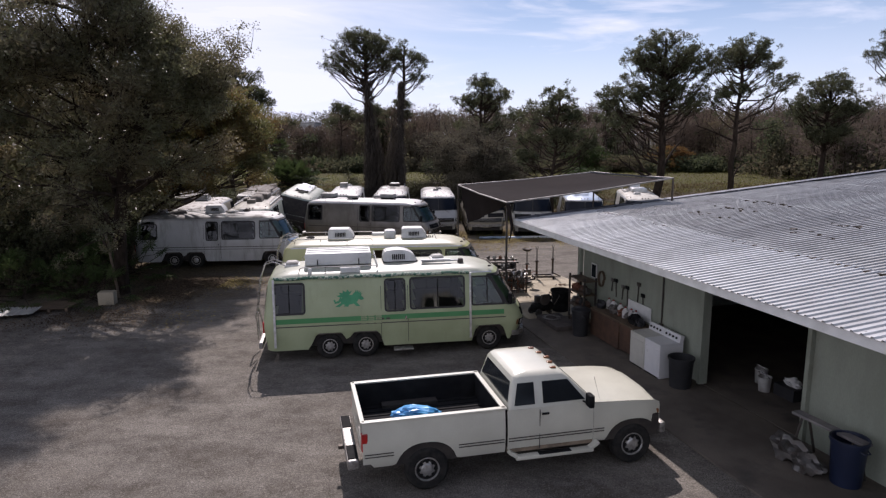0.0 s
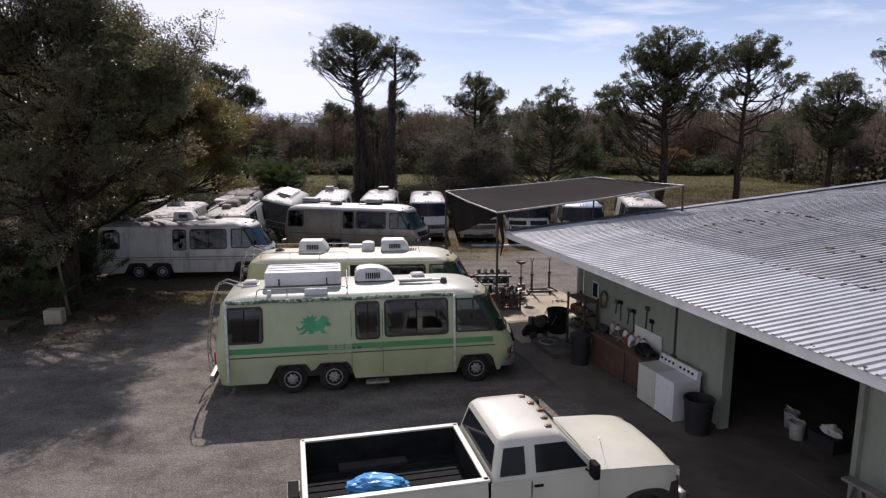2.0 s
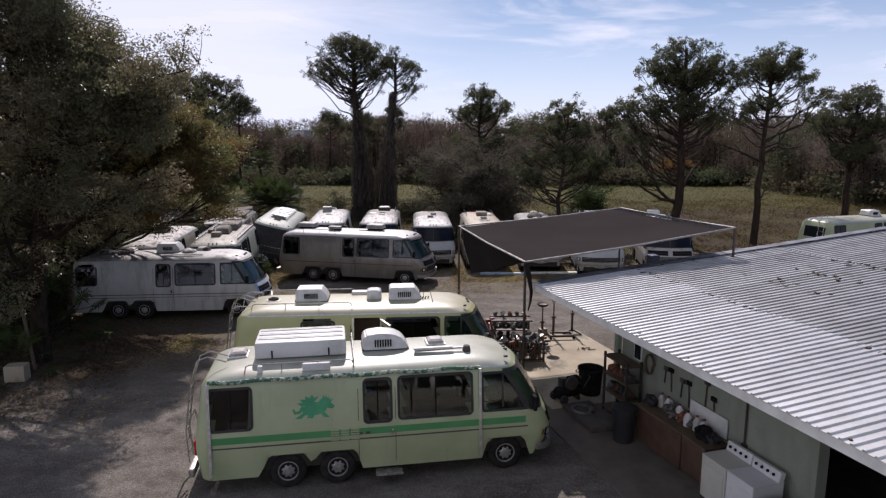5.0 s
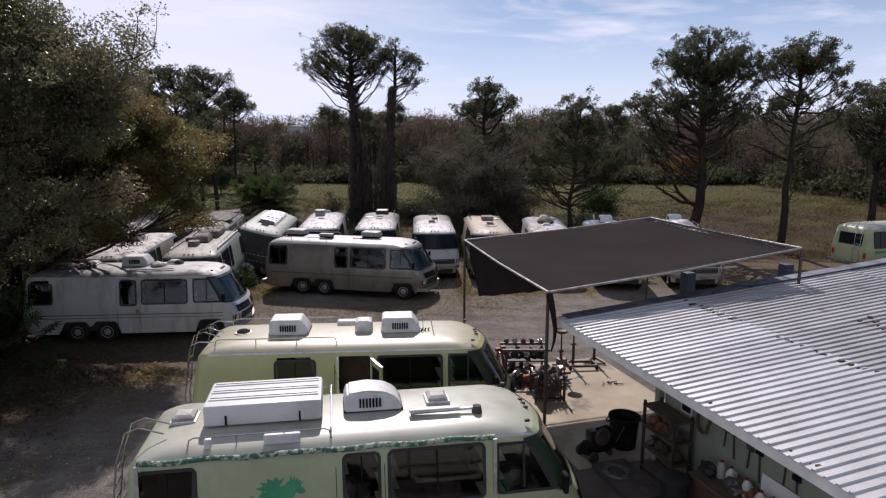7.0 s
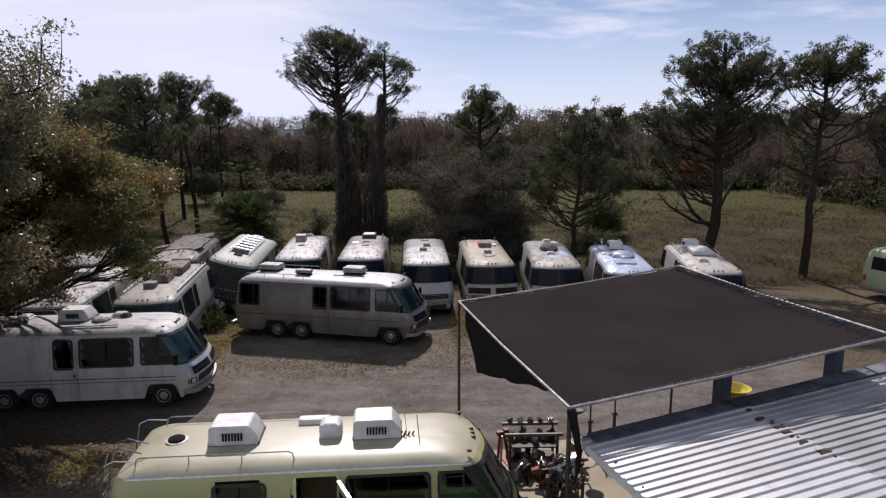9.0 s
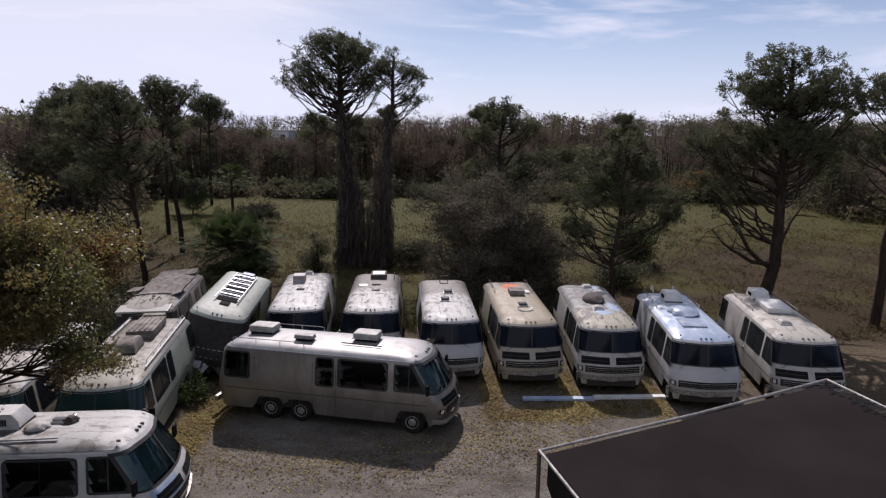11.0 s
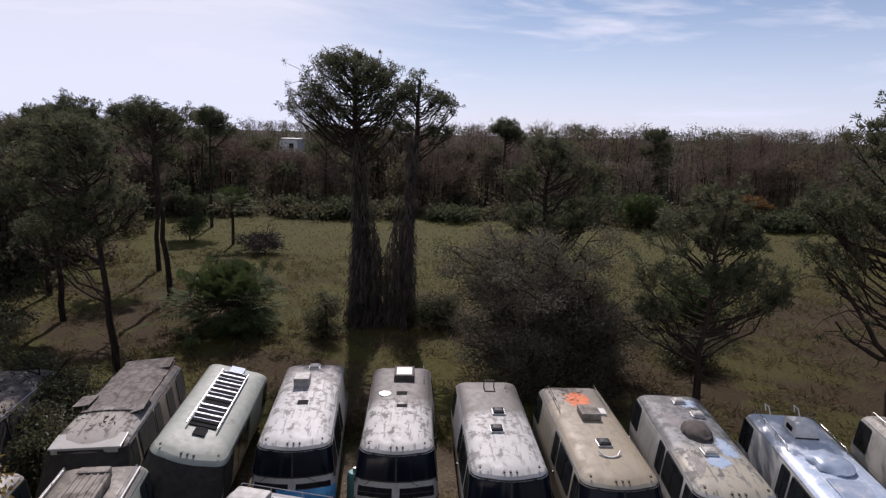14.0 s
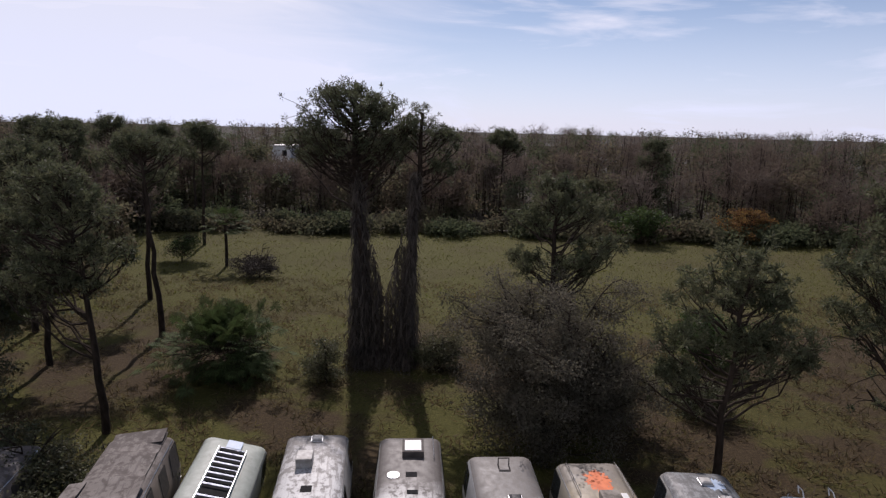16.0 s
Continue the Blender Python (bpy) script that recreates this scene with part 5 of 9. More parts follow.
    pine(-5.3, 54.8, [(0.9, 0, 13.4, 1.5, 1.2), (2.0, 0.2, 12.4, 1.0, 0.8), (-0.3, 0.2, 12.6, 0.8, 0.9), (1.9, -0.3, 11.2, 0.7, 0.35)], 22, (0.7, 0), 0.66, old, 0.32, 0.95, open_=0.7)
    pine(-20.9, 57.9, [(-0.9, 0, 12.0, 1.5, 0.7), (0.9, 0.2, 11.7, 1.1, 0.7), (-2.0, 0, 11.5, 0.8, 0.5)], 23, (-0.8, 0), 0.75, r0=0.2, open_=0.75)
    pine(-17.6, 45.3, [(-1.6, 0, 10.6, 1.6, 1.0), (-0.4, 0.3, 9.6, 1.5, 0.9), (-2.9, 0, 9.4, 1.5, 0.9), (0.5, 0, 8.0, 1.3, 0.6), (-2.0, 0.4, 7.8, 1.5, 0.7), (-3.4, 0, 6.6, 1.2, 0.6), (-0.6, 0, 6.6, 1.0, 0.4)], 24, (-1.0, 0), 0.8, r0=0.18)
    pine(7.5, 42.6, [(0.2, 0, 8.2, 1.4, 1.2), (-1.0, 0, 7.5, 1.3, 1.0), (1.4, 0.4, 7.2, 1.2, 0.9), (2.2, 0.5, 5.6, 1.5, 1.0), (-1.9, 0.3, 5.9, 1.1, 0.5), (0.5, -0.8, 6.0, 1.2, 0.5), (-2.1, 0, 4.6, 0.9, 0.4)], 25, (0.3, 0), 1.0, r0=0.17, forks=[(2.4, 160, 3.0, 0.45), (3.4, 195, 2.4, 0.35), (3.6, 20, 1.6, 0.6)])
    pine(15.3, 42.4, [(0.2, 0, 11.7, 2.4, 1.6), (-1.5, 0.3, 10.7, 1.9, 1.4), (1.8, 0, 10.4, 1.9, 1.3), (-3.1, -0.4, 8.8, 1.8, 0.8), (1.7, 0.8, 8.5, 1.7, 0.7), (-0.3, -1.2, 9.0, 1.5, 0.7), (-3.2, 0.4, 6.9, 1.3, 0.5)], 26, (-0.1, 0), 1.0, "large pine with forked heavy limbs", 0.35, forks=[(2.6, 172, 5.5, 0.55), (2.9, 200, 4.5, 0.25), (3.6, 30, 3.5, 0.4)], open_=0.7)
    pine(20.0, 41.4, [(0.6, 0, 11.5, 1.9, 1.0), (-0.9, 0.2, 11.0, 1.4, 0.9), (1.8, 0.2, 10.8, 1.3, 0.8), (3.4, 0.3, 9.7, 0.9, 0.6), (0.2, 0.5, 9.2, 1.2, 0.5), (-1.5, 0, 8.6, 0.9, 0.4)], 27, (0.4, 0), 0.95, r0=0.25, forks=[(5.5, 175, 3.5, 0.5), (6.0, 20, 3.0, 0.6), (2.6, 40, 2.2, 0.7)], open_=0.75)
    pine(2.2, 52.0, [(0.2, 0, 9.9, 1.6, 1.3), (1.7, 0.2, 9.2, 1.4, 0.9), (-1.3, 0.2, 8.8, 1.2, 0.8), (2.8, 0.4, 7.3, 1.4, 0.9), (1.2, 0, 6.4, 1.4, 0.7), (-1.6, 0, 6.6, 1.2, 0.6)], 28, (0.2, 0), 0.9, r0=0.24)
    pine(3.6, 112.0, [(0, 0, 11.6, 2.4, 1.4), (1.6, 0.4, 10.6, 1.6, 1.0)], 29, (0.2, 0), 0.7, r0=0.25, fine=1.6)
    pine(-25.5, 66.0, [(0.2, 0, 11.4, 1.9, 1.1), (-1.4, 0.2, 10.5, 1.3, 0.8), (0.9, 0, 9.2, 1.4, 0.7)], 37, (0.3, 0), 0.7, r0=0.2, fine=1.2)
    pine(-29.0, 58.0, [(0.5, 0, 10.9, 2.0, 1.2), (-1.5, 0.2, 9.8, 1.6, 0.8), (1.2, 0, 8.6, 1.6, 0.8), (-0.8, 0, 7.2, 1.8, 0.8)], 38, (0.5, 0), 0.7, r0=0.2, fine=1.2)
    pine(-24.6, 52.5, [(0.2, 0, 9.4, 1.8, 1.2), (-1.4, 0.2, 7.8, 1.8, 1.0), (1.3, 0, 7.4, 1.6, 0.8), (0, 0.2, 5.6, 1.9, 0.9)], 53, (0.2, 0), 0.7, r0=0.18, fine=1.2)
    pine(-34.0, 70.0, [(0.3, 0, 11.8, 2.2, 1.4), (1.8, 0.2, 10.0, 1.8, 1.0), (-1.6, 0, 9.4, 1.8, 1.0), (0.4, 0, 7.6, 2.0, 1.0)], 54, (0.3, 0), 0.7, r0=0.22, fine=1.3)
    for k, (px_, py_, top) in enumerate([(-37.4, 104.0, 13.0), (-47.7, 103.0, 13.7), (-42.5, 106.0, 12.6), (-54.0, 104.0, 13.2), (-30.0, 88.0, 12.9), (-12.0, 118.0, 12.8), (-22.0, 110.0, 11.6), (-61.0, 108.0, 13.4), (26.0, 116.0, 12.0), (-17.0, 113.0, 11.4)]):
        pine(px_, py_, [(0.3, 0, top - 1.1, 1.9, 1.1), (1.7 * (-1) ** k, 0.3, top - 2.4, 1.3, 0.8), (-1.4 * (-1) ** k, 0, top - 3.0, 1.1, 0.6)], 110 + k, (0.3, 0), 0.5, r0=0.2, fine=1.7)
    pine(33.0, 54.0, [(0.2, 0, 10.0, 2.2, 1.4), (-2.0, 0.3, 8.4, 2.0, 1.2), (2.0, 0, 8.0, 2.0, 1.2), (0, 0, 6.0, 2.4, 1.2)], 30, (0.2, 0), 0.8, r0=0.3, fine=1.1)
    pine(44.0, 62.0, [(0, 0, 15.6, 2.0, 1.2), (-2.2, 0.3, 14.0, 1.3, 0.8), (1.5, 0, 12.9, 1.6, 0.8), (-1.0, 0, 11.2, 1.0, 0.4)], 39, (0.2, 0), 0.8, r0=0.3, fine=1.2, open_=0.7)
    # oak scrub, shrubs, palms
    broadleaf(-10.2, 31.2, 1.5, 0.7, 71, "green_leaf", 0.09, 5000, low=0.04, trunks=4, r0=0.02, name="shrub", label="green shrub growing up through a wreck", gap=0.2)
    broadleaf(1.3, 45.6, 7.6, 3.5, 31, "grey_leaf", 0.115, 110000, low=0.04, trunks=6, r0=0.10, label="grey brown bushy oak with fine twigs", limbs=60, gap=0.55)
    broadleaf(-9.9, 51.6, 3.6, 1.0, 32, "under_leaf", 0.12, 7000, low=0.05, trunks=2, r0=0.08, name="shrub", label="dark shrub smothered in dead vines", gap=0.3)
    broadleaf(11.8, 56.0, 3.4, 2.2, 33, "green_leaf", 0.15, 12000, low=0.05, trunks=3, r0=0.09, name="shrub", label="green scrub bush in the field", gap=0.4)
    for i, (x, y, h) in enumerate([(-3.6, 53.4, 2.2), (4.8, 48.6, 2.4), (9.6, 49.0, 1.9)]):
        broadleaf(x, y, h, 1.5, 131 + i, "under_leaf", 0.12, 9000, low=0.04, trunks=3, r0=0.05, name="shrub", label="dark tangled shrub at the edge of the field", gap=0.36)
    broadleaf(-27.0, 47.0, 6.5, 3.6, 35, "under_leaf", 0.18, 16000, low=0.08, trunks=3, r0=0.12, label="scrub oak at the field's edge")
    broadleaf(-33.0, 52.0, 8.0, 4.0, 40, "under_leaf", 0.2, 16000, low=0.08, trunks=2, r0=0.14, label="scrub oak at the field's edge")
    broadleaf(-20.0, 74.0, 2.2, 1.8, 41, "vine", 0.15, 6000, low=0.03, trunks=3, r0=0.05, name="shrub", label="low brown shrub in the field", gap=0.35)
    broadleaf(-29.0, 80.0, 2.8, 1.6, 42, "green_leaf", 0.15, 3500, low=0.15, trunks=2, r0=0.06, name="shrub", label="small open green shrub", gap=0.35)
    broadleaf(19.6, 97.0, 4.6, 3.6, 45, "green_leaf", 0.30, 5000, low=0.05, trunks=4, r0=0.07, name="shrub", label="pale green bush at the edge of the woods", gap=0.4)
    broadleaf(33.3, 98.5, 4.4, 3.4, 46, "rust_leaf", 0.30, 5000, low=0.05, trunks=4, r0=0.07, name="shrub", label="rust brown autumn bush at the edge of the woods", gap=0.4)
    frond_palm(-14.8, 51.9, 3.2, 420, 1.9, 43, name="palm_clump", label="large clump of shiny green fan palm", dome=2.2)
    frond_palm(-24.0, 78.0, 5.5, 46, 1.9, 44, label="small fan palm on a bare trunk", stem=3.9)


plant_trees()


def vines():
    """Dead vines that hang straight down round the twin pines and between them."""
    g = np.random.default_rng(5)
    n = 60000
    h = 11.0 * g.random(n) ** 1.35
    which = g.random(n)
    spread = 0.16 + 0.22 * np.clip(1 - h / 6.0, 0, 1)
    cx = np.where(which < 0.36, -7.8 - 0.3 * (h / 11) ** 1.6, np.where(which < 0.62, -5.35 + 0.4 * (h / 11) ** 1.6, -6.6))
    x = cx + g.normal(size=n) * np.where(which < 0.36, spread, np.where(which < 0.62, spread * 0.8, 0.66))
    keep = (which < 0.62) | (h < 6.0 + 1.8 * np.sin(x * 3.1))
    keep &= (h < 7.0) | (g.random(n) < 0.55)
    y = 54.5 + g.normal(size=n) * (0.2 + 0.45 * np.clip(1 - h / 7, 0, 1))
    strand = np.sin(x * 15 + 3 * np.sin(x * 5)) > -0.45
    keep &= strand | (h < 1.2)
    keep &= (which < 0.62) | (g.random(n) < 0.35)
    p = np.stack([x, y, h], 1)[keep]
    v, f = blades(p, 0.75, 0.055, 0, 6, droop=np.array((0, 0, -4.5)))
    v[:, 2] = np.maximum(v[:, 2], 0.0)
    ob = np_mesh("vine_curtain", v, f, M["vine"])
    tagged(ob, "dead grey vines hanging round two pine trunks", "vine", kind="stuff")


vines()


def far_woods():
    """The belt of woodland beyond the field: bare grey-brown crowns of fine upright twigs, and evergreen ones of leaf clumps."""
    g = np.random.default_rng(77)
    stems = bmesh.new()
    spots = []
    for k in range(330):
        y = g.uniform(106, 128)
        spots.append((g.uniform(-1, 1) * (40 + y * 0.75), y, g.uniform(5.5, 9.2) if y < 113 else g.uniform(8.4, 12.2)))
    for k in range(330):
        y = g.uniform(128, 168)
        spots.append((g.uniform(-1, 1) * (40 + y * 0.75), y, g.uniform(9.4, 12.6)))
    for k in range(430):
        y = g.uniform(168, 245)
        spots.append((g.uniform(-1, 1) * (40 + y * 0.75), y, g.uniform(12.2, 14.0)))
    for k in range(170):
        y = g.uniform(56, 108)
        spots.append((-30 - (y - 50) * 0.22 - 45 * g.random() ** 1.3, y, g.uniform(5.5, 11)))
    for k in range(120):
        y = g.uniform(52, 108)
        spots.append((44 - (y - 52) * 0.05 + 50 * g.random() ** 1.2, y, g.uniform(5.0, 9.5)))
    for k in range(90):
        spots.append((g.uniform(-62, 62), g.uniform(97.5, 101.2), g.uniform(0.7, 2.2)))
    leafy, twiggy = [], []
    for x, y, h in spots:
        if abs(x + 0.252 * y - 0.7) < 3.0 and 104 < y < 150:
            h = min(h, 7.4)
        if x > 0 and y > 104:
            h += 0.8 * min(1.0, x / 25)
        r = g.uniform(1.3, 2.6)
        bare = g.random() < 0.5 and h > 3
        for q in range(3 if bare else 1):
            ox = g.normal() * 0.8 * (q > 0)
            add_tube(stems, [(x + ox, y, 0), (x + ox + g.normal() * 0.3, y, h * 0.55), (x + ox * 1.3 + g.normal() * 0.5, y, h * 0.92)], 0.11, 4, 0.03, cap=False)
        k = 1.0 if y < 128 else 0.6 if y < 168 else 0.42
        n = int(g.integers(12, 20))
        cs = np.stack([g.normal(size=n) * r * 0.5, g.normal(size=n) * r * 0.5, h * (0.22 + 0.70 * g.random(n) ** 0.7)], 1)
        low = np.stack([g.normal(size=5) * r * 0.9, g.normal(size=5) * r * 0.6, min(2.4, h) * g.random(5)], 1)
        for i, c in enumerate(np.concatenate([cs, low])):
            pts = np.array((x, y, 0)) + c + g.normal(size=(max(4, int(46 * k)), 3)) * (0.62, 0.62, 0.42)
            (twiggy if bare and i < n else leafy).append(pts)
    p = np.concatenate(leafy)
    p = p[p[:, 2] > 0.05]
    v, f = blades(p, 0.40, 0.30, 0.1, 78)
    ob = np_mesh("woodland", v, f, M["wood_leaf"])
    tagged(ob, "dense mixed brown and green winter woodland beyond the field", "woodland", kind="stuff")
    p = np.concatenate(twiggy)
    p = p[p[:, 2] > 0.05]
    v, f = blades(p, 1.05, 0.085, 0.72, 79)
    np_mesh("twigs", v, f, M["wood_twig"], ob, "bare grey-brown winter twigs")
    part("stem", stems, M["bark"], ob, "bare woodland stems")
    wall = thing("white_building", Matrix.Translation((-36.6, 147.0, 0)), "small far white building among the trees", "building")
    part("wall", box((0, 0, 4.35), (3.6, 6.0, 8.7), 0.05), M["white_trim"], wall)
    part("roof", box((0, 0, 8.8), (4.0, 6.4, 0.2), 0.03), M["roof_old"], wall, "flat grey roof edge")
    part("window", box((0.6, -3.01, 7.4), (0.9, 0.06, 1.1)), M["glass"], wall, "dark window")


far_woods()


def rough_grass():
    """Tufts of tall dry grass and weeds between the parked row and the mown field."""
    g = np.random.default_rng(9)
    n = 120000
    x, y = g.uniform(-42, 48, n), 39.5 + 34 * g.random(n) ** 1.25
    clump = np.sin(x * 0.9 + 1.3 * np.sin(y * 0.5)) * np.sin(y * 0.8 + np.sin(x * 0.6)) + 0.5 * np.sin(x * 2.3 + y * 1.7)
    keep = (clump > g.uniform(-0.8, 0.9, n))
    x, y = x[keep], y[keep]
    p = np.stack([x, y, np.zeros(len(x)) + 0.02], 1)
    v, f = blades(p, 0.42, 0.045, 0.62, 10)
    ob = np_mesh("rough_grass", v, f, M["dry_grass"])
    tagged(ob, "rough brown grass and weeds", "grass", kind="stuff")
    n = 22000
    x, y = g.uniform(-45, 50, n), 60 + 42 * g.random(n)
    v, f = blades(np.stack([x, y, np.zeros(n)], 1), 0.30, 0.07, 0.5, 12)
    ob = np_mesh("field_grass", v, f, M["field_grass"])
    tagged(ob, "short green field grass", "grass", kind="stuff")
    # weeds and leaves along the rows of motorhomes
    n = 16000
    x, y = g.uniform(-19, 13, n), g.uniform(31.5, 41.5, n)
    gap_ = np.abs(np.sin((x + 0.6) * math.pi / 2.95)) < 0.55
    keep = gap_ | (y > 39.5)
    v, f = blades(np.stack([x[keep], y[keep], np.zeros(keep.sum())], 1), 0.22, 0.03, 0.6, 13)
    ob = np_mesh("weeds", v, f, M["field_grass"])
    tagged(ob, "weeds growing between the parked motorhomes", "weeds", kind="stuff")


M["dry_grass"] = material("dry_grass", (0.105, 0.070, 0.038), (0.075, 0.062, 0.026), 0.9, 0, 0.12, 3, bump=0, translucent=0.45, per=("island", 0.5, 1.5, 0.02))
M["field_grass"] = material("field_grass", (0.082, 0.088, 0.018), (0.112, 0.104, 0.026), 0.9, 0, 0.15, 3, bump=0, translucent=0.5, per=("island", 0.6, 1.5, 0.02))
rough_grass()


def lane():
    """The pale track along the edge of the wood."""
    bm = bmesh.new()
    rows = []
    for i in range(41):
        x = -70 + 140 * i / 40
        y = 102.2 + 0.5 * math.sin(x * 0.08)
        rows.append([bm.verts.new((x, y + dy, 0.16 + 0.03 * math.sin(x))) for dy in (-0.5, 0.5)])
    for a, b in zip(rows, rows[1:]):
        bm.faces.new((a[0], b[0], b[1], a[1]))
    ob = part("track", bm, M["sand"])
    tagged(ob, "pale sandy track at the wood's edge", "road", kind="structure")


M["sand"] = material("pale_sand", (0.085, 0.074, 0.054), (0.055, 0.050, 0.032), 0.95, 0, 0.7, 20)
lane()


M["litter_leaf"] = material("dead_leaf", (0.240, 0.185, 0.070), (0.130, 0.092, 0.044), 0.9, 0, 0.5, 20, bump=0, spec=0.15, translucent=0.2, per=("island", 0.45, 1.6, 0.02))
M["brown_leaf"] = material("brown_dead_leaf", (0.130, 0.092, 0.058), (0.070, 0.050, 0.034), 0.9, 0, 0.5, 20, bump=0, spec=0.15, translucent=0.2, per=("island", 0.45, 1.6, 0.02))
M["debris"] = material("rotting_leaf_debris", (0.030, 0.022, 0.016), (0.06, 0.042, 0.028), 0.95, 0, 5, 30)


def leaf_litter():
    """Dead leaves blown into drifts between the rows and along the edges of the yard."""
    g = np.random.default_rng(91)
    pts = []
    for x, y, rx, ry, n in ((-8.6, 28.4, 0.55, 2.6, 8000), (-8.4, 31.0, 0.6, 1.8, 4000), (2.2, 30.8, 1.6, 0.6, 2200), (4.6, 31.4, 1.5, 0.6, 2200), (0.9, 32.4, 0.35, 2.2, 2600), (3.7, 33.0, 0.35, 2.4, 2400), (6.6, 32.6, 0.35, 2.2, 2000), (-2.2, 34.0, 0.4, 2.4, 2200), (-5.2, 34.5, 0.4, 2.0, 1600), (-9.9, 20.2, 2.2, 1.0, 6000), (-10.6, 18.0, 1.3, 1.3, 4000), (1.0, 29.0, 3.6, 1.5, 2200), (-11.5, 15.2, 3.0, 1.8, 3500), (-4.0, 27.5, 5.0, 1.6, 2500), (3.4, 8.2, 1.0, 0.5, 250)):
        q = g.normal(size=(n, 2)) * (rx * 0.55, ry * 0.55)
        pts.append(np.concatenate([q + (x, y), g.uniform(0.004, 0.03, (n, 1))], 1))
    every = np.concatenate(pts)
    under = (every[:, 0] < -8.9) & (every[:, 1] < 24)
    for p, mat, label in ((every[~under], "litter_leaf", "drifts of yellow dead leaves on the gravel"), (every[under], "brown_leaf", "brown dead leaves below the trees")):
        n = len(p)
        a = g.uniform(0, 2 * math.pi, n)
        d = np.stack([np.cos(a), np.sin(a), g.normal(size=n) * 0.25], 1)
        e = np.stack([-np.sin(a), np.cos(a), g.normal(size=n) * 0.25], 1)
        L, W = g.uniform(0.05, 0.10, (n, 1)), g.uniform(0.02, 0.04, (n, 1))
        v = np.stack([p - e * W, p + d * L, p + d * L * 0.4 + e * W], axis=1).reshape(-1, 3)
        v[:, 2] = np.maximum(v[:, 2], 0.002)
        tagged(np_mesh("leaf_litter", v, np.arange(3 * n).reshape(n, 3), M[mat]), label, "leaves", kind="stuff")


leaf_litter()


def roof_debris():
    """Twigs and rotting leaves caught at the sheets' overlap and along the gable edge."""
    g = np.random.default_rng(92)
    bm = bmesh.new()

    def clod(x, y, r):
        z = EAVE_Z + SLOPE * y + 0.035
        add_box(bm, (x, y, z), (r * g.uniform(0.8, 2.2), r * g.uniform(0.6, 1.2), r * 0.5), Matrix.Rotation(g.uniform(0, 3), 4, "Z"))
    for k in range(360):
        x = LEN * g.random()
        if math.sin(x * 1.9) + math.sin(x * 0.7 + 1) > g.uniform(-1.2, 1.6):
            clod(x, 2.74 + g.normal() * 0.035, g.uniform(0.03, 0.09))
    for k in range(170):
        clod(abs(g.normal()) * 0.05 + 0.03, 0.3 + 16 * g.random(), g.uniform(0.03, 0.10))
    for k in range(90):
        x, y = g.normal() * 0.5 + g.choice((3.2, 7.5, 12.0)), g.normal() * 0.12 + g.choice((4.6, 5.8, 7.1))
        clod(x, y, g.uniform(0.03, 0.09))
    for k in range(40):
        clod(LEN * g.random(), 0.02 + 0.05 * g.random(), g.uniform(0.02, 0.04))
    ob = part("roof_debris", bm, M["debris"])
    ob.matrix_world = BU
    tagged(ob, "dark rotting leaves and twigs on the metal roof", "debris", kind="stuff")


roof_debris()


# ---- pickup truck ----
M["truck_white"] = material("old_white_paint", (0.56, 0.55, 0.46), (0.49, 0.48, 0.40), 0.32, 0, 1.5, 40, bump=0.02, grain=0.06, coat=0.4, stain=(0.42, 0.37, 0.28), stain_at=(0.66, 0.8))
M["bed_liner"] = material("black_bed_liner", (0.010, 0.010, 0.011), (0.018, 0.018, 0.019), 0.85, 0, 4, spec=0.1)
M["blue_tarp"] = material("blue_tarp", (0.03, 0.19, 0.46), (0.08, 0.38, 0.66), 0.3, 0, 3, 30, bump=0.3)


M["rocker"] = material("muddy_sill", (0.26, 0.20, 0.14), (0.15, 0.115, 0.08), 0.8, 0, 6)


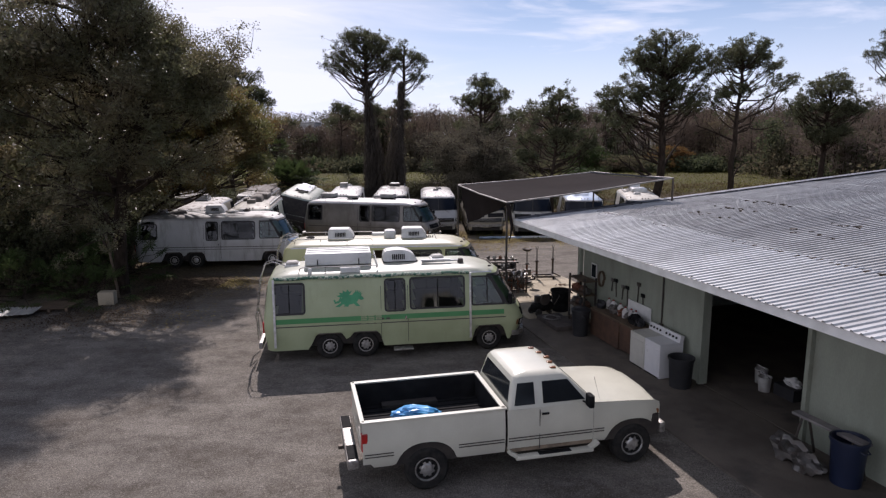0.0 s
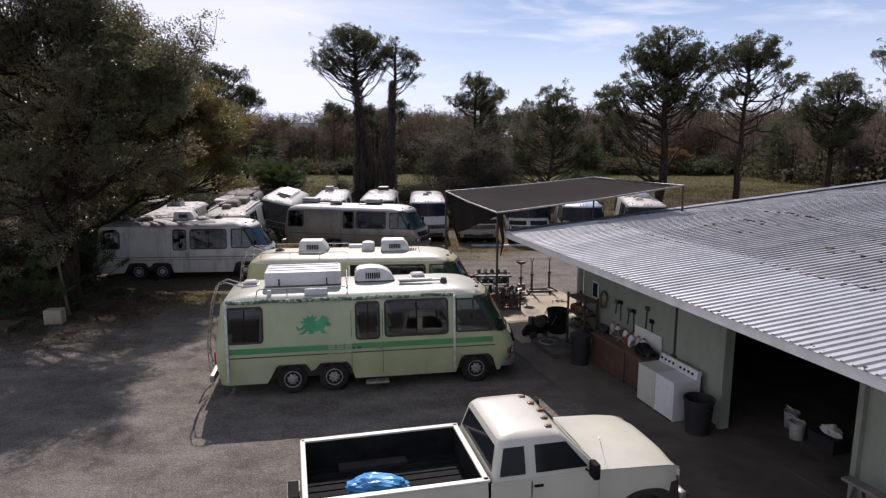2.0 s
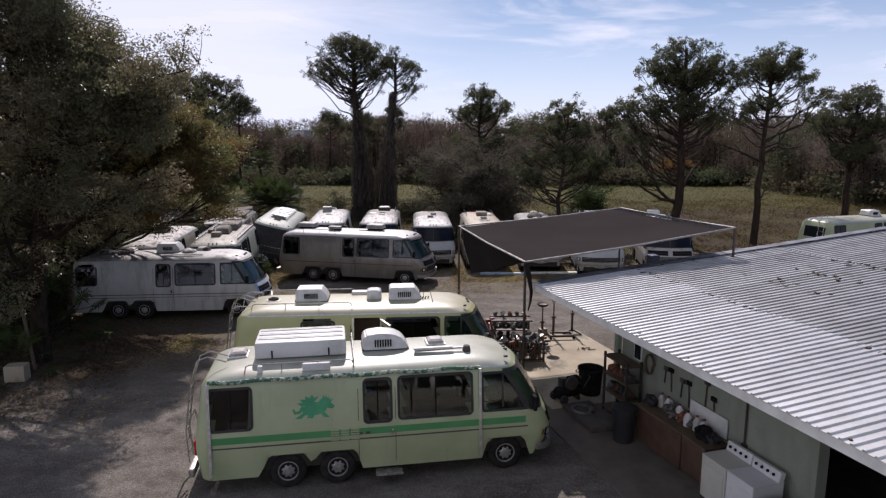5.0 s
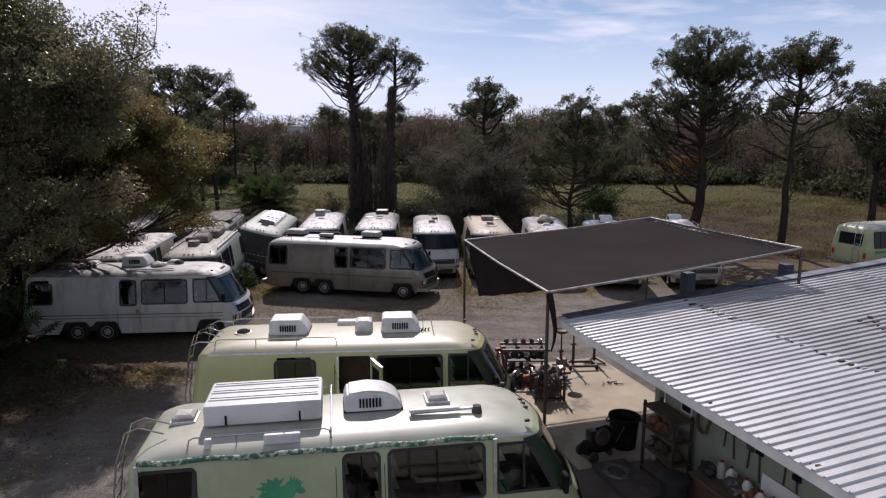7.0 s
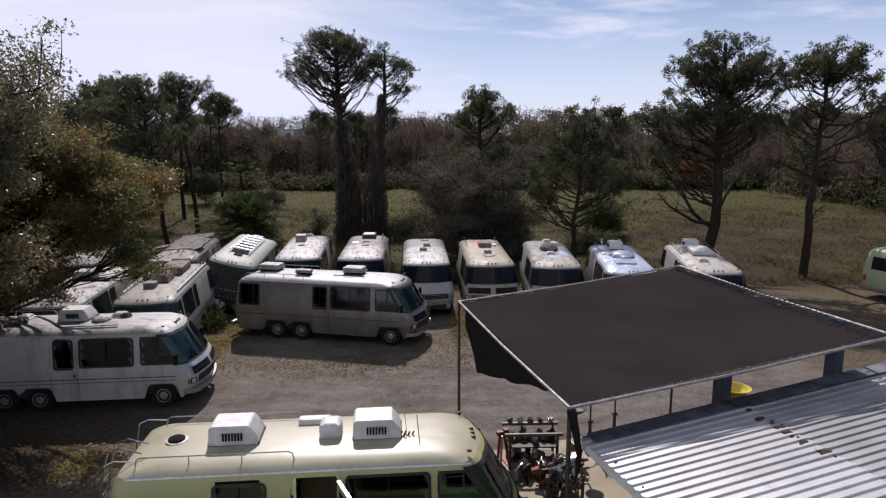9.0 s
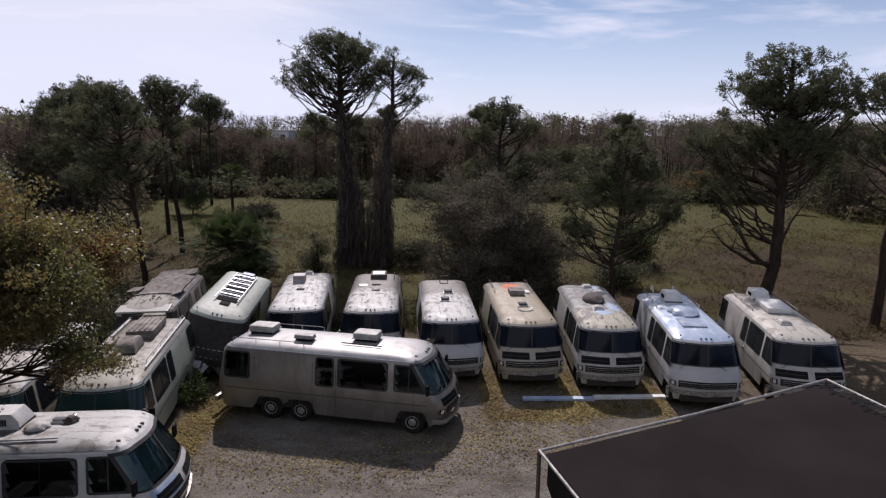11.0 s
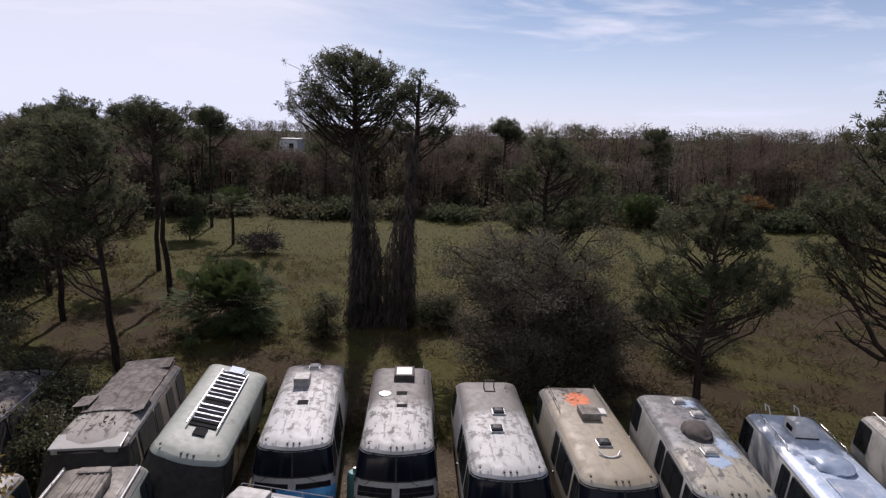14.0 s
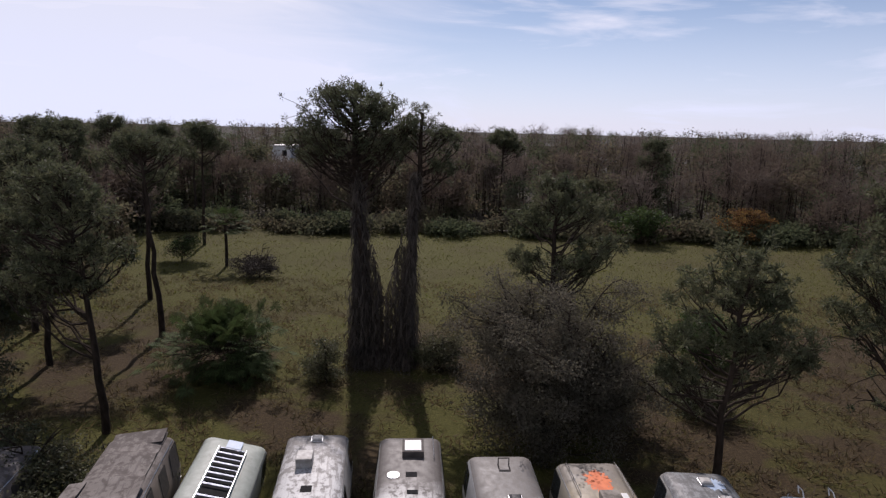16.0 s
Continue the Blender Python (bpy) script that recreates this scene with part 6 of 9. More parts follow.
def build_truck():
    yaw = math.atan2(5.76 - 4.69, 4.51 - 0.71)
    rot = Matrix.Rotation(yaw, 4, "Z")
    o = Vector((0.71, 4.69, 0)) - rot @ Vector((-1.97, -0.86, 0))
    tk = thing("pickup_truck", Matrix.Translation(o) @ rot, "old white extended-cab pickup truck with open bed", "truck")
    paint = M["truck_white"]
    hw = 0.975

    def low(x):
        z = 0.52
        if x > 2.35:
            z = 0.62
        if x < -2.9:
            z = 0.60
        for c in (-1.97, 1.97):
            d = abs(x - c)
            if d < 0.56:
                z = max(z, 0.40 + 0.50 * (1 - (d / 0.56) ** 2.4) ** 0.5)
        return z

    def high(x):
        return lerp([(-3.1, 1.34), (-0.52, 1.34), (-0.50, 1.30), (1.15, 1.30), (1.25, 1.28), (2.0, 1.24), (2.45, 1.19), (2.58, 1.12)], x)

    def bulge(z):
        return lerp([(0.5, -0.05), (0.62, -0.01), (0.95, 0.0), (1.05, -0.012), (1.34, -0.045)], z)

    def side(x0, x1, s, n):
        bm = bmesh.new()
        cols = []
        for i in range(n + 1):
            x = x0 + (x1 - x0) * i / n
            taper = -0.10 * max(0, (x - 2.0) / 0.58) ** 2
            zs = np.linspace(low(x), high(x), 9)
            cols.append([bm.verts.new((x, s * (hw + bulge(z) + taper), z)) for z in zs])
        for a, b in zip(cols, cols[1:]):
            for k in range(8):
                bm.faces.new((a[k], b[k], b[k + 1], a[k + 1]))
        return bm

    for s in (-1, 1):
        part("bed_side", side(-3.08, -0.54, s, 40), paint, tk, "white bed side panel", smooth=30)
        part("cab_side", side(-0.50, 1.16, s, 12), paint, tk, "white cab side", smooth=30)
        part("front_wing", side(1.165, 2.56, s, 34), paint, tk, "white front wing", smooth=30)
        part("bed_rail", box((-1.80, s * 0.90, 1.345), (2.58, 0.10, 0.035), 0.012), paint, tk)
        part("bed_wall", box((-1.80, s * 0.845, 1.08), (2.50, 0.02, 0.50)), M["bed_liner"], tk, "black bed liner wall")
        for z in (0.78, 0.73):
            for x0, x1 in ((-3.05, -2.55), (-1.40, -0.56), (-0.48, 1.14), (1.18, 1.38)):
                part("pinstripe", box(((x0 + x1) / 2, s * (hw + 0.001), z), (x1 - x0, 0.006, 0.018)), M["dark_steel"], tk, "dark pinstripe")
        ss = part("side_step", box((0.38, s * 1.02, 0.43), (1.50, 0.14, 0.07), 0.02), paint, tk, "white moulded side step", smooth=40)
        part("tread", box((0.38, s * 1.03, 0.468), (0.62, 0.11, 0.012)), M["black_plastic"], ss, "black tread")
        for x, k in ((-0.40, -1), (1.16, 1)):
            part("step_end", box((x, s * 1.0, 0.49), (0.22, 0.12, 0.07), 0.02, Matrix.Rotation(k * -0.6, 4, "Y")), paint, ss)
        part("rocker_panel", box((0.33, s * 0.925, 0.55), (1.66, 0.05, 0.10), 0.01), M["rocker"], tk, "mud-brown lower sill")
        wheel(tk, -1.97, s * 0.86, 0.39, s, 0.395, 0.25, "alloy", 8, 0.84)
        wheel(tk, 1.97, s * 0.86, 0.39, s, 0.395, 0.25, "alloy", 8, 0.84)
        part("tail_light", box((-3.045, s * 0.915, 1.00), (0.11, 0.11, 0.32), 0.02), M["red_lens"], tk, "red tail light")
        a = part("mirror_arm", tube([(0.95, s * 0.95, 1.34), (0.98, s * 1.16, 1.38)], 0.018, 6), M["black_plastic"], tk)
        part("mirror", box((0.98, s * 1.16, 1.44), (0.10, 0.20, 0.24), 0.03), M["black_plastic"], a, "black door mirror")
        part("door_handle", box((0.22, s * 0.955, 1.18), (0.14, 0.03, 0.035), 0.008), M["black_plastic"], tk)
        part("door_seam", box((0.11, s * (hw - 0.010), 0.90), (0.012, 0.012, 0.74)), M["rubber"], tk)
    part("bed_floor", box((-1.80, 0, 0.85), (2.52, 1.68, 0.04)), M["bed_liner"], tk, "black ribbed bed floor")
    bm = bmesh.new()
    for k in range(9):
        add_box(bm, (-1.80, -0.72 + 0.18 * k, 0.877), (2.45, 0.07, 0.018))
    part("bed_ribs", bm, M["black_plastic"], tk)
    part("bed_front", box((-0.57, 0, 1.09), (0.05, 1.86, 0.50), 0.01), M["bed_liner"], tk, "front wall of the bed")
    part("bed_rail", box((-0.56, 0, 1.345), (0.09, 1.86, 0.035), 0.012), paint, tk)
    tg = part("tailgate", box((-3.07, 0, 1.06), (0.07, 1.66, 0.54), 0.02), paint, tk, "closed white tailgate")
    part("bed_rail", box((-3.07, 0, 1.345), (0.08, 1.86, 0.035), 0.012), paint, tg)
    rb = part("rear_bumper", box((-3.24, 0, 0.60), (0.20, 1.84, 0.18), 0.03), M["dull_chrome"], tk, "rear step bumper")
    for y in (-0.62, 0.62):
        part("step_pad", box((-3.24, y, 0.695), (0.17, 0.50, 0.02), 0.005), M["black_plastic"], rb, "black rubber step pad")
    part("tow_hitch", box((-3.36, 0, 0.50), (0.16, 0.07, 0.07), 0.01), M["dark_steel"], rb)
    part("front_bumper", box((2.62, 0, 0.62), (0.14, 1.86, 0.22), 0.05), M["dull_chrome"], tk, "chrome front bumper")
    part("grille", box((2.565, 0, 0.93), (0.05, 1.05, 0.26), 0.01), M["black_plastic"], tk, "black grille")
    for s in (-1, 1):
        part("headlight", box((2.55, s * 0.70, 0.93), (0.06, 0.32, 0.20), 0.02), M["lens"], tk, "headlight")
        part("turn_signal", box((2.50, s * 0.86, 0.90), (0.10, 0.08, 0.24), 0.02), M["amber"], tk, "amber corner lamp")
    # bonnet
    bm = bmesh.new()
    rows = []
    for i in range(15):
        x = 1.14 + (2.56 - 1.14) * i / 14
        z0 = high(x)
        row = []
        for j in range(13):
            v = -1 + 2 * j / 12
            w = (hw - 0.05) * (1 - 0.07 * max(0, (x - 1.9) / 0.66) ** 2)
            crown = 0.06 * (1 - abs(v) ** 3) + 0.02 * (abs(v) < 0.62)
            nose = -0.07 * max(0, (i - 12) / 2) ** 2
            row.append(bm.verts.new((x, v * w, z0 + crown + nose)))
        rows.append(row)
    for a, b in zip(rows, rows[1:]):
        for k in range(12):
            bm.faces.new((a[k], b[k], b[k + 1], a[k + 1]))
    part("bonnet", bm, paint, tk, "white bonnet", smooth=40)
    part("nose", box((2.53, 0, 0.90), (0.06, 1.80, 0.42), 0.03), paint, tk)

    # greenhouse
    def rect_ring(z, x0, x1, w, r, n=5):
        pts = []
        for cx, cy, a0 in ((x1 - r, -w + r, -90), (x1 - r, w - r, 0), (x0 + r, w - r, 90), (x0 + r, -w + r, 180)):
            for k in range(n):
                a = radians(a0 + 90 * k / (n - 1))
                pts.append((cx + r * math.cos(a), cy + r * math.sin(a), z))
        return pts

    bm = bmesh.new()
    lv = [(1.29, -0.48, 1.22, 0.925, 0.05), (1.33, -0.47, 1.17, 0.915, 0.06), (1.78, -0.36, 0.72, 0.79, 0.09), (1.84, -0.33, 0.64, 0.745, 0.12)]
    rings = [[bm.verts.new(p) for p in rect_ring(*q)] for q in lv]
    for a, b in zip(rings, rings[1:]):
        for k in range(len(a)):
            j = (k + 1) % len(a)
            bm.faces.new((a[k], a[j], b[j], b[k]))
    part("cab_frame", bm, paint, tk, smooth=30)
    bm = bmesh.new()
    lv = [(1.83, -0.34, 0.66, 0.755, 0.12), (1.87, -0.30, 0.60, 0.72, 0.14), (1.89, -0.18, 0.45, 0.58, 0.2), (1.90, 0.0, 0.3, 0.3, 0.1)]
    rings = [[bm.verts.new(p) for p in rect_ring(*q)] for q in lv]
    for a, b in zip(rings, rings[1:]):
        for k in range(len(a)):
            j = (k + 1) % len(a)
            bm.faces.new((a[k], a[j], b[j], b[k]))
    bm.faces.new(rings[-1])
    part("cab_roof", bm, paint, tk, "white cab roof", smooth=50)
    for k in range(5):
        part("clearance_light", box((0.60 - 0.05 * abs(k - 2), -0.56 + 0.28 * k, 1.885), (0.11, 0.07, 0.05), 0.018), M["amber"], tk, "amber roof light")

    def pane(pts, n_out, mat, label):
        bm = bmesh.new()
        f = bm.faces.new([bm.verts.new(Vector(p) + Vector(n_out) * 0.008) for p in pts])
        g = bmesh.ops.extrude_face_region(bm, geom=[f])
        bmesh.ops.translate(bm, vec=Vector(n_out) * -0.02, verts=[v for v in g["geom"] if isinstance(v, bmesh.types.BMVert)])
        part("window", bm, M[mat], tk, label)

    def yy(z):
        return lerp([(1.33, 0.915), (1.78, 0.79)], z)
    for s in (-1, 1):
        n_ = (0, s * 0.96, 0.27)
        pane([(-0.36, s * yy(1.36), 1.36), (0.03, s * yy(1.36), 1.36), (0.03, s * yy(1.74), 1.74), (-0.28, s * yy(1.74), 1.74)], n_, "glass", "dark rear side window")
        pane([(0.19, s * yy(1.36), 1.36), (1.00, s * yy(1.36), 1.36), (0.68, s * yy(1.74), 1.74), (0.19, s * yy(1.74), 1.74)], n_, "glass", "dark door window")
    fx = lambda z: lerp([(1.33, 1.17), (1.78, 0.72)], z)
    rx = lambda z: lerp([(1.33, -0.47), (1.78, -0.36)], z)
    pane([(fx(1.36), -0.84, 1.36), (fx(1.36), 0.84, 1.36), (fx(1.76), 0.70, 1.76), (fx(1.76), -0.70, 1.76)], (0.7, 0, 0.7), "windshield", "windscreen")
    pane([(rx(1.40), -0.80, 1.40), (rx(1.40), 0.80, 1.40), (rx(1.74), 0.68, 1.74), (rx(1.74), -0.68, 1.74)], (-0.97, 0, 0.24), "glass", "rear cab window")
    # near-black boxes paint the shade under the truck and in its arches
    part("underbody", box((0, 0, 0.60), (5.2, 1.5, 0.28)), M["dark_void"], tk, "chassis box, near black for the shade below")
    for c in (-1.97, 1.97):
        for s in (-1, 1):
            part("wheel_well", box((c, s * 0.78, 0.72), (1.10, 0.30, 0.42)), M["dark_void"], tk)
    part("aerial", tube([(1.35, -0.80, 1.28), (1.20, -0.84, 1.75)], 0.004, 4), M["chrome"], tk, "thin radio aerial")
    # tarpaulin bundle in the bed
    bm = bmesh.new()
    bmesh.ops.create_icosphere(bm, subdivisions=4, radius=1.0)
    for v in bm.verts:
        c = v.co.copy()
        n_ = 0.16 * noise.noise(c * 1.5) + 0.20 * abs(noise.noise(Vector((c.x * 2.4, c.y * 5, c.z * 5)))) + 0.10 * abs(noise.noise(c * 8)) - 0.08
        fat = 1.0 - 0.35 * max(0.0, c.x) - 0.10 * max(0.0, -c.x)
        sq = lambda q: math.copysign(abs(q) ** 0.75, q)
        v.co = Vector((sq(c.x) * 0.46, sq(c.y) * 0.25 * fat, sq(c.z) * 0.23 * fat)) * (1 + n_)
        v.co.z = max(v.co.z, -0.17)
    tb = part("tarpaulin", bm, M["blue_tarp"], smooth=14)
    tb.matrix_world = Matrix.Translation(o) @ rot @ Matrix.Translation((-2.0, -0.36, 1.08)) @ Matrix.Rotation(-0.25, 4, "Z")
    tagged(tb, "crumpled shiny blue tarpaulin bundle in the truck bed", "tarpaulin")


build_truck()


# ---- the motorhomes ----
def roof_paint(name, front, rear, split, dirt, soft=0.9, amount=0.5, rough=0.6, metal=0.0):
    """A roof skin whose rear part has weathered to another tone, with a ragged border, long run-off streaks and specks of dirt."""
    m = bpy.data.materials.new(name)
    m.use_nodes = True
    nd, lk = m.node_tree.nodes, m.node_tree.links
    bsdf = nd["Principled BSDF"]
    co, sep = nd.new("ShaderNodeTexCoord"), nd.new("ShaderNodeSeparateXYZ")
    lk.new(co.outputs["Object"], sep.inputs["Vector"])

    def tex(scale, detail, rough_, stretch=(1, 1, 1)):
        mp, n = nd.new("ShaderNodeMapping"), nd.new("ShaderNodeTexNoise")
        mp.inputs["Scale"].default_value = stretch
        lk.new(co.outputs["Object"], mp.inputs["Vector"])
        lk.new(mp.outputs["Vector"], n.inputs["Vector"])
        n.inputs["Scale"].default_value, n.inputs["Detail"].default_value, n.inputs["Roughness"].default_value = scale, detail, rough_
        return n.outputs["Fac"]

    def span(v, a, b, lo=0.0, hi=1.0):
        r = nd.new("ShaderNodeMapRange")
        r.inputs["From Min"].default_value, r.inputs["From Max"].default_value = a, b
        r.inputs["To Min"].default_value, r.inputs["To Max"].default_value = lo, hi
        lk.new(v, r.inputs["Value"])
        return r.outputs["Result"]

    def mix(fac, a, b, mode="MIX"):
        n = nd.new("ShaderNodeMixRGB")
        n.blend_type = mode
        for k, v in (("Fac", fac), ("Color1", a), ("Color2", b)):
            if isinstance(v, tuple):
                n.inputs[k].default_value = (*v, 1)
            elif isinstance(v, float):
                n.inputs[k].default_value = v
            else:
                lk.new(v, n.inputs[k])
        return n.outputs["Color"]

    big, mid, fine = tex(0.9, 8, 0.62), tex(3.2, 8, 0.66), tex(26.0, 4, 0.7)
    run = tex(2.0, 7, 0.6, (0.5, 3.4, 1.0))
    border = nd.new("ShaderNodeMath")
    border.operation = "MULTIPLY_ADD"
    border.inputs[1].default_value = 2.6
    lk.new(big, border.inputs[0])
    lk.new(sep.outputs["X"], border.inputs[2])
    tone = mix(span(border.outputs["Value"], split + 1.3 + soft * 0.5, split + 1.3 - soft * 0.5), front, rear)

    def rearward(v, k):
        """Dirt gathers on the rear of the roof, where the leaves lie."""
        n = nd.new("ShaderNodeMath")
        n.operation = "MULTIPLY_ADD"
        n.inputs[1].default_value = -k
        lk.new(sep.outputs["X"], n.inputs[0])
        lk.new(v, n.inputs[2])
        return n.outputs["Value"]

    tone = mix(span(rearward(mid, 0.018), 0.50, 0.58, 0.0, min(1.0, amount * 1.3)), tone, dirt)
    tone = mix(span(rearward(run, 0.014), 0.53, 0.60, 0.0, amount), tone, dirt)
    tone = mix(span(rearward(fine, 0.012), 0.58, 0.64, 0.0, amount), tone, dirt)
    tone = mix(0.35, tone, fine, "OVERLAY")
    lk.new(tone, bsdf.inputs["Base Color"])
    lk.new(span(mid, 0.3, 0.7, max(0.05, rough - 0.12), min(1.0, rough + 0.15)), bsdf.inputs["Roughness"])
    bsdf.inputs["Metallic"].default_value = metal
    bp = nd.new("ShaderNodeBump")
    bp.inputs["Strength"].default_value, bp.inputs["Distance"].default_value = 0.12, 0.01
    lk.new(mid, bp.inputs["Height"])
    lk.new(bp.outputs["Normal"], bsdf.inputs["Normal"])
    return m


def paint(name, c1, c2, stain, at=(0.55, 0.75), rough=0.4, metal=0.0, sc=1.2, scale=1.2, streak=None):
    return material(name, c1, c2, rough, metal, scale, 45, bump=0.03, grain=0.08, stain=stain, stain_at=at, stain_scale=sc, streak=streak)


M["green_a"] = paint("pale_green_paint", (0.37, 0.415, 0.25), (0.31, 0.35, 0.205), (0.26, 0.27, 0.17), (0.58, 0.85), streak=(2.6, 2.6, 0.45))
M["roof_a"] = paint("cream_roof", (0.377, 0.389, 0.316), (0.320, 0.328, 0.262), (0.25, 0.245, 0.195), (0.50, 0.74))
M["green_stripe"] = paint("green_stripe", (0.05, 0.22, 0.08), (0.07, 0.26, 0.10), (0.10, 0.2, 0.1), (0.7, 0.9))
M["dark_stripe"] = paint("dark_stripe", (0.05, 0.045, 0.04), (0.08, 0.07, 0.06), (0.15, 0.13, 0.1), (0.7, 0.9))
M["yellow_b"] = paint("yellow_green_paint", (0.41, 0.405, 0.195), (0.35, 0.35, 0.165), (0.30, 0.29, 0.16), (0.60, 0.85), streak=(2.6, 2.6, 0.45))
M["roof_b"] = paint("yellow_cream_roof", (0.392, 0.376, 0.264), (0.336, 0.324, 0.224), (0.27, 0.245, 0.175), (0.52, 0.76))
M["white_w"] = paint("chalky_white", (0.42, 0.41, 0.385), (0.33, 0.32, 0.295), (0.17, 0.15, 0.13), (0.52, 0.78), streak=(2.6, 2.6, 0.45))
M["white_side"] = paint("faded_white_side", (0.50, 0.50, 0.485), (0.42, 0.415, 0.395), (0.24, 0.22, 0.19), (0.50, 0.74), streak=(2.6, 2.6, 0.45))
M["white_roof"] = roof_paint("patchy_white_roof", (0.399, 0.399, 0.387), (0.306, 0.302, 0.285), -1.0, (0.15, 0.135, 0.12), 1.5, 0.55)
M["silver_s"] = paint("faded_silver", (0.28, 0.262, 0.240), (0.20, 0.185, 0.165), (0.14, 0.115, 0.09), (0.52, 0.80), 0.33, 0.5, streak=(2.6, 2.6, 0.45))
M["roof_s"] = paint("silver_roof", (0.312, 0.312, 0.312), (0.250, 0.250, 0.250), (0.146, 0.139, 0.133), (0.50, 0.72), 0.46, 0.25)
M["roof_brown"] = paint("brown_mouldy_roof", (0.46, 0.45, 0.425), (0.26, 0.235, 0.205), (0.08, 0.065, 0.052), (0.50, 0.62), 0.7, 0, 2.6, scale=4.5)
M["cream_4"] = paint("cream_paint", (0.36, 0.33, 0.265), (0.30, 0.27, 0.21), (0.17, 0.145, 0.11), (0.55, 0.82), streak=(2.6, 2.6, 0.45))
M["blue_6"] = paint("pale_blue_roof", (0.33, 0.39, 0.48), (0.24, 0.30, 0.40), (0.50, 0.52, 0.55), (0.50, 0.62), 0.3, 0.1, 1.6, scale=3.0)
M["white_6"] = paint("gloss_white", (0.42, 0.42, 0.41), (0.34, 0.34, 0.335), (0.18, 0.17, 0.16), (0.60, 0.85), 0.32, streak=(2.6, 2.6, 0.45))
M["green_x"] = paint("faded_mint", (0.35, 0.38, 0.32), (0.29, 0.32, 0.265), (0.18, 0.175, 0.135), (0.52, 0.78), streak=(2.6, 2.6, 0.45))
M["mint_roof"] = paint("faded_mint_roof", (0.259, 0.284, 0.248), (0.216, 0.238, 0.205), (0.107, 0.102, 0.085), (0.58, 0.80), 0.6, 0, 2.6, scale=4.5)
M["pod_brown"] = material("weathered_brown_fibreglass", (0.24, 0.215, 0.185), (0.13, 0.11, 0.092), 0.8, 0, 3, 40, bump=0.2, stain=(0.06, 0.05, 0.04), stain_at=(0.5, 0.7), stain_scale=3)
M["grime"] = material("black_mould", (0.13, 0.115, 0.10), (0.26, 0.245, 0.22), 0.9, 0, 2.2, 30, (0.40, 0.62))
M["burnt"] = paint("rust_brown_shell", (0.22, 0.18, 0.15), (0.12, 0.10, 0.085), (0.34, 0.31, 0.28), (0.55, 0.8), 0.8, 0, 1.2, streak=(2.6, 2.6, 0.45))
M["orange"] = material("orange_primer", (0.62, 0.16, 0.05), (0.50, 0.12, 0.04), 0.7, 0, 4)


M["row_1"] = roof_paint("chalk_white_roof", (0.423, 0.423, 0.414), (0.199, 0.192, 0.183), -2.0, (0.122, 0.112, 0.101), 2.0, 0.62)
M["row_2"] = roof_paint("brown_and_white_roof", (0.369, 0.365, 0.351), (0.086, 0.076, 0.066), 0.0, (0.072, 0.061, 0.054), 0.8, 0.68)
M["row_3"] = roof_paint("grey_and_white_roof", (0.378, 0.378, 0.365), (0.113, 0.106, 0.099), -0.5, (0.108, 0.097, 0.086), 0.7, 0.58)
M["row_4"] = roof_paint("tan_weathered_roof", (0.253, 0.214, 0.146), (0.158, 0.139, 0.114), -1.9, (0.158, 0.135, 0.102), 0.8, 0.3)
M["row_5"] = roof_paint("cream_and_mould_roof", (0.299, 0.275, 0.214), (0.154, 0.162, 0.165), 0.6, (0.067, 0.067, 0.067), 1.0, 0.7)
M["row_6"] = roof_paint("silvered_blue_roof", (0.34, 0.42, 0.54), (0.40, 0.45, 0.52), -1.0, (0.58, 0.60, 0.62), 1.4, 0.45, 0.36, 0.1)
M["row_7"] = roof_paint("cream_stained_roof", (0.367, 0.352, 0.313), (0.266, 0.254, 0.226), -1.0, (0.166, 0.147, 0.120), 1.4, 0.60)
M["roof_mint"] = roof_paint("chalky_mint_grime_roof", (0.25, 0.235, 0.185), (0.19, 0.172, 0.14), 0.3, (0.10, 0.085, 0.07), 1.2, 0.6)
M["roof_shell"] = roof_paint("burnt_brown_roof", (0.297, 0.279, 0.252), (0.144, 0.126, 0.113), 0.9, (0.075, 0.062, 0.055), 0.6, 0.7, 0.85)


def at(x, y, yaw, roll=0, pitch=0, z=0):
    return Matrix.Translation((x, y, z)) @ Matrix.Rotation(radians(yaw), 4, "Z") @ Matrix.Rotation(radians(pitch), 4, "Y") @ Matrix.Rotation(radians(roll), 4, "X")


def by_markers(x, y, yaw, **k):
    """A pose from the place of the clearance lights over the windscreen."""
    a = radians(yaw)
    return at(x - 2.74 * math.cos(a), y - 2.74 * math.sin(a), yaw, **k)


two_stripes = [(-3.4, 2.95, 1.085, 1.225, M["green_stripe"], "green waist stripe"), (-3.4, 3.0, 0.985, 1.015, M["dark_stripe"], "thin dark stripe")]
mh_a = motorhome(at(-0.70, 12.62, 11.7), "pale green motorhome with green waist stripe and white roof pod", M["green_a"], M["roof_a"], two_stripes, acs=[(0.10, 0.1, "round")], vents=[(-2.98, 0.1, "grey_plastic"), (1.22, 0.1, "grey_plastic")], rails=[(-2.75, -0.6, -0.86), (-2.75, -0.6, 0.86)], ladder=True, hollow=True)
mh_b = motorhome(at(-1.53, 17.06, 6.6), "yellow-green motorhome with cream roof and open entry door", M["yellow_b"], M["roof_b"], [(-3.4, 2.9, 0.955, 0.985, M["dark_stripe"], "thin dark stripe")], wins="b", acs=[(-1.65, 0.0, "box"), (0.95, 0.0, "box")], vents=[], rails=[(-3.2, -0.5, -0.82), (-3.2, -0.5, 0.82)], ladder=True, hollow=True, doorway=(-0.46, 0.26))
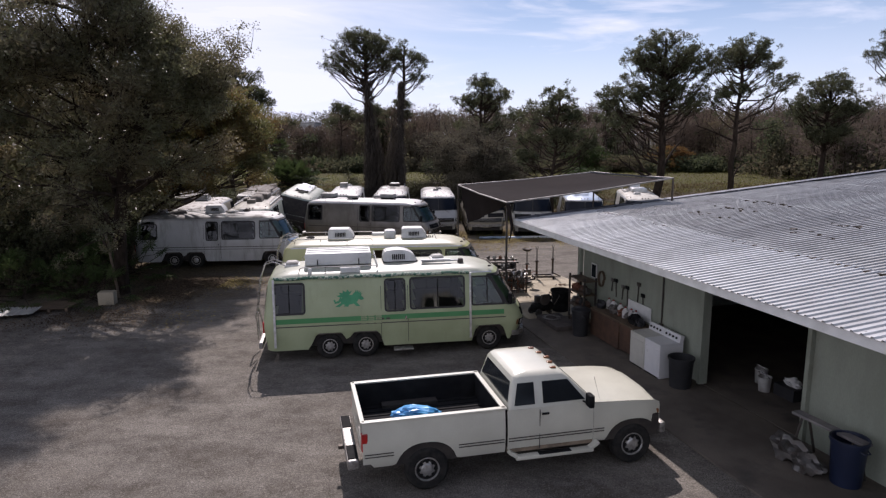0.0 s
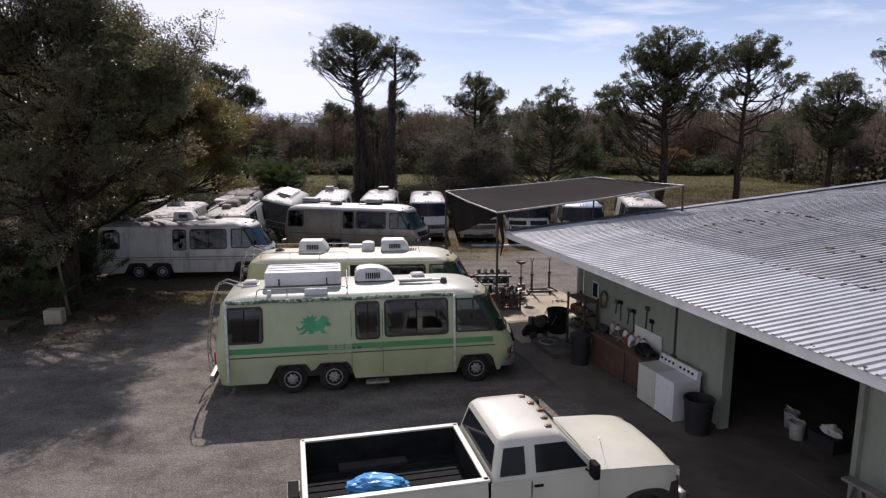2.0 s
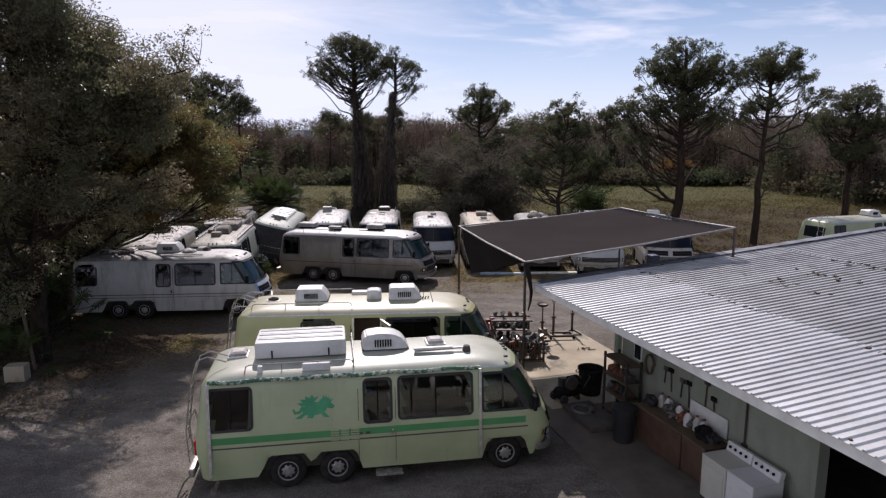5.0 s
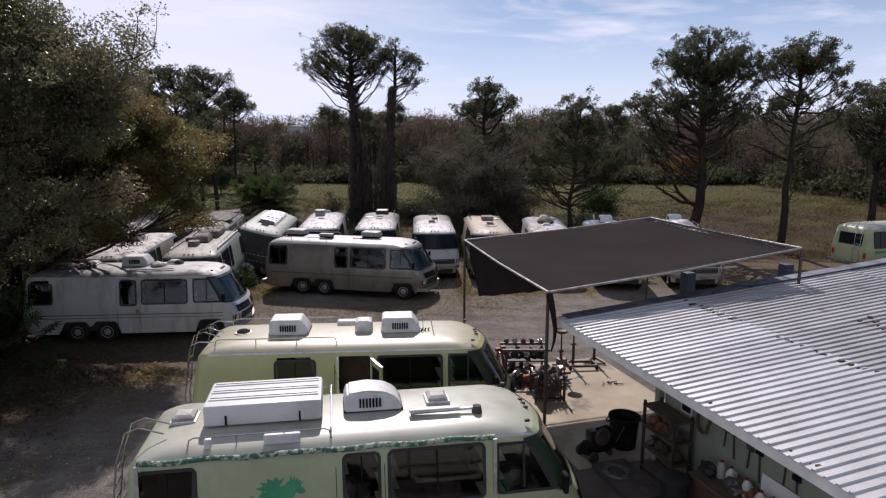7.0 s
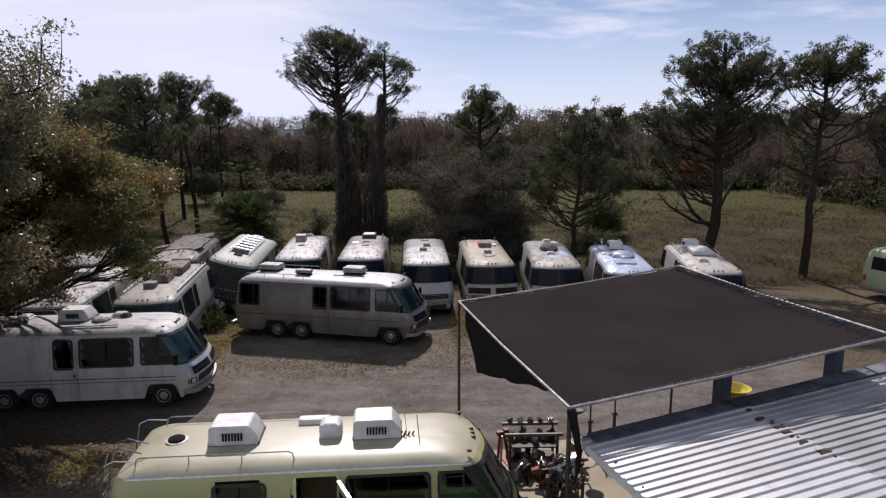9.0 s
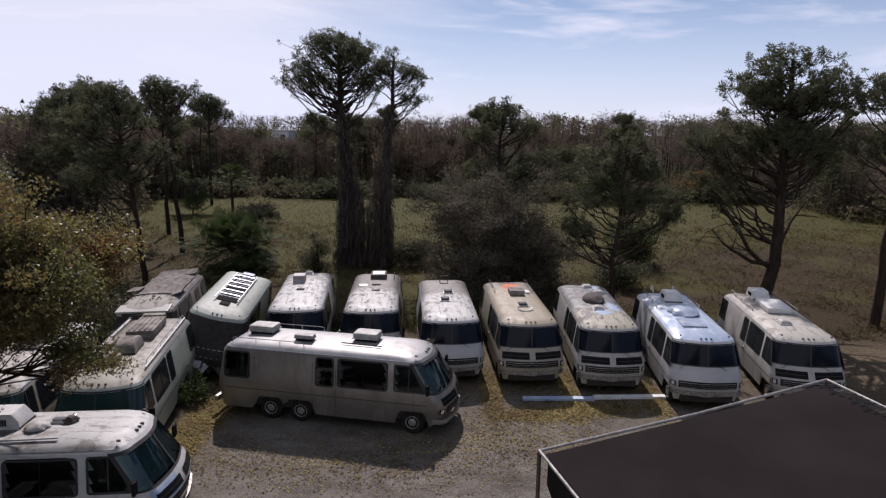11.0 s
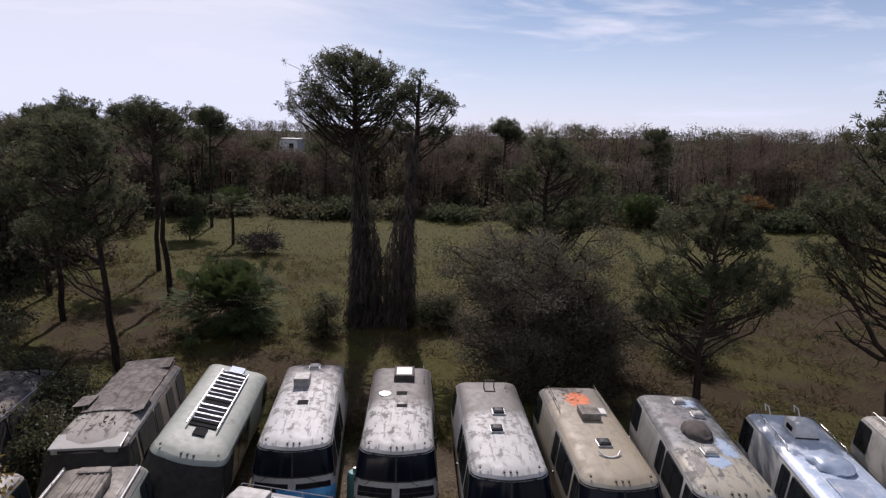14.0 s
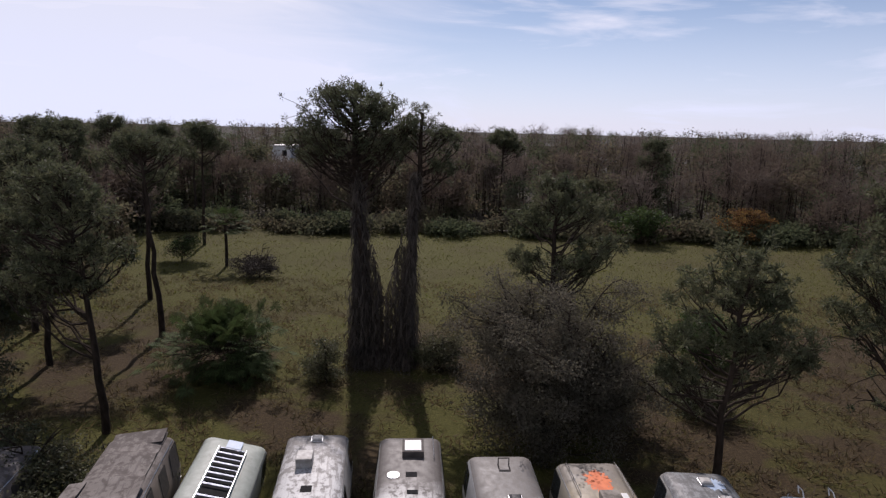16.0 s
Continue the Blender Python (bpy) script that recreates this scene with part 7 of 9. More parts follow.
w_st = [(-3.4, 3.0, 0.985, 1.015, M["dark_stripe"], "thin dark stripe"), (-3.4, 3.0, 0.88, 0.90, M["dark_stripe"], "thin dark stripe")]
mh_w = motorhome(at(-10.55, 24.45, 6.5), "chalky white motorhome with dark twin stripes", M["white_side"], M["white_roof"], w_st, wins="w", acs=[(-0.2, 0.1, "box")], vents=[(-1.8, 0.2), (1.0, 0.2), (-2.7, 0)], rails=[(-3.3, -1.2, 0.85)], hollow=True)
mh_s = motorhome(at(-4.14, 30.95, -11.1) @ Matrix.Diagonal((1.045, 1.0, 1.0, 1.0)), "faded silver motorhome with dark stripe", M["silver_s"], M["roof_s"], w_st[:1], acs=[], vents=[], rails=[(-3.3, -0.9, 0.85), (-3.3, -0.9, -0.85)], hollow=True)
ROW = [
    ((-6.69, 34.95, -83), "white motorhome with a stained roof, nose to the yard", "white_w", "row_1", dict(acs=[], vents=[(-2.9, 0)], rails=[])),
    ((-3.73, 34.95, -86), "white motorhome with a mouldy brown roof and black plate painting the shade in the open roof hatch", "white_w", "row_2", dict(acs=[], vents=[], rails=[(-3.2, -1.8, 0.8)])),
    ((-0.57, 33.85, -85.5), "white motorhome with a grey weathered roof", "white_6", "row_3", dict(acs=[], vents=[(-0.6, 0.1, "bin_grey"), (0.6, -0.1, "bin_grey")], rails=[], grille="plain")),
    ((2.33, 33.6, -86), "cream motorhome with a tan roof and orange primer patch", "cream_4", "row_4", dict(acs=[], vents=[(1.0, 0, "bin_grey")], rails=[(-3.2, -1.2, -0.8), (-3.2, -1.2, 0.8)])),
    ((5.17, 33.2, -91), "white motorhome with a peeling blue and cream roof", "white_w", "row_5", dict(acs=[], vents=[(-2.6, 0.1), (-1.6, 0.4), (0.9, -0.1)], rails=[])),
    ((8.08, 31.95, -94), "white motorhome with a glossy pale blue roof", "white_6", "row_6", dict(grille="plain", acs=[(-1.9, 0.0, "box", "white_plastic")], vents=[], rails=[(-3.3, -0.8, -0.82), (-3.3, -0.8, 0.82)])),
    ((11.6, 32.1, -97), "cream white motorhome with rusty side stripe", "white_w", "row_7", dict(acs=[(-2.4, 0.0, "box")], vents=[(1.4, -0.3)], rails=[(-3.3, -0.4, -0.82), (-3.3, -0.4, 0.82)])),
]
back_row = []
for (x, y, yaw), lab, body, roof, kw in ROW:
    back_row.append(motorhome(by_markers(x, y, yaw), lab, M[body], M[roof], w_st[:1], mirrors=False, group="motorhomes in the back row", screen="dark_screen", nose=0.26, **kw))
mh_mint = motorhome(by_markers(-10.1, 27.2, -79.5), "faded mint motorhome with grimy roof pods", M["green_x"], M["roof_mint"], w_st[:1], acs=[(0.3, 0.05, "round", "pod_brown")], rails=[(-3.2, 1.5, -0.88), (-3.2, 1.5, 0.88)], vents=[])
motorhome(by_markers(-13.1, 26.6, -80), "grimy motorhome half hidden below the trees", M["cream_4"], M["roof_brown"], (), acs=[(-0.6, 0.0, "box", "grey_plastic")])
mh_shell = motorhome(by_markers(-12.4, 34.4, -79.5), "rusty brown motorhome shell without windscreen", M["burnt"], M["roof_shell"], (), burnt=True, lights=False, mirrors=False, grille=False)
mh_wreck = motorhome(by_markers(-16.6, 33.5, -80), "dark wrecked motorhome shell under the scrub", M["burnt"], M["roof_shell"], (), burnt=True, lights=False, mirrors=False, grille=False)
mh_tilt = motorhome(at(-10.32, 36.89, -83.7, roll=-14.2, pitch=0.9, z=0.07), "wrecked pale green motorhome with tilted roof", M["green_x"], M["mint_roof"], (), burnt=True, mirrors=False, grille=False)
motorhome(at(24.6, 37.6, 20), "pale green motorhome with rear ladder and spare wheel", M["green_a"], M["roof_a"], two_stripes[:1], acs=[(0.5, 0.0, "box")], ladder=True)


# ---- fittings of single motorhomes ----
def roof_patch(parent, x0, x1, y0, y1, mat, label, seed, lift=0.006, n=110):
    """A ragged film of paint on the roof's skin."""
    g = np.random.default_rng(seed)
    bm = bmesh.new()
    cx, cy, rx_, ry_ = (x0 + x1) / 2, (y0 + y1) / 2, (x1 - x0) / 2, (y1 - y0) / 2
    rings = []
    edge = [0.95 + 0.30 * noise.noise(Vector((math.cos(6.283 * k / n) * 2.2, math.sin(6.283 * k / n) * 2.2, seed))) + 0.35 * noise.noise(Vector((math.cos(6.283 * k / n) * 9, math.sin(6.283 * k / n) * 9, seed + 3))) + 0.05 * g.normal() for k in range(n)]
    for f in (0.02, 0.35, 0.7, 1.0):
        ring = []
        for k in range(n):
            a = 2 * math.pi * k / n
            e = 1 if f < 1 else edge[k]
            x, y = cx + rx_ * f * e * math.cos(a), cy + ry_ * f * e * math.sin(a)
            ring.append(bm.verts.new((x, y, roof_z(x, y) + lift)))
        rings.append(ring)
    for a, b in zip(rings, rings[1:]):
        for k in range(n):
            j = (k + 1) % n
            bm.faces.new((a[k], a[j], b[j], b[k]))
    bm.faces.new(rings[0])
    part("paint_patch", bm, mat, parent, label, smooth=60)


M["pod_white"] = material("chalky_white_plastic", (0.60, 0.60, 0.585), (0.50, 0.50, 0.485), 0.5, 0, 2.0, 40, stain=(0.34, 0.33, 0.30), stain_at=(0.58, 0.78))
M["rag_green"] = material("torn_awning_cloth", (0.04, 0.12, 0.08), (0.40, 0.43, 0.34), 0.8, 0, 14, 60, (0.48, 0.56))
# teal of the sheets that imitate reflections in the windscreens
M["teal_sheen"] = material("teal_glass_sheen", (0.13, 0.25, 0.24), (0.08, 0.18, 0.175), 0.5, 0, 6)
M["emblem"] = material("green_emblem_paint", (0.03, 0.24, 0.11), (0.05, 0.30, 0.14), 0.5, 0, 4)
M["canvas_dark"] = material("dark_canvas", (0.045, 0.038, 0.034), (0.09, 0.075, 0.065), 0.85, 0, 4)
M["pale_blue"] = material("pale_blue_paint_and_shade", (0.24, 0.33, 0.46), (0.34, 0.41, 0.50), 0.5, 0, 3)
M["slat_metal"] = material("blue_grey_slat_metal", (0.34, 0.36, 0.42), (0.16, 0.17, 0.20), 0.42, 0.8, 5)
M["grey_primer"] = material("grey_primer", (0.16, 0.15, 0.15), (0.24, 0.22, 0.21), 0.8, 0, 5)


def fit_a(mh):
    NOSE["cut"] = 0.0
    pod = part("roof_pod", box((-1.67, 0.12, 2.485 + 0.20), (1.86, 1.05, 0.36), 0.07), M["pod_white"], mh, "ribbed white luggage pod on the roof", smooth=40)
    for k in range(3):
        part("rib", box((-1.67, -0.18 + 0.30 * k, 2.485 + 0.385), (1.74, 0.05, 0.03), 0.01), M["pod_white"], pod)
        # black strip laid on top paints the shade of a groove
        part("groove_shade", box((-1.67, -0.10 + 0.30 * k, 2.485 + 0.381), (1.72, 0.02, 0.008)), M["black_plastic"], pod)
    for x in (-2.25, -1.1):
        part("strap", box((x, -0.412, 2.610), (0.03, 0.012, 0.16)), M["black_plastic"], pod)
    for x in (-1.35, -2.45):
        part("rail_box", box((x, -0.86, 2.460), (0.10 if x < -2 else 0.55, 0.12, 0.14), 0.02), M["pod_white"], mh, "white box on the rail")
    part("rail_loop", tube([(-0.62, -0.86, 2.370), (-0.60, -0.86, 2.570), (-0.60, 0.75, 2.630), (-0.62, 0.75, 2.460)], 0.014, 6), M["chrome"], mh, "bent tube rail end")
    bm = bmesh.new()
    pts = [(x, -1.075 + 0.012 * math.sin(7 * x), 2.315 + 0.012 * math.sin(5 * x + 1)) for x in np.linspace(-3.42, 1.98, 30)]
    add_tube(bm, pts, 0.045, 8)
    part("awning_roll", bm, M["rag_green"], mh, "torn green and white rolled awning", smooth=60)
    for x in (-3.42, 1.97):
        part("awning_arm", box((x, -1.205, 1.38), (0.06, 0.035, 1.86), 0.008, Matrix.Rotation(-0.075, 4, "X")), M["alu"], mh, "white awning arm")
    bm = bmesh.new()
    for k in range(5):
        for j in range(3):
            add_box(bm, (-1.02 + 0.20 * j, -1.212, 1.02 + 0.05 * k), (0.17, 0.02, 0.028))
    part("side_vent", bm, M["green_a"], mh, "louvred pale green side vent")
    # the faded painted emblem: plain overlapping shapes, a body, two scalloped wings, a head, legs and a tail
    bm = bmesh.new()

    def blot(pts, out):
        bm.faces.new([bm.verts.new((-1.44 + x, -(side_y(1.73 + z) + out), 1.73 + z)) for x, z in pts])

    def oval(cx, cz, rx_, rz_, out, n=18, tilt=0.0):
        pts = []
        for k in range(n):
            t = 2 * math.pi * k / n
            x, z = rx_ * math.cos(t) * (1 + 0.06 * math.sin(5 * t)), rz_ * math.sin(t)
            pts.append((cx + x * math.cos(tilt) - z * math.sin(tilt), cz + x * math.sin(tilt) + z * math.cos(tilt)))
        blot(pts, out)
    oval(0.04, -0.05, 0.26, 0.13, 0.0050, tilt=0.15)
    oval(0.24, 0.06, 0.12, 0.10, 0.0054)
    oval(0.33, 0.00, 0.10, 0.055, 0.0058, tilt=-0.4)
    for sx, cx in ((-1, -0.02), (1, 0.16)):
        wing = [(cx, 0.0)]
        for k in range(5):
            a = radians(62 + 26 * k) if sx < 0 else radians(80 - 12 * k)
            wing += [(cx + 0.30 * math.cos(a), 0.02 + 0.21 * math.sin(a)), (cx + 0.21 * math.cos(a + sx * -0.20), 0.02 + 0.15 * math.sin(a + sx * -0.20))]
        blot(wing, 0.0062 if sx < 0 else 0.0066)
    for x, lean_ in ((-0.14, -0.16), (0.00, -0.07), (0.18, 0.08)):
        blot([(x - 0.05, -0.12), (x + 0.05, -0.12), (x + lean_ + 0.07, -0.235), (x + lean_ - 0.05, -0.225)], 0.0070)
    blot([(-0.16, -0.02), (-0.24, -0.13), (-0.36, -0.14), (-0.40, -0.04), (-0.36, -0.03), (-0.33, -0.09), (-0.27, -0.07), (-0.20, 0.04)], 0.0074)
    part("emblem", bm, M["emblem"], mh, "faded green painted emblem")
    for k, (x, w) in enumerate([(-0.62, 0.10), (-0.50, 0.07), (-0.36, 0.10)]):
        part("lettering_bar", box((x, -1.210, 1.12), (w, 0.008, 0.05)), M["dark_stripe"], mh)
    part("aerial_arm", tube([(0.70, -0.42, 2.510), (1.75, -0.46, 2.550)], 0.025, 6), M["alu"], mh, "folded television aerial")
    part("aerial_wing", box((1.10, -0.44, 2.570), (0.85, 0.10, 0.05), 0.01), M["white_plastic"], mh)
    part("aerial_head", lathe([(0.0001, 0.12), (0.07, 0.10), (0.09, 0.0), (0.09, -0.02)], 14, Matrix.Translation((1.82, -0.46, 2.490))), M["canvas_dark"], mh)
    # teal sheet paints the greenish windscreen with its sky reflection
    part("sheen_sheet", front_patch(1.42, 2.10, -0.60, 0.20, -0.04, 5, 10), M["teal_sheen"], mh, "teal sheet behind the windscreen, painting its bright sheen")
    part("step", box((0.06, -1.22, 0.24), (0.55, 0.25, 0.05), 0.01), M["dull_chrome"], mh, "folding entry step")
    part("spare_rack", tube([(-3.95, -0.2, 0.62), (-4.05, -0.2, 1.1), (-4.05, 0.6, 1.1), (-3.95, 0.6, 0.62)], 0.02, 6), M["chrome"], mh, "chrome rear rack")


def fit_b(mh):
    part("inner_panel", box((-0.08, -0.42, 1.46), (0.80, 0.03, 1.44)), M["ply"], mh, "brown panelling inside the open doorway")
    part("door_jamb", side_strip(-0.50, -0.45, 0.46, 2.20, -1, 0.008, 2), M["alu"], mh)
    part("door_jamb", side_strip(0.25, 0.29, 0.46, 2.20, -1, 0.008, 2), M["alu"], mh)
    hinge = Vector((0.28, -1.18, 0))
    rot = Matrix.Translation(hinge) @ Matrix.Rotation(radians(112), 4, "Z") @ Matrix.Translation((-0.33, 0, 0))
    d = part("door", box((0, 0, 1.32), (0.64, 0.045, 1.70), 0.02), M["yellow_b"], mh, "open yellow-green entry door")
    d.matrix_local = rot
    w = part("door_window", box((0, 0, 1.75), (0.44, 0.06, 0.62), 0.02), M["glass"], d, "window of the open door")
    part("trim", box((-0.0, 0.0, 2.17), (0.64, 0.06, 0.03)), M["alu"], d)
    part("roof_box", box((-0.28, 0.50, 2.520), (0.62, 0.22, 0.15), 0.05), M["white_plastic"], mh, "long white roof box")
    part("roof_dome", box((0.08, -0.02, 2.60), (0.42, 0.46, 0.34), 0.11), M["white_plastic"], mh, "rounded white roof vent housing", smooth=60)
    v = part("round_vent", lathe([(0.15, 0.0), (0.15, 0.05), (0.11, 0.07), (0.05, 0.09), (0.0001, 0.09)], 20, Matrix.Translation((-2.75, 0.0, roof_z(-2.75, 0)))), M["black_plastic"], mh, "small dark round roof vent")
    part("flange", lathe([(0.20, 0.0), (0.20, 0.018), (0.14, 0.022)], 20, Matrix.Translation((-2.75, 0.0, roof_z(-2.75, 0)))), M["dull_chrome"], v)
    for k, (x, y) in enumerate([(1.38, -0.22), (1.46, -0.16), (1.52, -0.25), (1.60, -0.20), (1.43, -0.30)]):
        part("aerial_stub", tube([(x, y, roof_z(x, y)), (x + 0.03, y + 0.02 * (-1) ** k, roof_z(x, y) + 0.07)], 0.018, 6), M["dull_chrome"] if k % 2 else M["black_plastic"], mh)
    part("whip_aerial", tube([(1.50, -0.1, 2.47), (1.46, -0.1, 2.88)], 0.006, 5), M["dark_steel"], mh, "thin whip aerial")
    part("seam", box((1.72, 0, 2.488), (0.02, 1.2, 0.02)), M["rubber"], mh)
    for y in (-0.82, 0.82):
        part("rear_rail", tube([(-3.2, y, 2.510), (-3.55, y, 2.530), (-3.72, y, 2.45), (-3.95, y * 0.9, 1.2)], 0.013, 6), M["chrome"], mh)


def fit_w(mh):
    g = np.random.default_rng(3)
    for k, (x, y, s) in enumerate([(-1.8, -0.3, 0.5), (0.6, -0.2, 0.45), (1.2, 0.1, 0.3), (-2.6, -0.4, 0.35)]):
        bm = bmesh.new()
        bmesh.ops.create_icosphere(bm, subdivisions=3, radius=1)
        for v in bm.verts:
            q = 1 + 0.3 * noise.noise(v.co * 2 + Vector((k * 9, 0, 0)))
            v.co = Vector((v.co.x * s * 0.6 * q, v.co.y * s * 0.5 * q, max(-0.05, v.co.z) * 0.13 * q))
        bmesh.ops.translate(bm, vec=(x, y, roof_z(x, y) + 0.02), verts=bm.verts)
        part("vent_cover", bm, M["canvas_dark"] if k != 1 else M["grey_plastic"], mh, "torn dark vent cover", smooth=40)
    # added teal sheet stands in for the reflecting windscreen
    part("sheen_sheet", front_patch(1.42, 2.12, -0.75, 0.75, -0.05, 5, 12), M["teal_sheen"], mh, "teal sheet behind the windscreen, painting its bright sheen")
    part("nose_patch", front_patch(0.98, 1.30, -0.75, -0.10, 0.010, 4, 10), M["pale_blue"], mh, "bluish primer on the nose", smooth=50)
    part("roof_rod", tube([(-0.2, -0.75, 2.470), (1.3, -0.72, 2.490)], 0.02, 6), M["alu"], mh)


def fit_tilted(mh):
    """Roof rack with bright slats on the wreck."""
    for y in (-0.45, 0.45):
        part("rack_rail", tube([(-2.6, y, 2.570), (1.55, y, 2.610)], 0.025, 6), M["alu"], mh, "ribbed metal rack rail")
    for k in range(13):
        if k in (8,):
            continue
        x = -2.45 + 0.30 * k
        part("slat", box((x, 0, 2.610), (0.07, 0.84, 0.03), 0.01, Matrix.Rotation(0.25 if k % 2 else -0.2, 4, "Y")), M["slat_metal"], mh, "bright bent metal slat")
    # black plates paint the shade between the slats and in the roof opening
    part("rack_gap_plate", box((-0.55, 0, 2.515), (4.0, 0.80, 0.03), 0.005), M["black_plastic"], mh, "black plate painting the shaded gap below the rack")
    part("hatch", box((1.75, 0.02, 2.510), (0.42, 0.36, 0.03), 0.01), M["black_plastic"], mh, "black plate painting the shade in a roof opening")
    part("roof_edge", box((-2.9, 0.0, 2.510), (0.5, 0.5, 0.05), 0.01), M["pale_blue"], mh)
    # near-black boxes and sheets over the intact nose paint the hollow's shade
    bm = bmesh.new()
    add_box(bm, (2.9, 0, 0.95), (1.0, 2.0, 0.5))
    add_box(bm, (2.510, 0.5, 1.4), (0.5, 0.6, 0.5))
    part("engine_bay", bm, M["dark_void"], mh, "dark boxes painting the shade in the open engine bay")
    part("nose_shade_sheet", front_patch(0.50, 2.20, -1.0, 1.0, 0.012), M["dark_void"], mh, "dark sheet painting the hollow's shade where nose and windscreen are gone", smooth=50)
    for q in (-1, 1):
        part("door_shade_strip", side_strip(1.75, 2.75, 0.90, 2.20, q, 0.022, 10), M["dark_void"], mh, "dark strip painting the shade in the empty cab opening")
    gg = np.random.default_rng(14)
    for k in range(9):
        p = np.array((gg.uniform(3.3, 3.9), gg.uniform(-1.0, 1.0), gg.uniform(0.45, 0.85)))
        part("torn_panel", box(tuple(p), (gg.uniform(0.2, 0.6), gg.uniform(0.2, 0.7), 0.03), 0.005, Matrix.Rotation(gg.uniform(-0.9, 0.9), 4, "X") @ Matrix.Rotation(gg.uniform(-0.6, 0.6), 4, "Y")), M["canvas_dark"] if k % 3 else M["grey_plastic"], mh)


def fit_shell(mh, hump=True):
    # no opening is cut: a dark sheet paints the shade inside
    part("windscreen_shade_sheet", front_patch(1.34, 2.22, -0.96, 0.96, 0.010), M["dark_void"], mh, "dark sheet painting the shade in the empty windscreen opening", smooth=50)
    if hump:
        bm = bmesh.new()
        rows = []
        for i in range(15):
            x = -3.45 + 4.3 * i / 14
            rows.append([bm.verts.new((x, y, roof_z(min(max(x, -2.5), 2), 0) + 0.05 - 0.11 * abs(y) ** 2.4 + 0.03 * noise.noise(Vector((x * 1.6, y * 2, 1))) + 0.06 * (i % 5 == 0))) for y in np.linspace(-0.86, 0.86, 11)])
        for a, b in zip(rows, rows[1:]):
            for k in range(10):
                bm.faces.new((a[k], b[k], b[k + 1], a[k + 1]))
        gq = bmesh.ops.extrude_face_region(bm, geom=list(bm.faces))
        bmesh.ops.translate(bm, vec=(0, 0, -0.05), verts=[v for v in gq["geom"] if isinstance(v, bmesh.types.BMVert)])
        part("roof_overlay", bm, M["roof_shell"], mh, "warped sheet lying on the roof", smooth=30)
        br = part("brow", box((2.55, 0, 2.36), (0.75, 1.9, 0.06), 0.02, Matrix.Rotation(0.10, 4, "Y")), M["white_w"], mh, "pale brow panel over the open front")
        part("brow_face", box((2.90, 0, 2.26), (0.05, 1.75, 0.16), 0.01), M["white_w"], br)
        # dark strip and sheet paint the shade in the slot and open front
        part("slot", box((2.93, -0.1, 2.24), (0.02, 1.2, 0.09)), M["dark_void"], br)
        part("front_shade_sheet", front_patch(0.60, 2.20, -1.0, 1.0, 0.014), M["dark_void"], mh, smooth=50)
        for x, y, L, W, rx, ry in ((0.35, 0.80, 1.3, 0.42, 0.30, 0.05), (0.15, -0.95, 0.9, 0.5, 0.10, -0.04), (-3.1, 0.3, 0.8, 1.1, 0.10, 0.12)):
            part("loose_sheet", box((x, y, roof_z(x, min(abs(y), 0.6)) + 0.10), (L, W, 0.025), 0.004, Matrix.Rotation(rx, 4, "X") @ Matrix.Rotation(ry, 4, "Y")), M["roof_shell"], mh, "loose warped roof sheet")
    # dark panels on the closed sides paint the shade of empty windows
    for s in (-1, 1):
        for x0, x1 in ((-3.3, -2.5), (-1.9, -1.2), (-0.4, 0.15), (0.4, 1.7)):
            part("window_shade_panel", side_panel(x0 - 0.02, x1 + 0.02, 1.26, 2.14, s, 0.020, 0.08), M["dark_void"], mh, "dark panel painting the shade in an empty window opening")


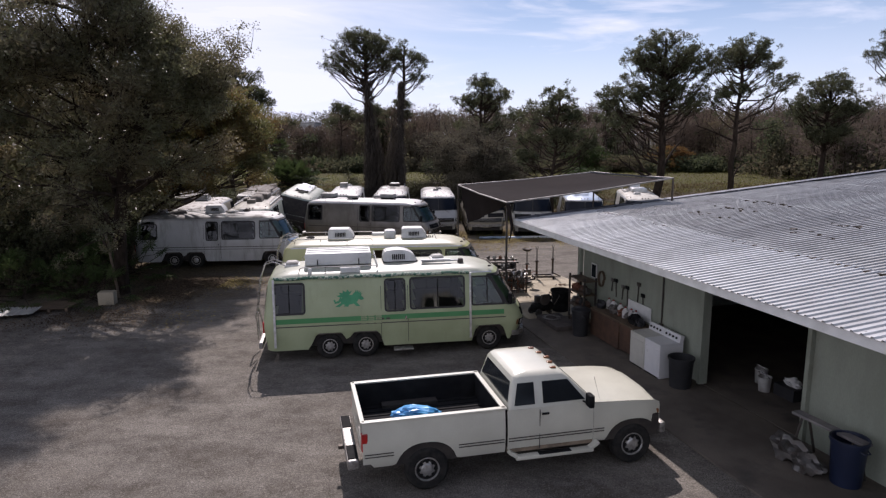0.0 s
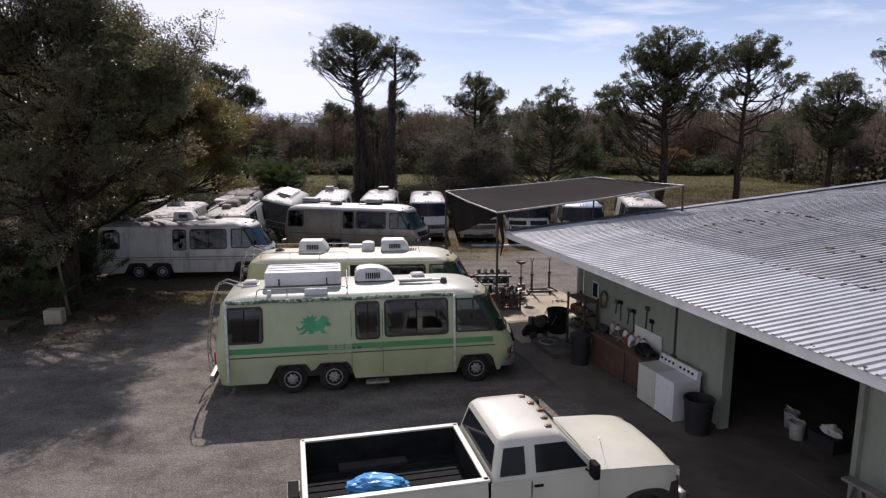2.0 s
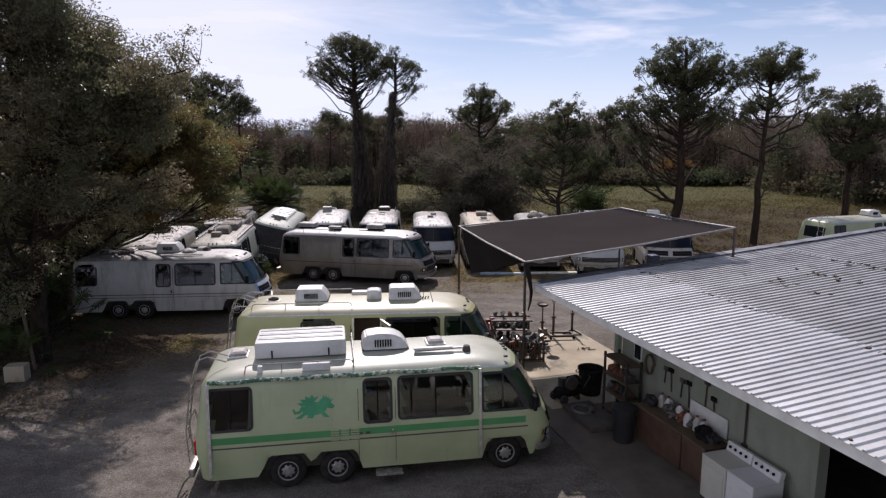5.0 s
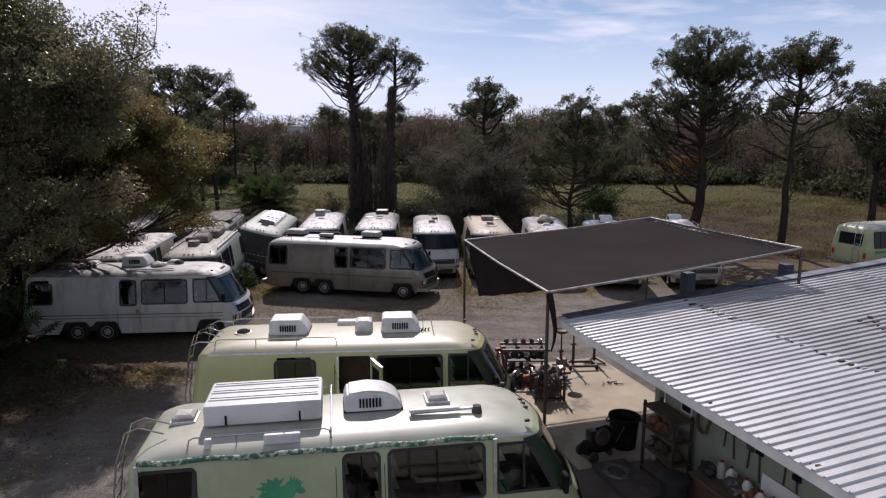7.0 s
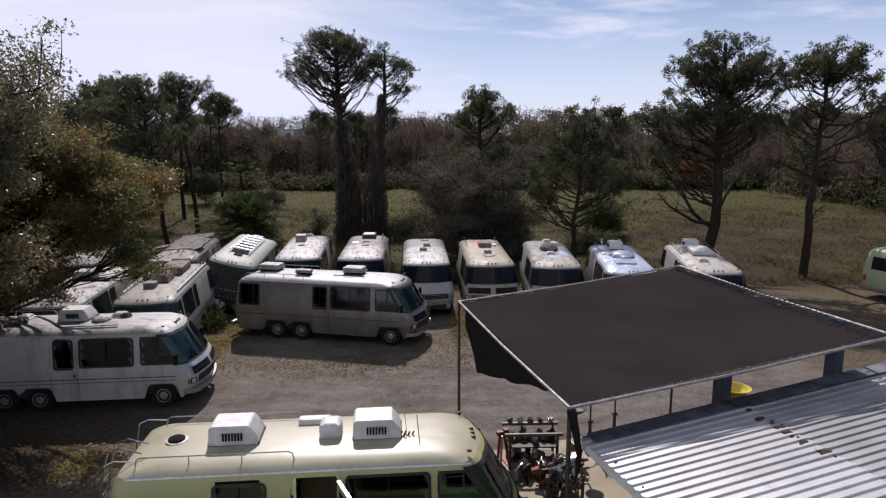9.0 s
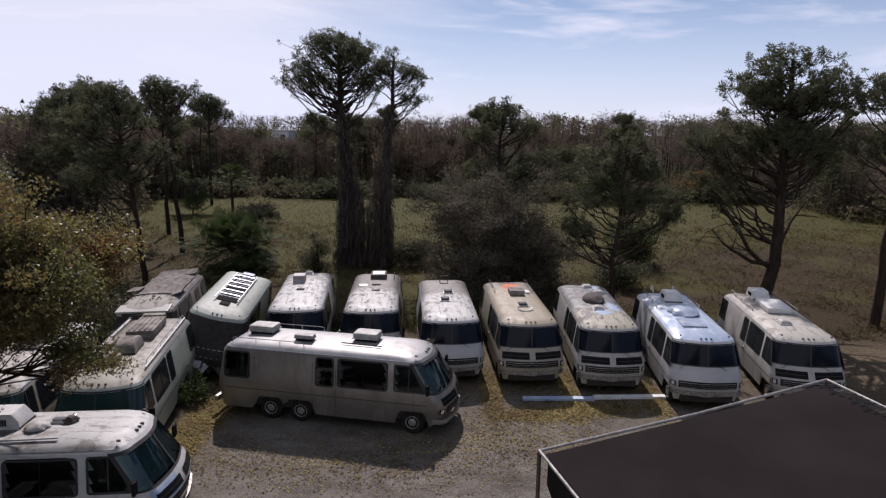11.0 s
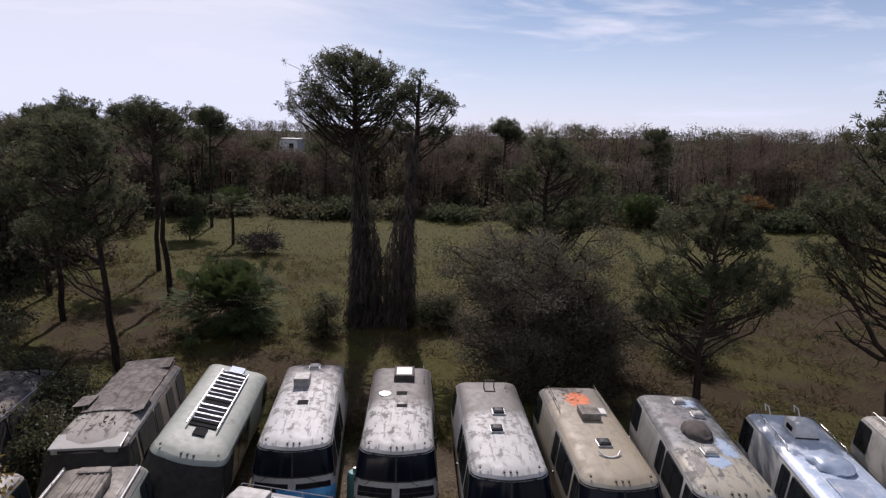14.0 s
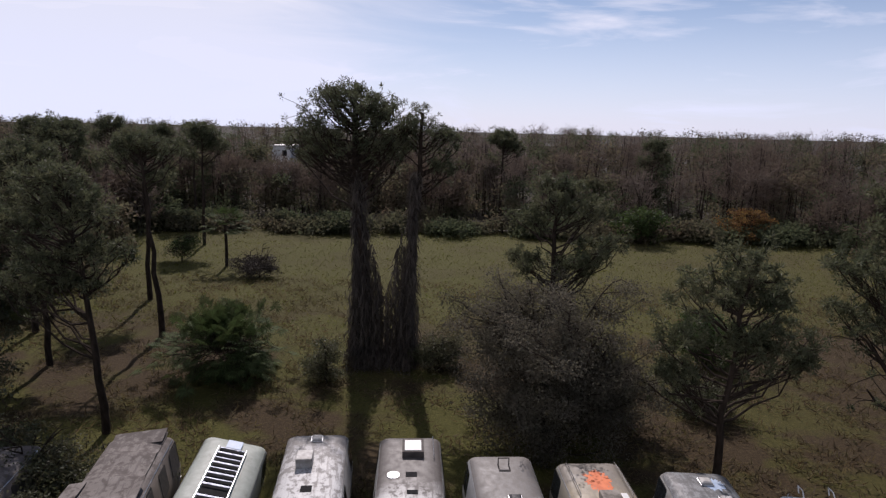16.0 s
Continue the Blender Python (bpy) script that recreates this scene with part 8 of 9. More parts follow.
def fit_row(rows):
    r1, r2, r3, r4, r5, r6, r7 = rows
    NOSE["cut"] = 0.26
    part("roof_box", box((-1.25, -0.25, 2.485 + 0.16), (0.62, 0.52, 0.34), 0.03), M["grey_plastic"], r1, "grey box on the roof")
    # black plate on the closed roof paints the open hatch's shade
    part("hatch_shade_plate", box((0.25, -0.05, 2.490), (0.36, 0.34, 0.03), 0.01), M["black_plastic"], r1, "black plate painting the shade in the open roof hatch")
    part("nose_cover", front_patch(0.62, 1.24, -0.20, 0.85, 0.03, 5, 14), M["blue_tarp"], r1, "blue tarpaulin over the nose", smooth=50)
    h = part("hatch_frame", box((-2.3, 0.1, 2.485 + 0.10), (0.95, 0.72, 0.22), 0.03), M["canvas_dark"], r2, "raised roof hatch frame")
    part("hatch_lining", box((-2.25, 0.1, 2.485 + 0.215), (0.70, 0.56, 0.03), 0.01), M["white_plastic"], h, "bare insulation in the hatch")
    part("vent_disc", lathe([(0.0001, 0.05), (0.20, 0.04), (0.22, 0.0)], 20, Matrix.Translation((-0.75, -0.52, 2.455))), M["alu"], r2, "round roof vent disc", smooth=40)
    # two more black plates paint the shade of open hatches
    part("hatch_shade_plate", box((-0.75, 0.05, 2.495), (0.28, 0.36, 0.03), 0.01), M["black_plastic"], r2)
    part("hatch_shade_plate", box((0.25, 0.08, 2.495), (0.22, 0.34, 0.03), 0.01), M["black_plastic"], r2)
    fr = part("open_frame", tube([(-2.6, 0.2, 2.510), (-2.6, 0.2, 2.760), (-2.6, -0.15, 2.760), (-2.6, -0.15, 2.510), (-2.25, -0.15, 2.500), (-2.25, 0.2, 2.500), (-2.6, 0.2, 2.510)], 0.025, 5), M["canvas_dark"], r3, "open hatch frame")
    roof_patch(r4, -2.75, -1.45, -0.42, 0.42, M["orange"], "orange primer patch", 4)
    part("horns", tube([(1.55, -0.30, 2.570), (1.72, -0.18, 2.510), (1.78, 0.0, 2.495), (1.72, 0.18, 2.510), (1.55, 0.30, 2.570)], 0.028, 6), M["white_plastic"], r4, "pale horn-shaped roof ornament")
    part("bracket", box((-1.15, 0.55, 2.490), (0.42, 0.20, 0.10), 0.02), M["white_plastic"], r4)
    bm = bmesh.new()
    bmesh.ops.create_icosphere(bm, subdivisions=3, radius=1)
    for v in bm.verts:
        q = 1 + 0.2 * noise.noise(v.co * 2.5)
        v.co = Vector((v.co.x * 0.62 * q, v.co.y * 0.42 * q, max(-0.1, v.co.z) * 0.30 * q))
    bmesh.ops.translate(bm, vec=(-0.35, -0.05, 2.510), verts=bm.verts)
    part("unit_cover", bm, M["canvas_dark"], r5, "dark canvas cover over the roof unit", smooth=45)
    for i, (x0, x1, y0, y1, mt) in enumerate([(1.0, 1.7, -0.35, 0.35, "pale_blue"), (-0.1, 1.1, 0.25, 0.80, "pale_blue"), (-2.9, -2.2, 0.0, 0.7, "pale_blue"), (-1.7, -0.8, -0.8, -0.2, "grey_primer"), (0.9, 2.0, -0.85, -0.45, "grey_primer")]):
        roof_patch(r5, x0, x1, y0, y1, M[mt], "flaking paint patch", 20 + i)
    bm = bmesh.new()
    bmesh.ops.create_icosphere(bm, subdivisions=3, radius=1)
    for v in bm.verts:
        q = 1 + 0.2 * noise.noise(v.co * 2.1)
        v.co = Vector((v.co.x * 0.70 * q, v.co.y * 0.55 * q, max(-0.1, v.co.z) * 0.22 * q))
    bmesh.ops.translate(bm, vec=(0.0, 0.0, 2.510), verts=bm.verts)
    part("unit_cover", bm, M["blue_6"], r6, "pale blue cover over the roof unit", smooth=45)
    part("roof_panel", box((1.35, -0.1, 2.510), (1.0, 0.85, 0.05), 0.02), M["blue_6"], r6, "flat pale blue panel")
    for y in (-0.45, 0.45):
        part("rear_rail", tube([(-3.4, y, 2.5), (-3.5, y, 2.690), (-3.2, y, 2.710), (-3.0, y, 2.490)], 0.02, 6), M["white_plastic"], r6)
    part("roof_pod", box((-0.6, 0.0, 2.610), (1.5, 0.9, 0.22), 0.06), M["pod_white"], r7, "low white roof pod", smooth=40)


fit_a(mh_a)
fit_b(mh_b)
fit_w(mh_w)
fit_tilted(mh_tilt)
fit_shell(mh_shell)
fit_shell(mh_wreck, False)
fit_row(back_row)


def fit_grimy(mh):
    """Weathered pods, a long ribbed case and side rails on the mint one's roof."""
    z = roof_z(-1.4, 0.2)
    c = part("roof_case", box((-1.5, 0.1, z + 0.15), (1.7, 0.85, 0.28), 0.05), M["pod_brown"], mh, "long ribbed case, brown with grime", smooth=40)
    for k in range(5):
        part("rib", box((-1.5, -0.22 + 0.16 * k, z + 0.30), (1.6, 0.05, 0.03), 0.01), M["pod_brown"], c)
    part("case_end", box((-2.45, 0.1, z + 0.20), (0.30, 0.75, 0.30), 0.06), M["pod_brown"], c, smooth=40)
    part("vent_box", box((1.35, -0.1, roof_z(1.35, 0) + 0.10), (0.42, 0.42, 0.22), 0.03), M["pod_brown"], mh, "small square vent box", smooth=40)
    part("side_box", box((-0.2, -0.62, roof_z(-0.2, -0.62) + 0.09), (0.60, 0.24, 0.18), 0.04), M["pod_brown"], mh, smooth=40)
    for y in (-0.93, 0.93):
        part("side_rail", box((-0.7, y, roof_z(-0.7, y) + 0.06), (5.0, 0.05, 0.07), 0.015), M["white_plastic"], mh, "long white side rail")


fit_grimy(mh_mint)
NOSE["cut"] = 0.0
# added teal sheet paints part of the windscreen's reflection
part("sheen_sheet", front_patch(1.42, 2.08, -0.80, 0.10, -0.05, 5, 12), M["teal_sheen"], mh_s, "teal sheet behind the windscreen, painting its bright sheen")
pillow_unit(mh_s, -2.68, 0.15, 0.85, 0.62, 0.20, "grey_plastic")
pillow_unit(mh_s, 0.80, 0.15, 0.80, 0.60, 0.20, "grey_plastic")
pillow_unit(mh_s, -1.08, -0.35, 0.62, 0.30, 0.12, "grey_plastic")
part("aerial_arm", tube([(0.15, -0.45, 2.53), (1.45, -0.50, 2.52)], 0.02, 6), M["black_plastic"], mh_s, "folded black aerial")
part("roof_case", box((-0.9, 0.05, roof_z(-0.9, 0.05) + 0.11), (0.75, 0.62, 0.22), 0.05), M["pod_brown"], back_row[3], "striped tan roof box", smooth=40)
roof_patch(mh_w, -3.0, -1.9, -0.5, 0.5, M["grime"], "dark stain on the roof", 46)


# ---- workshop clutter ----
M["appliance"] = material("white_enamel", (0.70, 0.70, 0.70), (0.62, 0.62, 0.63), 0.3, 0, 2, stain=(0.40, 0.36, 0.30), stain_at=(0.66, 0.82))
M["appliance_old"] = material("ivory_enamel", (0.55, 0.54, 0.48), (0.47, 0.46, 0.41), 0.35, 0, 2, stain=(0.32, 0.28, 0.2), stain_at=(0.62, 0.82))
M["blue_plastic"] = material("blue_plastic_drum", (0.005, 0.010, 0.030), (0.008, 0.015, 0.042), 0.45, 0, 3)
M["lift_blue"] = material("blue_lift_paint", (0.014, 0.024, 0.062), (0.020, 0.033, 0.078), 0.5, 0, 3, stain=(0.10, 0.08, 0.07), stain_at=(0.62, 0.8))
M["red_paint"] = material("worn_red_paint", (0.26, 0.022, 0.018), (0.16, 0.018, 0.015), 0.5, 0.1, 5)
M["cast"] = material("oily_cast_metal", (0.10, 0.095, 0.09), (0.20, 0.19, 0.18), 0.5, 0.7, 12, stain=(0.05, 0.035, 0.025), stain_at=(0.45, 0.7), stain_scale=6)
M["bright_metal"] = material("bright_metal", (0.55, 0.54, 0.52), (0.35, 0.34, 0.33), 0.35, 0.9, 14)
M["red_brown"] = material("rusty_brown", (0.20, 0.075, 0.04), (0.12, 0.05, 0.03), 0.8, 0, 6)


def inside(along, inn, z=0.0, yaw=0.0):
    """A pose by the workshop's own axes: metres along the eave and in from it."""
    return BU @ Matrix.Translation((along, inn, z)) @ Matrix.Rotation(radians(yaw), 4, "Z")


def appliance(m, mat, label, kind):
    t = thing(kind, m, label, "appliance")
    part("cabinet", box((0, 0, 0.45), (0.66, 0.68, 0.88), 0.02), M[mat], t)
    part("top", box((0, 0.0, 0.905), (0.67, 0.69, 0.03), 0.012), M[mat], t)
    c = part("console", box((0, 0.29, 1.0), (0.66, 0.12, 0.20), 0.02, Matrix.Rotation(-0.25, 4, "X")), M["appliance"], t, "white control console")
    for k in range(4):
        part("dial", lathe([(0.03, 0.0), (0.028, 0.02), (0.0001, 0.022)], 12, Matrix.Translation((-0.22 + 0.14 * k, 0.22, 1.02)) @ Matrix.Rotation(radians(76), 4, "X")), M["black_plastic"], c)
    part("door_panel", box((0, -0.345, 0.46), (0.56, 0.015, 0.60), 0.006), M[mat], t)
    part("kick_strip", box((0, -0.335, 0.03), (0.62, 0.02, 0.06)), M["black_plastic"], t)
    return t


def bin_(m, r, h, mat, label, lid=False, name="waste_bin"):
    t = thing(name, m, label, "bin")
    part("tub", lathe([(r * 0.82, 0.0), (r * 0.98, h * 0.92), (r * 1.06, h * 0.93), (r * 1.06, h), (r * 0.97, h), (r * 0.93, h * 0.9), (r * 0.75, 0.05)], 22), M[mat], t, smooth=40)
    if lid:
        part("lid", lathe([(r * 1.09, h), (r * 1.09, h + 0.03), (r * 0.7, h + 0.09), (0.0001, h + 0.10)], 22), M[mat], t, smooth=40)
    for s in (-1, 1):
        part("handle", tube([(s * r, -0.08, h * 0.86), (s * (r + 0.06), -0.06, h * 0.84), (s * (r + 0.06), 0.06, h * 0.84), (s * r, 0.08, h * 0.86)], 0.014, 6), M[mat], t)
    return t


def bucket(m, label, r=0.15, h=0.36):
    t = thing("bucket", m, label, "bucket")
    part("pail", lathe([(r * 0.86, 0.0), (r, h), (r * 1.05, h), (r * 1.05, h - 0.03), (r * 0.95, h - 0.01), (r * 0.8, 0.03)], 18), M["grey_plastic"], t, smooth=40)
    part("bail", tube([(r, 0, h), (r * 0.8, -0.1, h + 0.1), (0, -0.15, h + 0.14), (-r * 0.8, -0.1, h + 0.1), (-r, 0, h)], 0.005, 5), M["chrome"], t)
    return t


def jug(m, mat="white_plastic"):
    t = thing("plastic_jug", m, "plastic fluid jug on the bench", "jug", "jugs on the bench")
    part("bottle", lathe([(0.085, 0.0), (0.09, 0.02), (0.09, 0.19), (0.06, 0.25), (0.028, 0.28), (0.028, 0.30)], 12), M[mat], t, smooth=50)
    part("cap", lathe([(0.032, 0.30), (0.032, 0.33), (0.0001, 0.335)], 10), M["red_paint"], t)
    part("handle", tube([(0.05, 0, 0.25), (0.10, 0, 0.24), (0.10, 0, 0.16), (0.085, 0, 0.14)], 0.012, 6), M[mat], t)


def lump(name, m, size, mat, label, cat, seed, rough=0.35, detail=3):
    """An irregular heap or casting with a broken outline."""
    bm = bmesh.new()
    bmesh.ops.create_icosphere(bm, subdivisions=detail, radius=1.0)
    for v in bm.verts:
        q = 1 + rough * noise.noise(v.co * 1.9 + Vector((seed, 0, 0))) + rough * 0.6 * noise.noise(v.co * 5.0 + Vector((0, seed, 0)))
        v.co = Vector((v.co.x * size[0], v.co.y * size[1], v.co.z * size[2])) * q
        v.co.z = max(v.co.z, -size[2] * 0.8)
    bmesh.ops.translate(bm, vec=(0, 0, size[2] * 0.8), verts=bm.verts)
    ob = part(name, bm, M[mat], smooth=25)
    ob.matrix_world = m
    return tagged(ob, label, cat)


def workbench():
    t = thing("workbench", inside(3.40, 1.95), "brown board workbench crowded with jugs and tools", "workbench")
    part("worktop", box((0, 0, 0.86), (2.4, 0.62, 0.05), 0.01), M["wood"], t)
    part("front_board", box((-0.35, -0.29, 0.44), (1.6, 0.03, 0.76), 0.005), M["ply"], t, "reddish brown front board")
    part("front_board", box((0.82, -0.27, 0.46), (0.70, 0.03, 0.72), 0.005), M["ply"], t)
    for x in (-1.12, 1.12):
        for y in (-0.25, 0.25):
            part("leg", box((x, y, 0.42), (0.08, 0.08, 0.84)), M["wood"], t)
    part("lower_shelf", box((0, 0.02, 0.22), (2.2, 0.5, 0.03)), M["wood"], t)
    g = np.random.default_rng(4)
    for k, x in enumerate((-0.85, -0.62, 0.18, 0.42, 0.62, -0.20)):
        jug(inside(3.40 + x, 1.98 + g.uniform(-0.12, 0.12), 0.885, g.uniform(0, 360)), "white_plastic" if k % 3 else "grey_plastic")
    for k, (x, s, mt) in enumerate([(-1.0, 0.13, "bin_grey"), (-0.35, 0.14, "cast"), (0.0, 0.12, "red_brown"), (0.85, 0.16, "black_plastic"), (1.02, 0.12, "bin_grey"), (0.30, 0.10, "cast")]):
        lump("machine_part", inside(3.40 + x, 1.90 + 0.06 * (k % 3), 0.885), (s * 1.2, s, s), mt, "oily machine part on the bench", "machine part", 30 + k, 0.5)
    bd = part("back_board", box((0, 0, 0), (1.15, 0.02, 0.42), 0.004), M["white_trim"])
    bd.matrix_world = inside(3.9, 2.255, 1.16)
    tagged(bd, "dirty white board leaning on the wall behind the bench", "board")
    bl = bin_(inside(2.25, 1.30), 0.27, 0.82, "bin_grey", "dark grey waste bin with lid beside the bench", True)
    # funnels and tools on the wall
    for k, (a, z, L) in enumerate([(2.35, 1.55, 0.35), (2.62, 1.50, 0.5), (2.95, 1.45, 0.4), (3.25, 1.40, 0.55), (3.75, 1.55, 0.7), (4.05, 1.45, 0.35)]):
        tl = thing("hand_tool", inside(a, 2.27, z), "dark hand tool hung on the wall", "tool", "tools on the wall")
        part("shaft", tube([(0, 0, -L / 2), (0.04 * (-1) ** k, 0, L / 2)], 0.016, 6), M["dark_steel"], tl)
        part("head", box((0.04 * (-1) ** k, 0, L / 2), (0.16, 0.04, 0.10), 0.01), M["black_plastic"] if k % 2 else M["cast"], tl)


def shelf_rack():
    t = thing("shelf_rack", inside(1.05, 1.98), "cluttered open shelf rack by the wall's end", "shelf")
    for x in (-0.5, 0.5):
        for y in (-0.2, 0.2):
            part("upright", box((x, y, 0.80), (0.05, 0.05, 1.6)), M["dark_steel"], t)
    for z in (0.15, 0.60, 1.05, 1.5):
        part("shelf", box((0, 0, z), (1.08, 0.46, 0.03)), M["wood"], t)
    g = np.random.default_rng(8)
    for z in (0.62, 1.07):
        for k in range(4):
            x = -0.36 + 0.24 * k
            lump("parts_box", inside(1.05 + x, 1.95, z), (0.11, 0.15, g.uniform(0.09, 0.17)), ("cast", "red_brown", "bin_grey", "ply")[int(g.integers(4))], "dusty box of parts on the shelf", "box", 50 + k + 10 * z, 0.3)
    pic = part("framed_sheet", box((0, 0, 0), (0.34, 0.025, 0.48), 0.008), M["white_trim"])
    pic.matrix_world = inside(1.25, 2.27, 1.78)
    tagged(pic, "white framed sheet on the wall", "sign")
    sh = part("glass_sheet", box((0, -0.016, 0), (0.26, 0.006, 0.40)), M["glass"], pic)
    hs = thing("hose", inside(1.85, 2.25, 1.65), "coiled garden hose on the wall", "hose")
    pts = [(0.16 * math.cos(a) * (1 + 0.04 * math.sin(3 * a)), -0.02 - 0.004 * a, 0.24 * math.sin(a)) for a in np.linspace(0, 6 * math.pi, 70)]
    part("coil", tube(pts, 0.016, 6), M["wood"], hs, smooth=60)
    po = part("corner_post", box((0, 0, 1.55), (0.14, 0.14, 3.1), 0.01), M["wall_sheet"])
    po.matrix_world = inside(0.42, 2.22)
    tagged(po, "pale corner post of the wall", "post")
    pp = part("conduit", tube([(0, 0, 1.0), (0, 0, 2.6)], 0.022, 8), M["dark_steel"])
    pp.matrix_world = inside(4.95, 2.26)
    tagged(pp, "dark conduit on the wall", "pipe")
    bx = part("socket_box", box((0, 0, 1.0), (0.12, 0.06, 0.18), 0.01), M["dark_steel"], pp)


def jack_stand(m, h, top, label, base):
    """A tall support jack: a post in a sleeve with a locking collar, on a round, framed or low-boy base."""
    t = thing("jack_stand", m, label, "jack", "jacks on the slab")
    part("pole", tube([(0, 0, 0.08), (0, 0, h)], 0.024, 8), M["dark_steel"], t)
    part("sleeve", tube([(0, 0, 0.06), (0, 0, h * 0.55)], 0.045, 8), M["red_brown"] if base == "cart" else M["dark_steel"], t)
    part("collar", lathe([(0.045, 0.0), (0.07, 0.02), (0.07, 0.07), (0.045, 0.09)], 12, Matrix.Translation((0, 0, h * 0.55))), M["dark_steel"], t)
    part("locking_pin", tube([(-0.13, 0, h * 0.57), (0.10, 0, h * 0.57), (0.13, 0, h * 0.54)], 0.012, 5), M["dull_chrome"], t)
    if base == "cart":
        part("carriage", box((0.02, 0.0, 0.42), (0.26, 0.22, 0.26), 0.02), M["cast"], t, "greasy jack carriage")
        part("foot_plate", lathe([(0.0001, 0.05), (0.20, 0.05), (0.22, 0.02), (0.22, 0.0)], 18), M["dark_steel"], t, "round foot plate")
        for s_ in (-1, 1):
            part("side_frame", box((0.0, s_ * 0.17, 0.14), (0.50, 0.05, 0.07), 0.008), M["dark_steel"], t)
        part("pump_handle", tube([(0.15, 0.05, 0.35), (0.42, 0.12, 0.42), (0.55, 0.14, 0.30)], 0.014, 6), M["red_brown"], t)
    elif base == "frame":
        for y in (-0.20, 0.20):
            part("base_bar", box((0.28, y, 0.12), (0.86, 0.06, 0.07), 0.008), M["dark_steel"], t)
        for x in (-0.13, 0.69):
            part("base_bar", box((x, 0, 0.12), (0.06, 0.40, 0.07), 0.008), M["dark_steel"], t)
        for x, y in ((-0.13, -0.2), (-0.13, 0.2), (0.69, -0.2), (0.69, 0.2)):
            part("castor", lathe([(0.0001, -0.02), (0.045, -0.02), (0.045, 0.02), (0.0001, 0.02)], 10, Matrix.Translation((x, y, 0.045)) @ Matrix.Rotation(radians(90), 4, "X")), M["black_plastic"], t)
    else:
        for a in (0, 120, 240):
            c, s_ = math.cos(radians(a)), math.sin(radians(a))
            part("foot", tube([(0, 0, 0.16), (0.38 * c, 0.38 * s_, 0.04)], 0.026, 6), M["dark_steel"], t)
        part("foot_ring", tube([(0.38 * math.cos(radians(a)), 0.38 * math.sin(radians(a)), 0.035) for a in range(0, 361, 120)], 0.018, 5), M["dark_steel"], t)
    if top == "dish":
        part("plate", lathe([(0.0001, h + 0.03), (0.14, h + 0.05), (0.20, h + 0.09), (0.21, h + 0.075), (0.15, h), (0.03, h - 0.05)], 18), M["dark_steel"], t, "round dished top plate")
    elif top == "fork":
        part("fork", tube([(-0.05, 0, h + 0.10), (-0.045, 0, h + 0.01), (0, 0, h - 0.02), (0.045, 0, h + 0.01), (0.05, 0, h + 0.10)], 0.016, 6), M["dark_steel"], t)


def parts_heap(m, L, W, H, n, label, seed, crate=True):
    """A low open crate or frame heaped with housings, rods, discs and pipes."""
    g = np.random.default_rng(seed)
    t = thing("parts_heap", m, label, "engine parts", "heaps of parts")
    if crate:
        for x in (-L / 2, L / 2):
            for y in (-W / 2, W / 2):
                part("corner_post", box((x, y, H * 0.42), (0.05, 0.05, H * 0.84)), M["dark_steel"], t)
        for z in (0.12, H * 0.5):
            for y in (-W / 2, W / 2):
                part("rail", box((0, y, z), (L, 0.035, 0.05)), M["dark_steel"], t)
        for k in range(11):
            x = -L / 2 + L * (k + 0.5) / 11
            part("upright_rod", tube([(x, -W / 2 - 0.01, 0.02), (x + g.normal() * 0.03, -W / 2 + 0.02, H * g.uniform(0.7, 1.05))], 0.016, 5), M[("cast", "dark_steel", "red_brown", "cast")[k % 4]], t)
    for k in range(n):
        u = k / n
        p = Vector((g.uniform(-0.45, 0.45) * L, g.uniform(-0.45, 0.45) * W, (0.10 + 0.82 * u) * H))
        r = Matrix.Translation(p) @ Euler((g.uniform(-0.9, 0.9), g.uniform(-0.9, 0.9), g.uniform(0, 6.28))).to_matrix().to_4x4()
        mat = M["bright_metal"] if u > 0.6 and g.random() < 0.38 else M[("cast", "dark_steel", "cast", "red_brown", "black_plastic")[int(g.integers(5))]]
        kind = int(g.integers(4))
        a = g.uniform(0.7, 1.3)
        if kind == 0:
            part("housing", box((0, 0, 0), (0.20 * a, 0.14 * a, 0.12 * a), 0.02, r), mat, t)
        elif kind == 1:
            part("rod", tube([r @ Vector((-0.20 * a, 0, 0)), r @ Vector((0.02, 0.02, 0)), r @ Vector((0.20 * a, -0.01, 0.03))], 0.018, 6), mat, t)
        elif kind == 2:
            part("disc", lathe([(0.035, -0.02), (0.12 * a, -0.02), (0.12 * a, 0.02), (0.05, 0.03), (0.035, 0.03)], 14, r), mat, t)
        else:
            part("elbow_pipe", tube([r @ Vector((0.12 * a * math.cos(b), 0.12 * a * math.sin(b), 0)) for b in (0, 0.5, 1.0, 1.5, 2.0)], 0.026, 6), mat, t)


